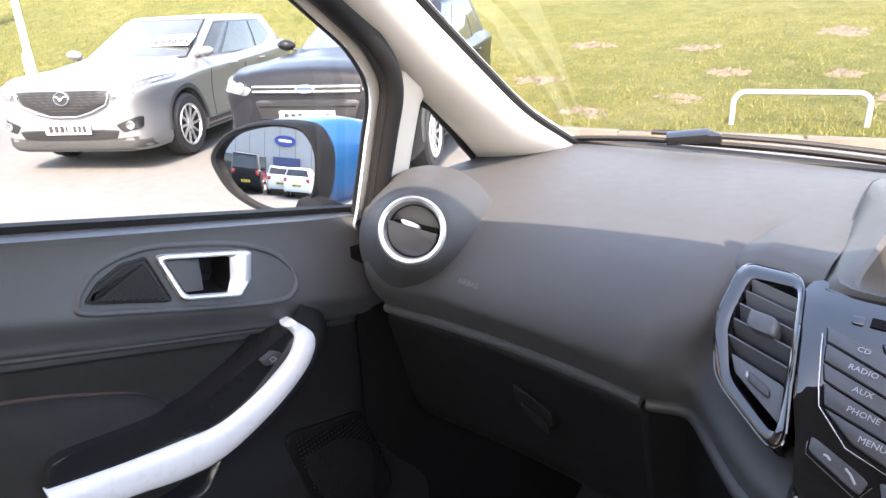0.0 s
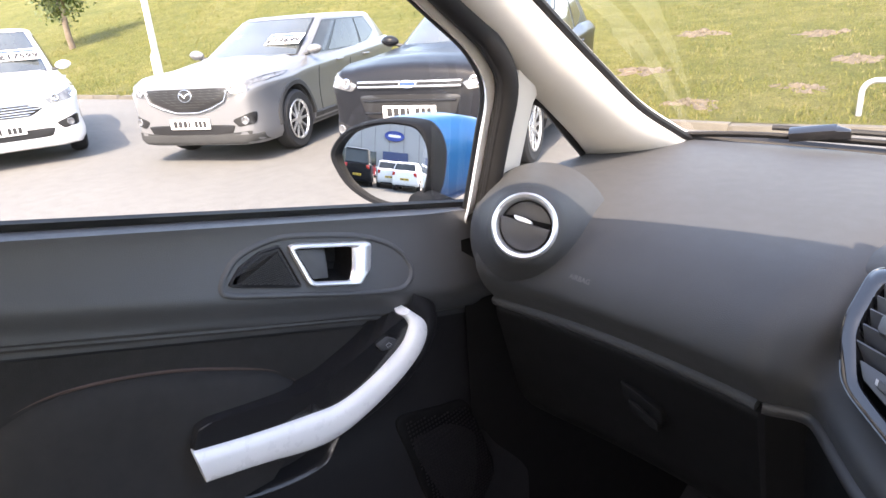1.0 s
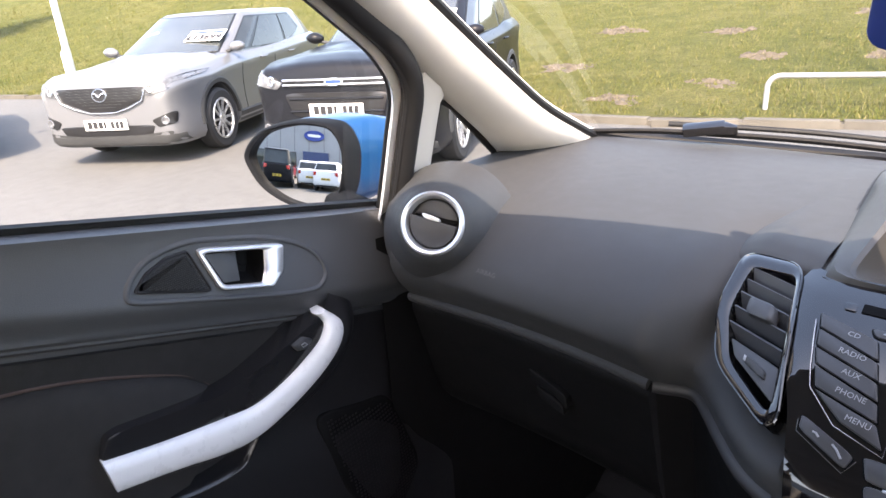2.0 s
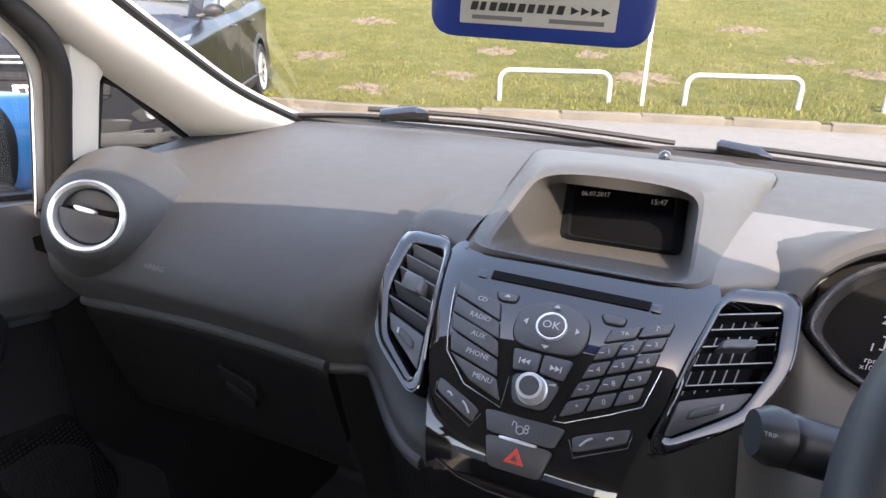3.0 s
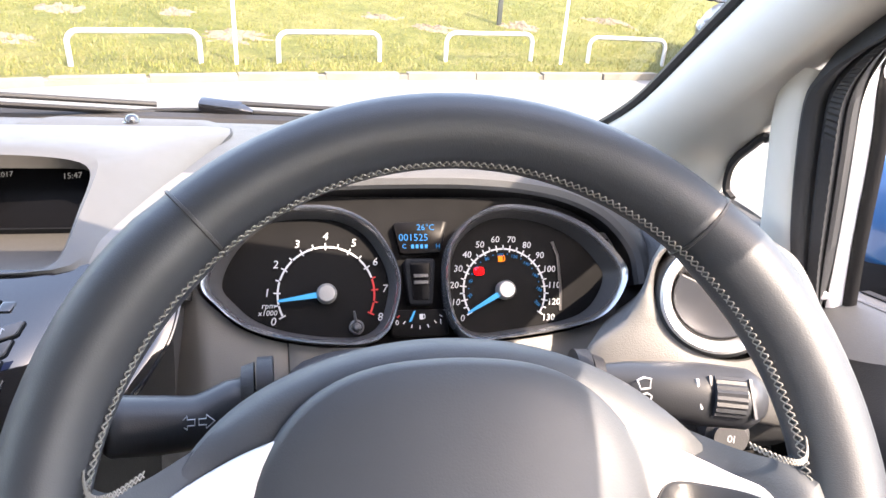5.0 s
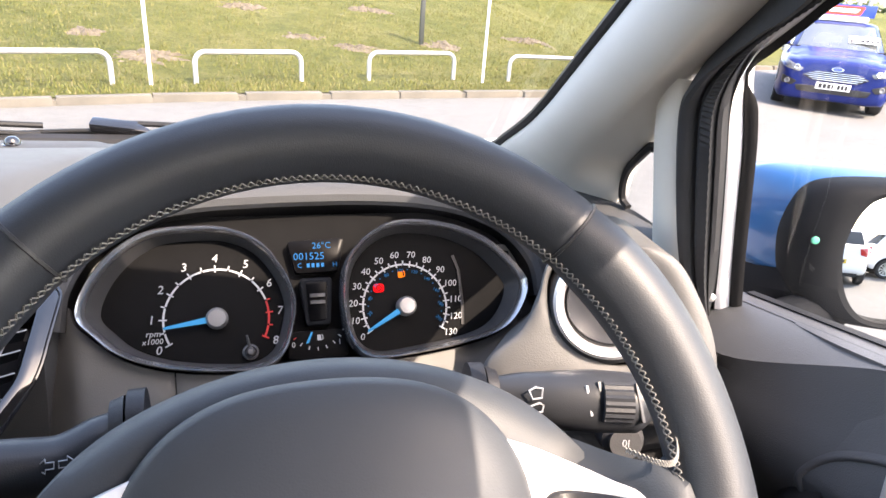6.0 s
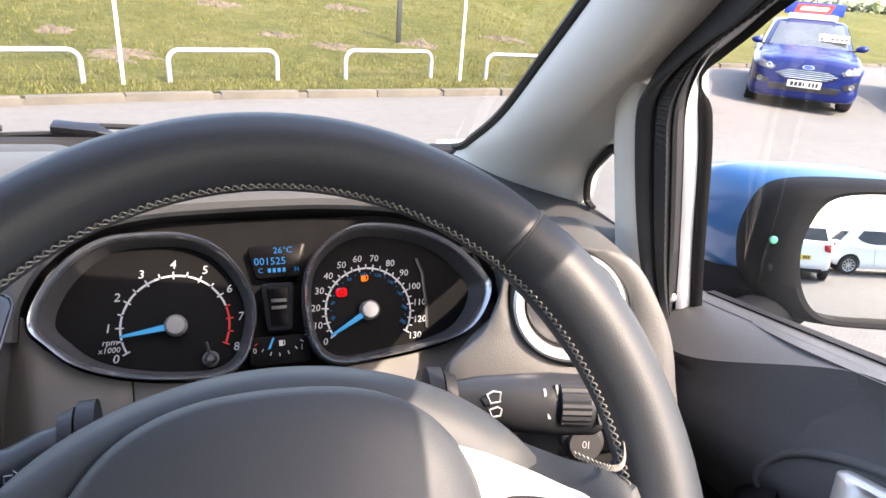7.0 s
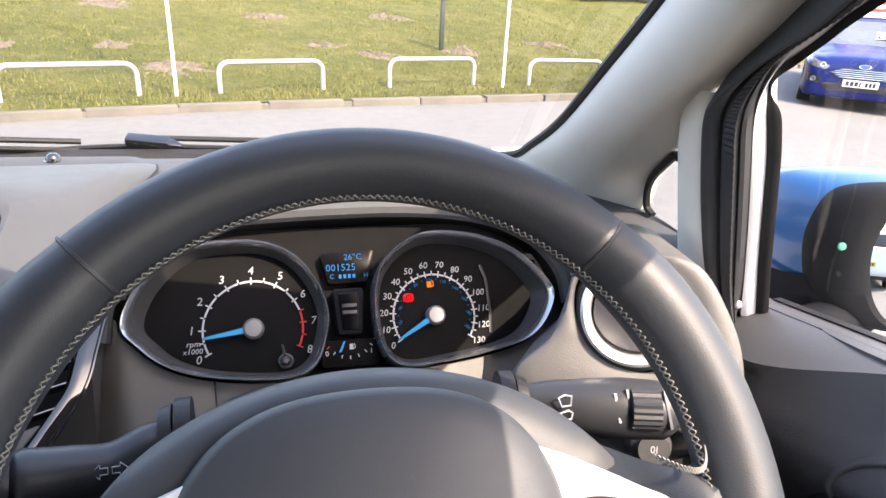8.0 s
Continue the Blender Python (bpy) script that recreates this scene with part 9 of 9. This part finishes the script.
def build_showroom():
    """The car dealer's building behind, seen in the mirrors."""
    root = thing("showroom_building", "grey clad car showroom with a blue oval sign", "building", (0, -32, 0))
    wallm = grained("grey_cladding_panels", (0.30, 0.31, 0.33), 0.5, vary=0.06, vscale=0.5)
    bm = bmesh.new()
    block(bm, (28.5, 10, 6.4), Matrix.Translation((-13.75, -36, 3.2)), 0.05)
    part("wall", bm, wallm, root)
    for i in range(15):
        bm = bmesh.new()
        block(bm, (0.04, 0.03, 6.3), Matrix.Translation((-27 + 2 * i, -30.99, 3.2)))
        part("panel_joint", bm, M_CLAD, root, smooth=0)
    for i in range(5):
        bm = bmesh.new()
        block(bm, (2.3, 0.06, 2.5), Matrix.Translation((-20 + 4.0 * i, -30.97, 1.3)), 0.01)
        w = part("window", bm, M_CARGLASS, root)
        bm = bmesh.new()
        for dx in (-1.18, 1.18):
            block(bm, (0.07, 0.1, 2.6), Matrix.Translation((-20 + 4.0 * i + dx, -30.95, 1.3)))
        part("window_frame", bm, M_CLAD, w)
    bm = bmesh.new()
    block(bm, (28.8, 0.4, 0.35), Matrix.Translation((-13.75, -30.9, 6.35)), 0.03)
    part("parapet", bm, M_CLAD, root)
    bm = bmesh.new()
    block(bm, (3.4, 0.5, 2.7), Matrix.Translation((-4.1, -30.8, 1.35)), 0.03)
    part("entrance", bm, grained("dark_blue_cladding", (0.02, 0.04, 0.12), 0.5), root, "blue entrance portal")
    bm = bmesh.new()
    m = frame_of((-4.3, -30.85, 4.5), (0, 1, 0), (0, 0, 1))
    rows = [[m @ Vector((1.35 * k * math.cos(q), 0.58 * k * math.sin(q), h)) for q in [2 * math.pi * i / 48 for i in range(48)]] for k, h in ((1, -0.1), (1, 0.12), (0.97, 0.14), (0.93, 0.12), (0.1, 0.12))]
    sheet(bm, rows, close_u=True, caps=True)
    sg = part("oval_sign", bm, M_TAGBLUE, root, "blue oval sign")
    bm = bmesh.new()
    slab(bm, rounded([(-0.85, 0.14), (0.85, 0.18), (0.85, -0.12), (-0.85, -0.16)], 0.3), lambda a, b, h: m @ Vector((a, b, h)), 0.1, 0.15, 0.01)
    part("sign_bar", bm, M_PLATEW, sg)


def build_far():
    """Low hedge, lamp posts and a sign board beyond the car park."""
    rng = np.random.default_rng(9)
    verts, faces = [], []
    for i in range(5200):
        x = rng.uniform(16, 62)
        y = 44 - 0.45 * (x - 16) + rng.normal(0, 0.8)
        z = bank_z(x, y) * 0 + 1.3 + abs(rng.normal(0, 0.45)) + 0.35 * noise.noise((x * 0.3, 0, 0))
        r = rng.uniform(0.10, 0.26)
        a = Vector(rng.normal(0, 1, 3)).normalized() * r
        b = a.orthogonal().normalized() * r * 0.7
        k = len(verts)
        c = Vector((x, y, z))
        verts += [c - a, c + b, c + a, c - b]
        faces.append((k, k + 1, k + 2, k + 3))
    me = bpy.data.meshes.new("hedge")
    me.from_pydata([tuple(v) for v in verts], [], faces)
    me.materials.append(M_LEAF)
    tagged(new("hedge", me), "low green hedge far beyond the car park", "hedge", kind="stuff")
    for x, y in ((19.5, 19.0), (21.5, 20.5), (29, 24)):
        root = thing("lamp_post", "tall grey lamp post far off", "lamp post", (x, y, 0.5), "far lamp posts")
        bm = bmesh.new()
        tube(bm, [(x, y, 0.5), (x, y, 6.0)], [0.07, 0.045], 8)
        part("column", bm, M_GALV, root)
        bm = bmesh.new()
        block(bm, (0.7, 0.22, 0.12), Matrix.Translation((x - 0.3, y, 6.05)), 0.03)
        part("lantern", bm, M_CLAD, root)


build_molehills()
build_tufts()
build_tree(-27.5, 4.6, 4.6, 1, "young leafy tree beside a stake")
build_tree(-30.0, 13.0, 5.2, 2, "young leafy tree on the grass")
build_showroom()
build_far()
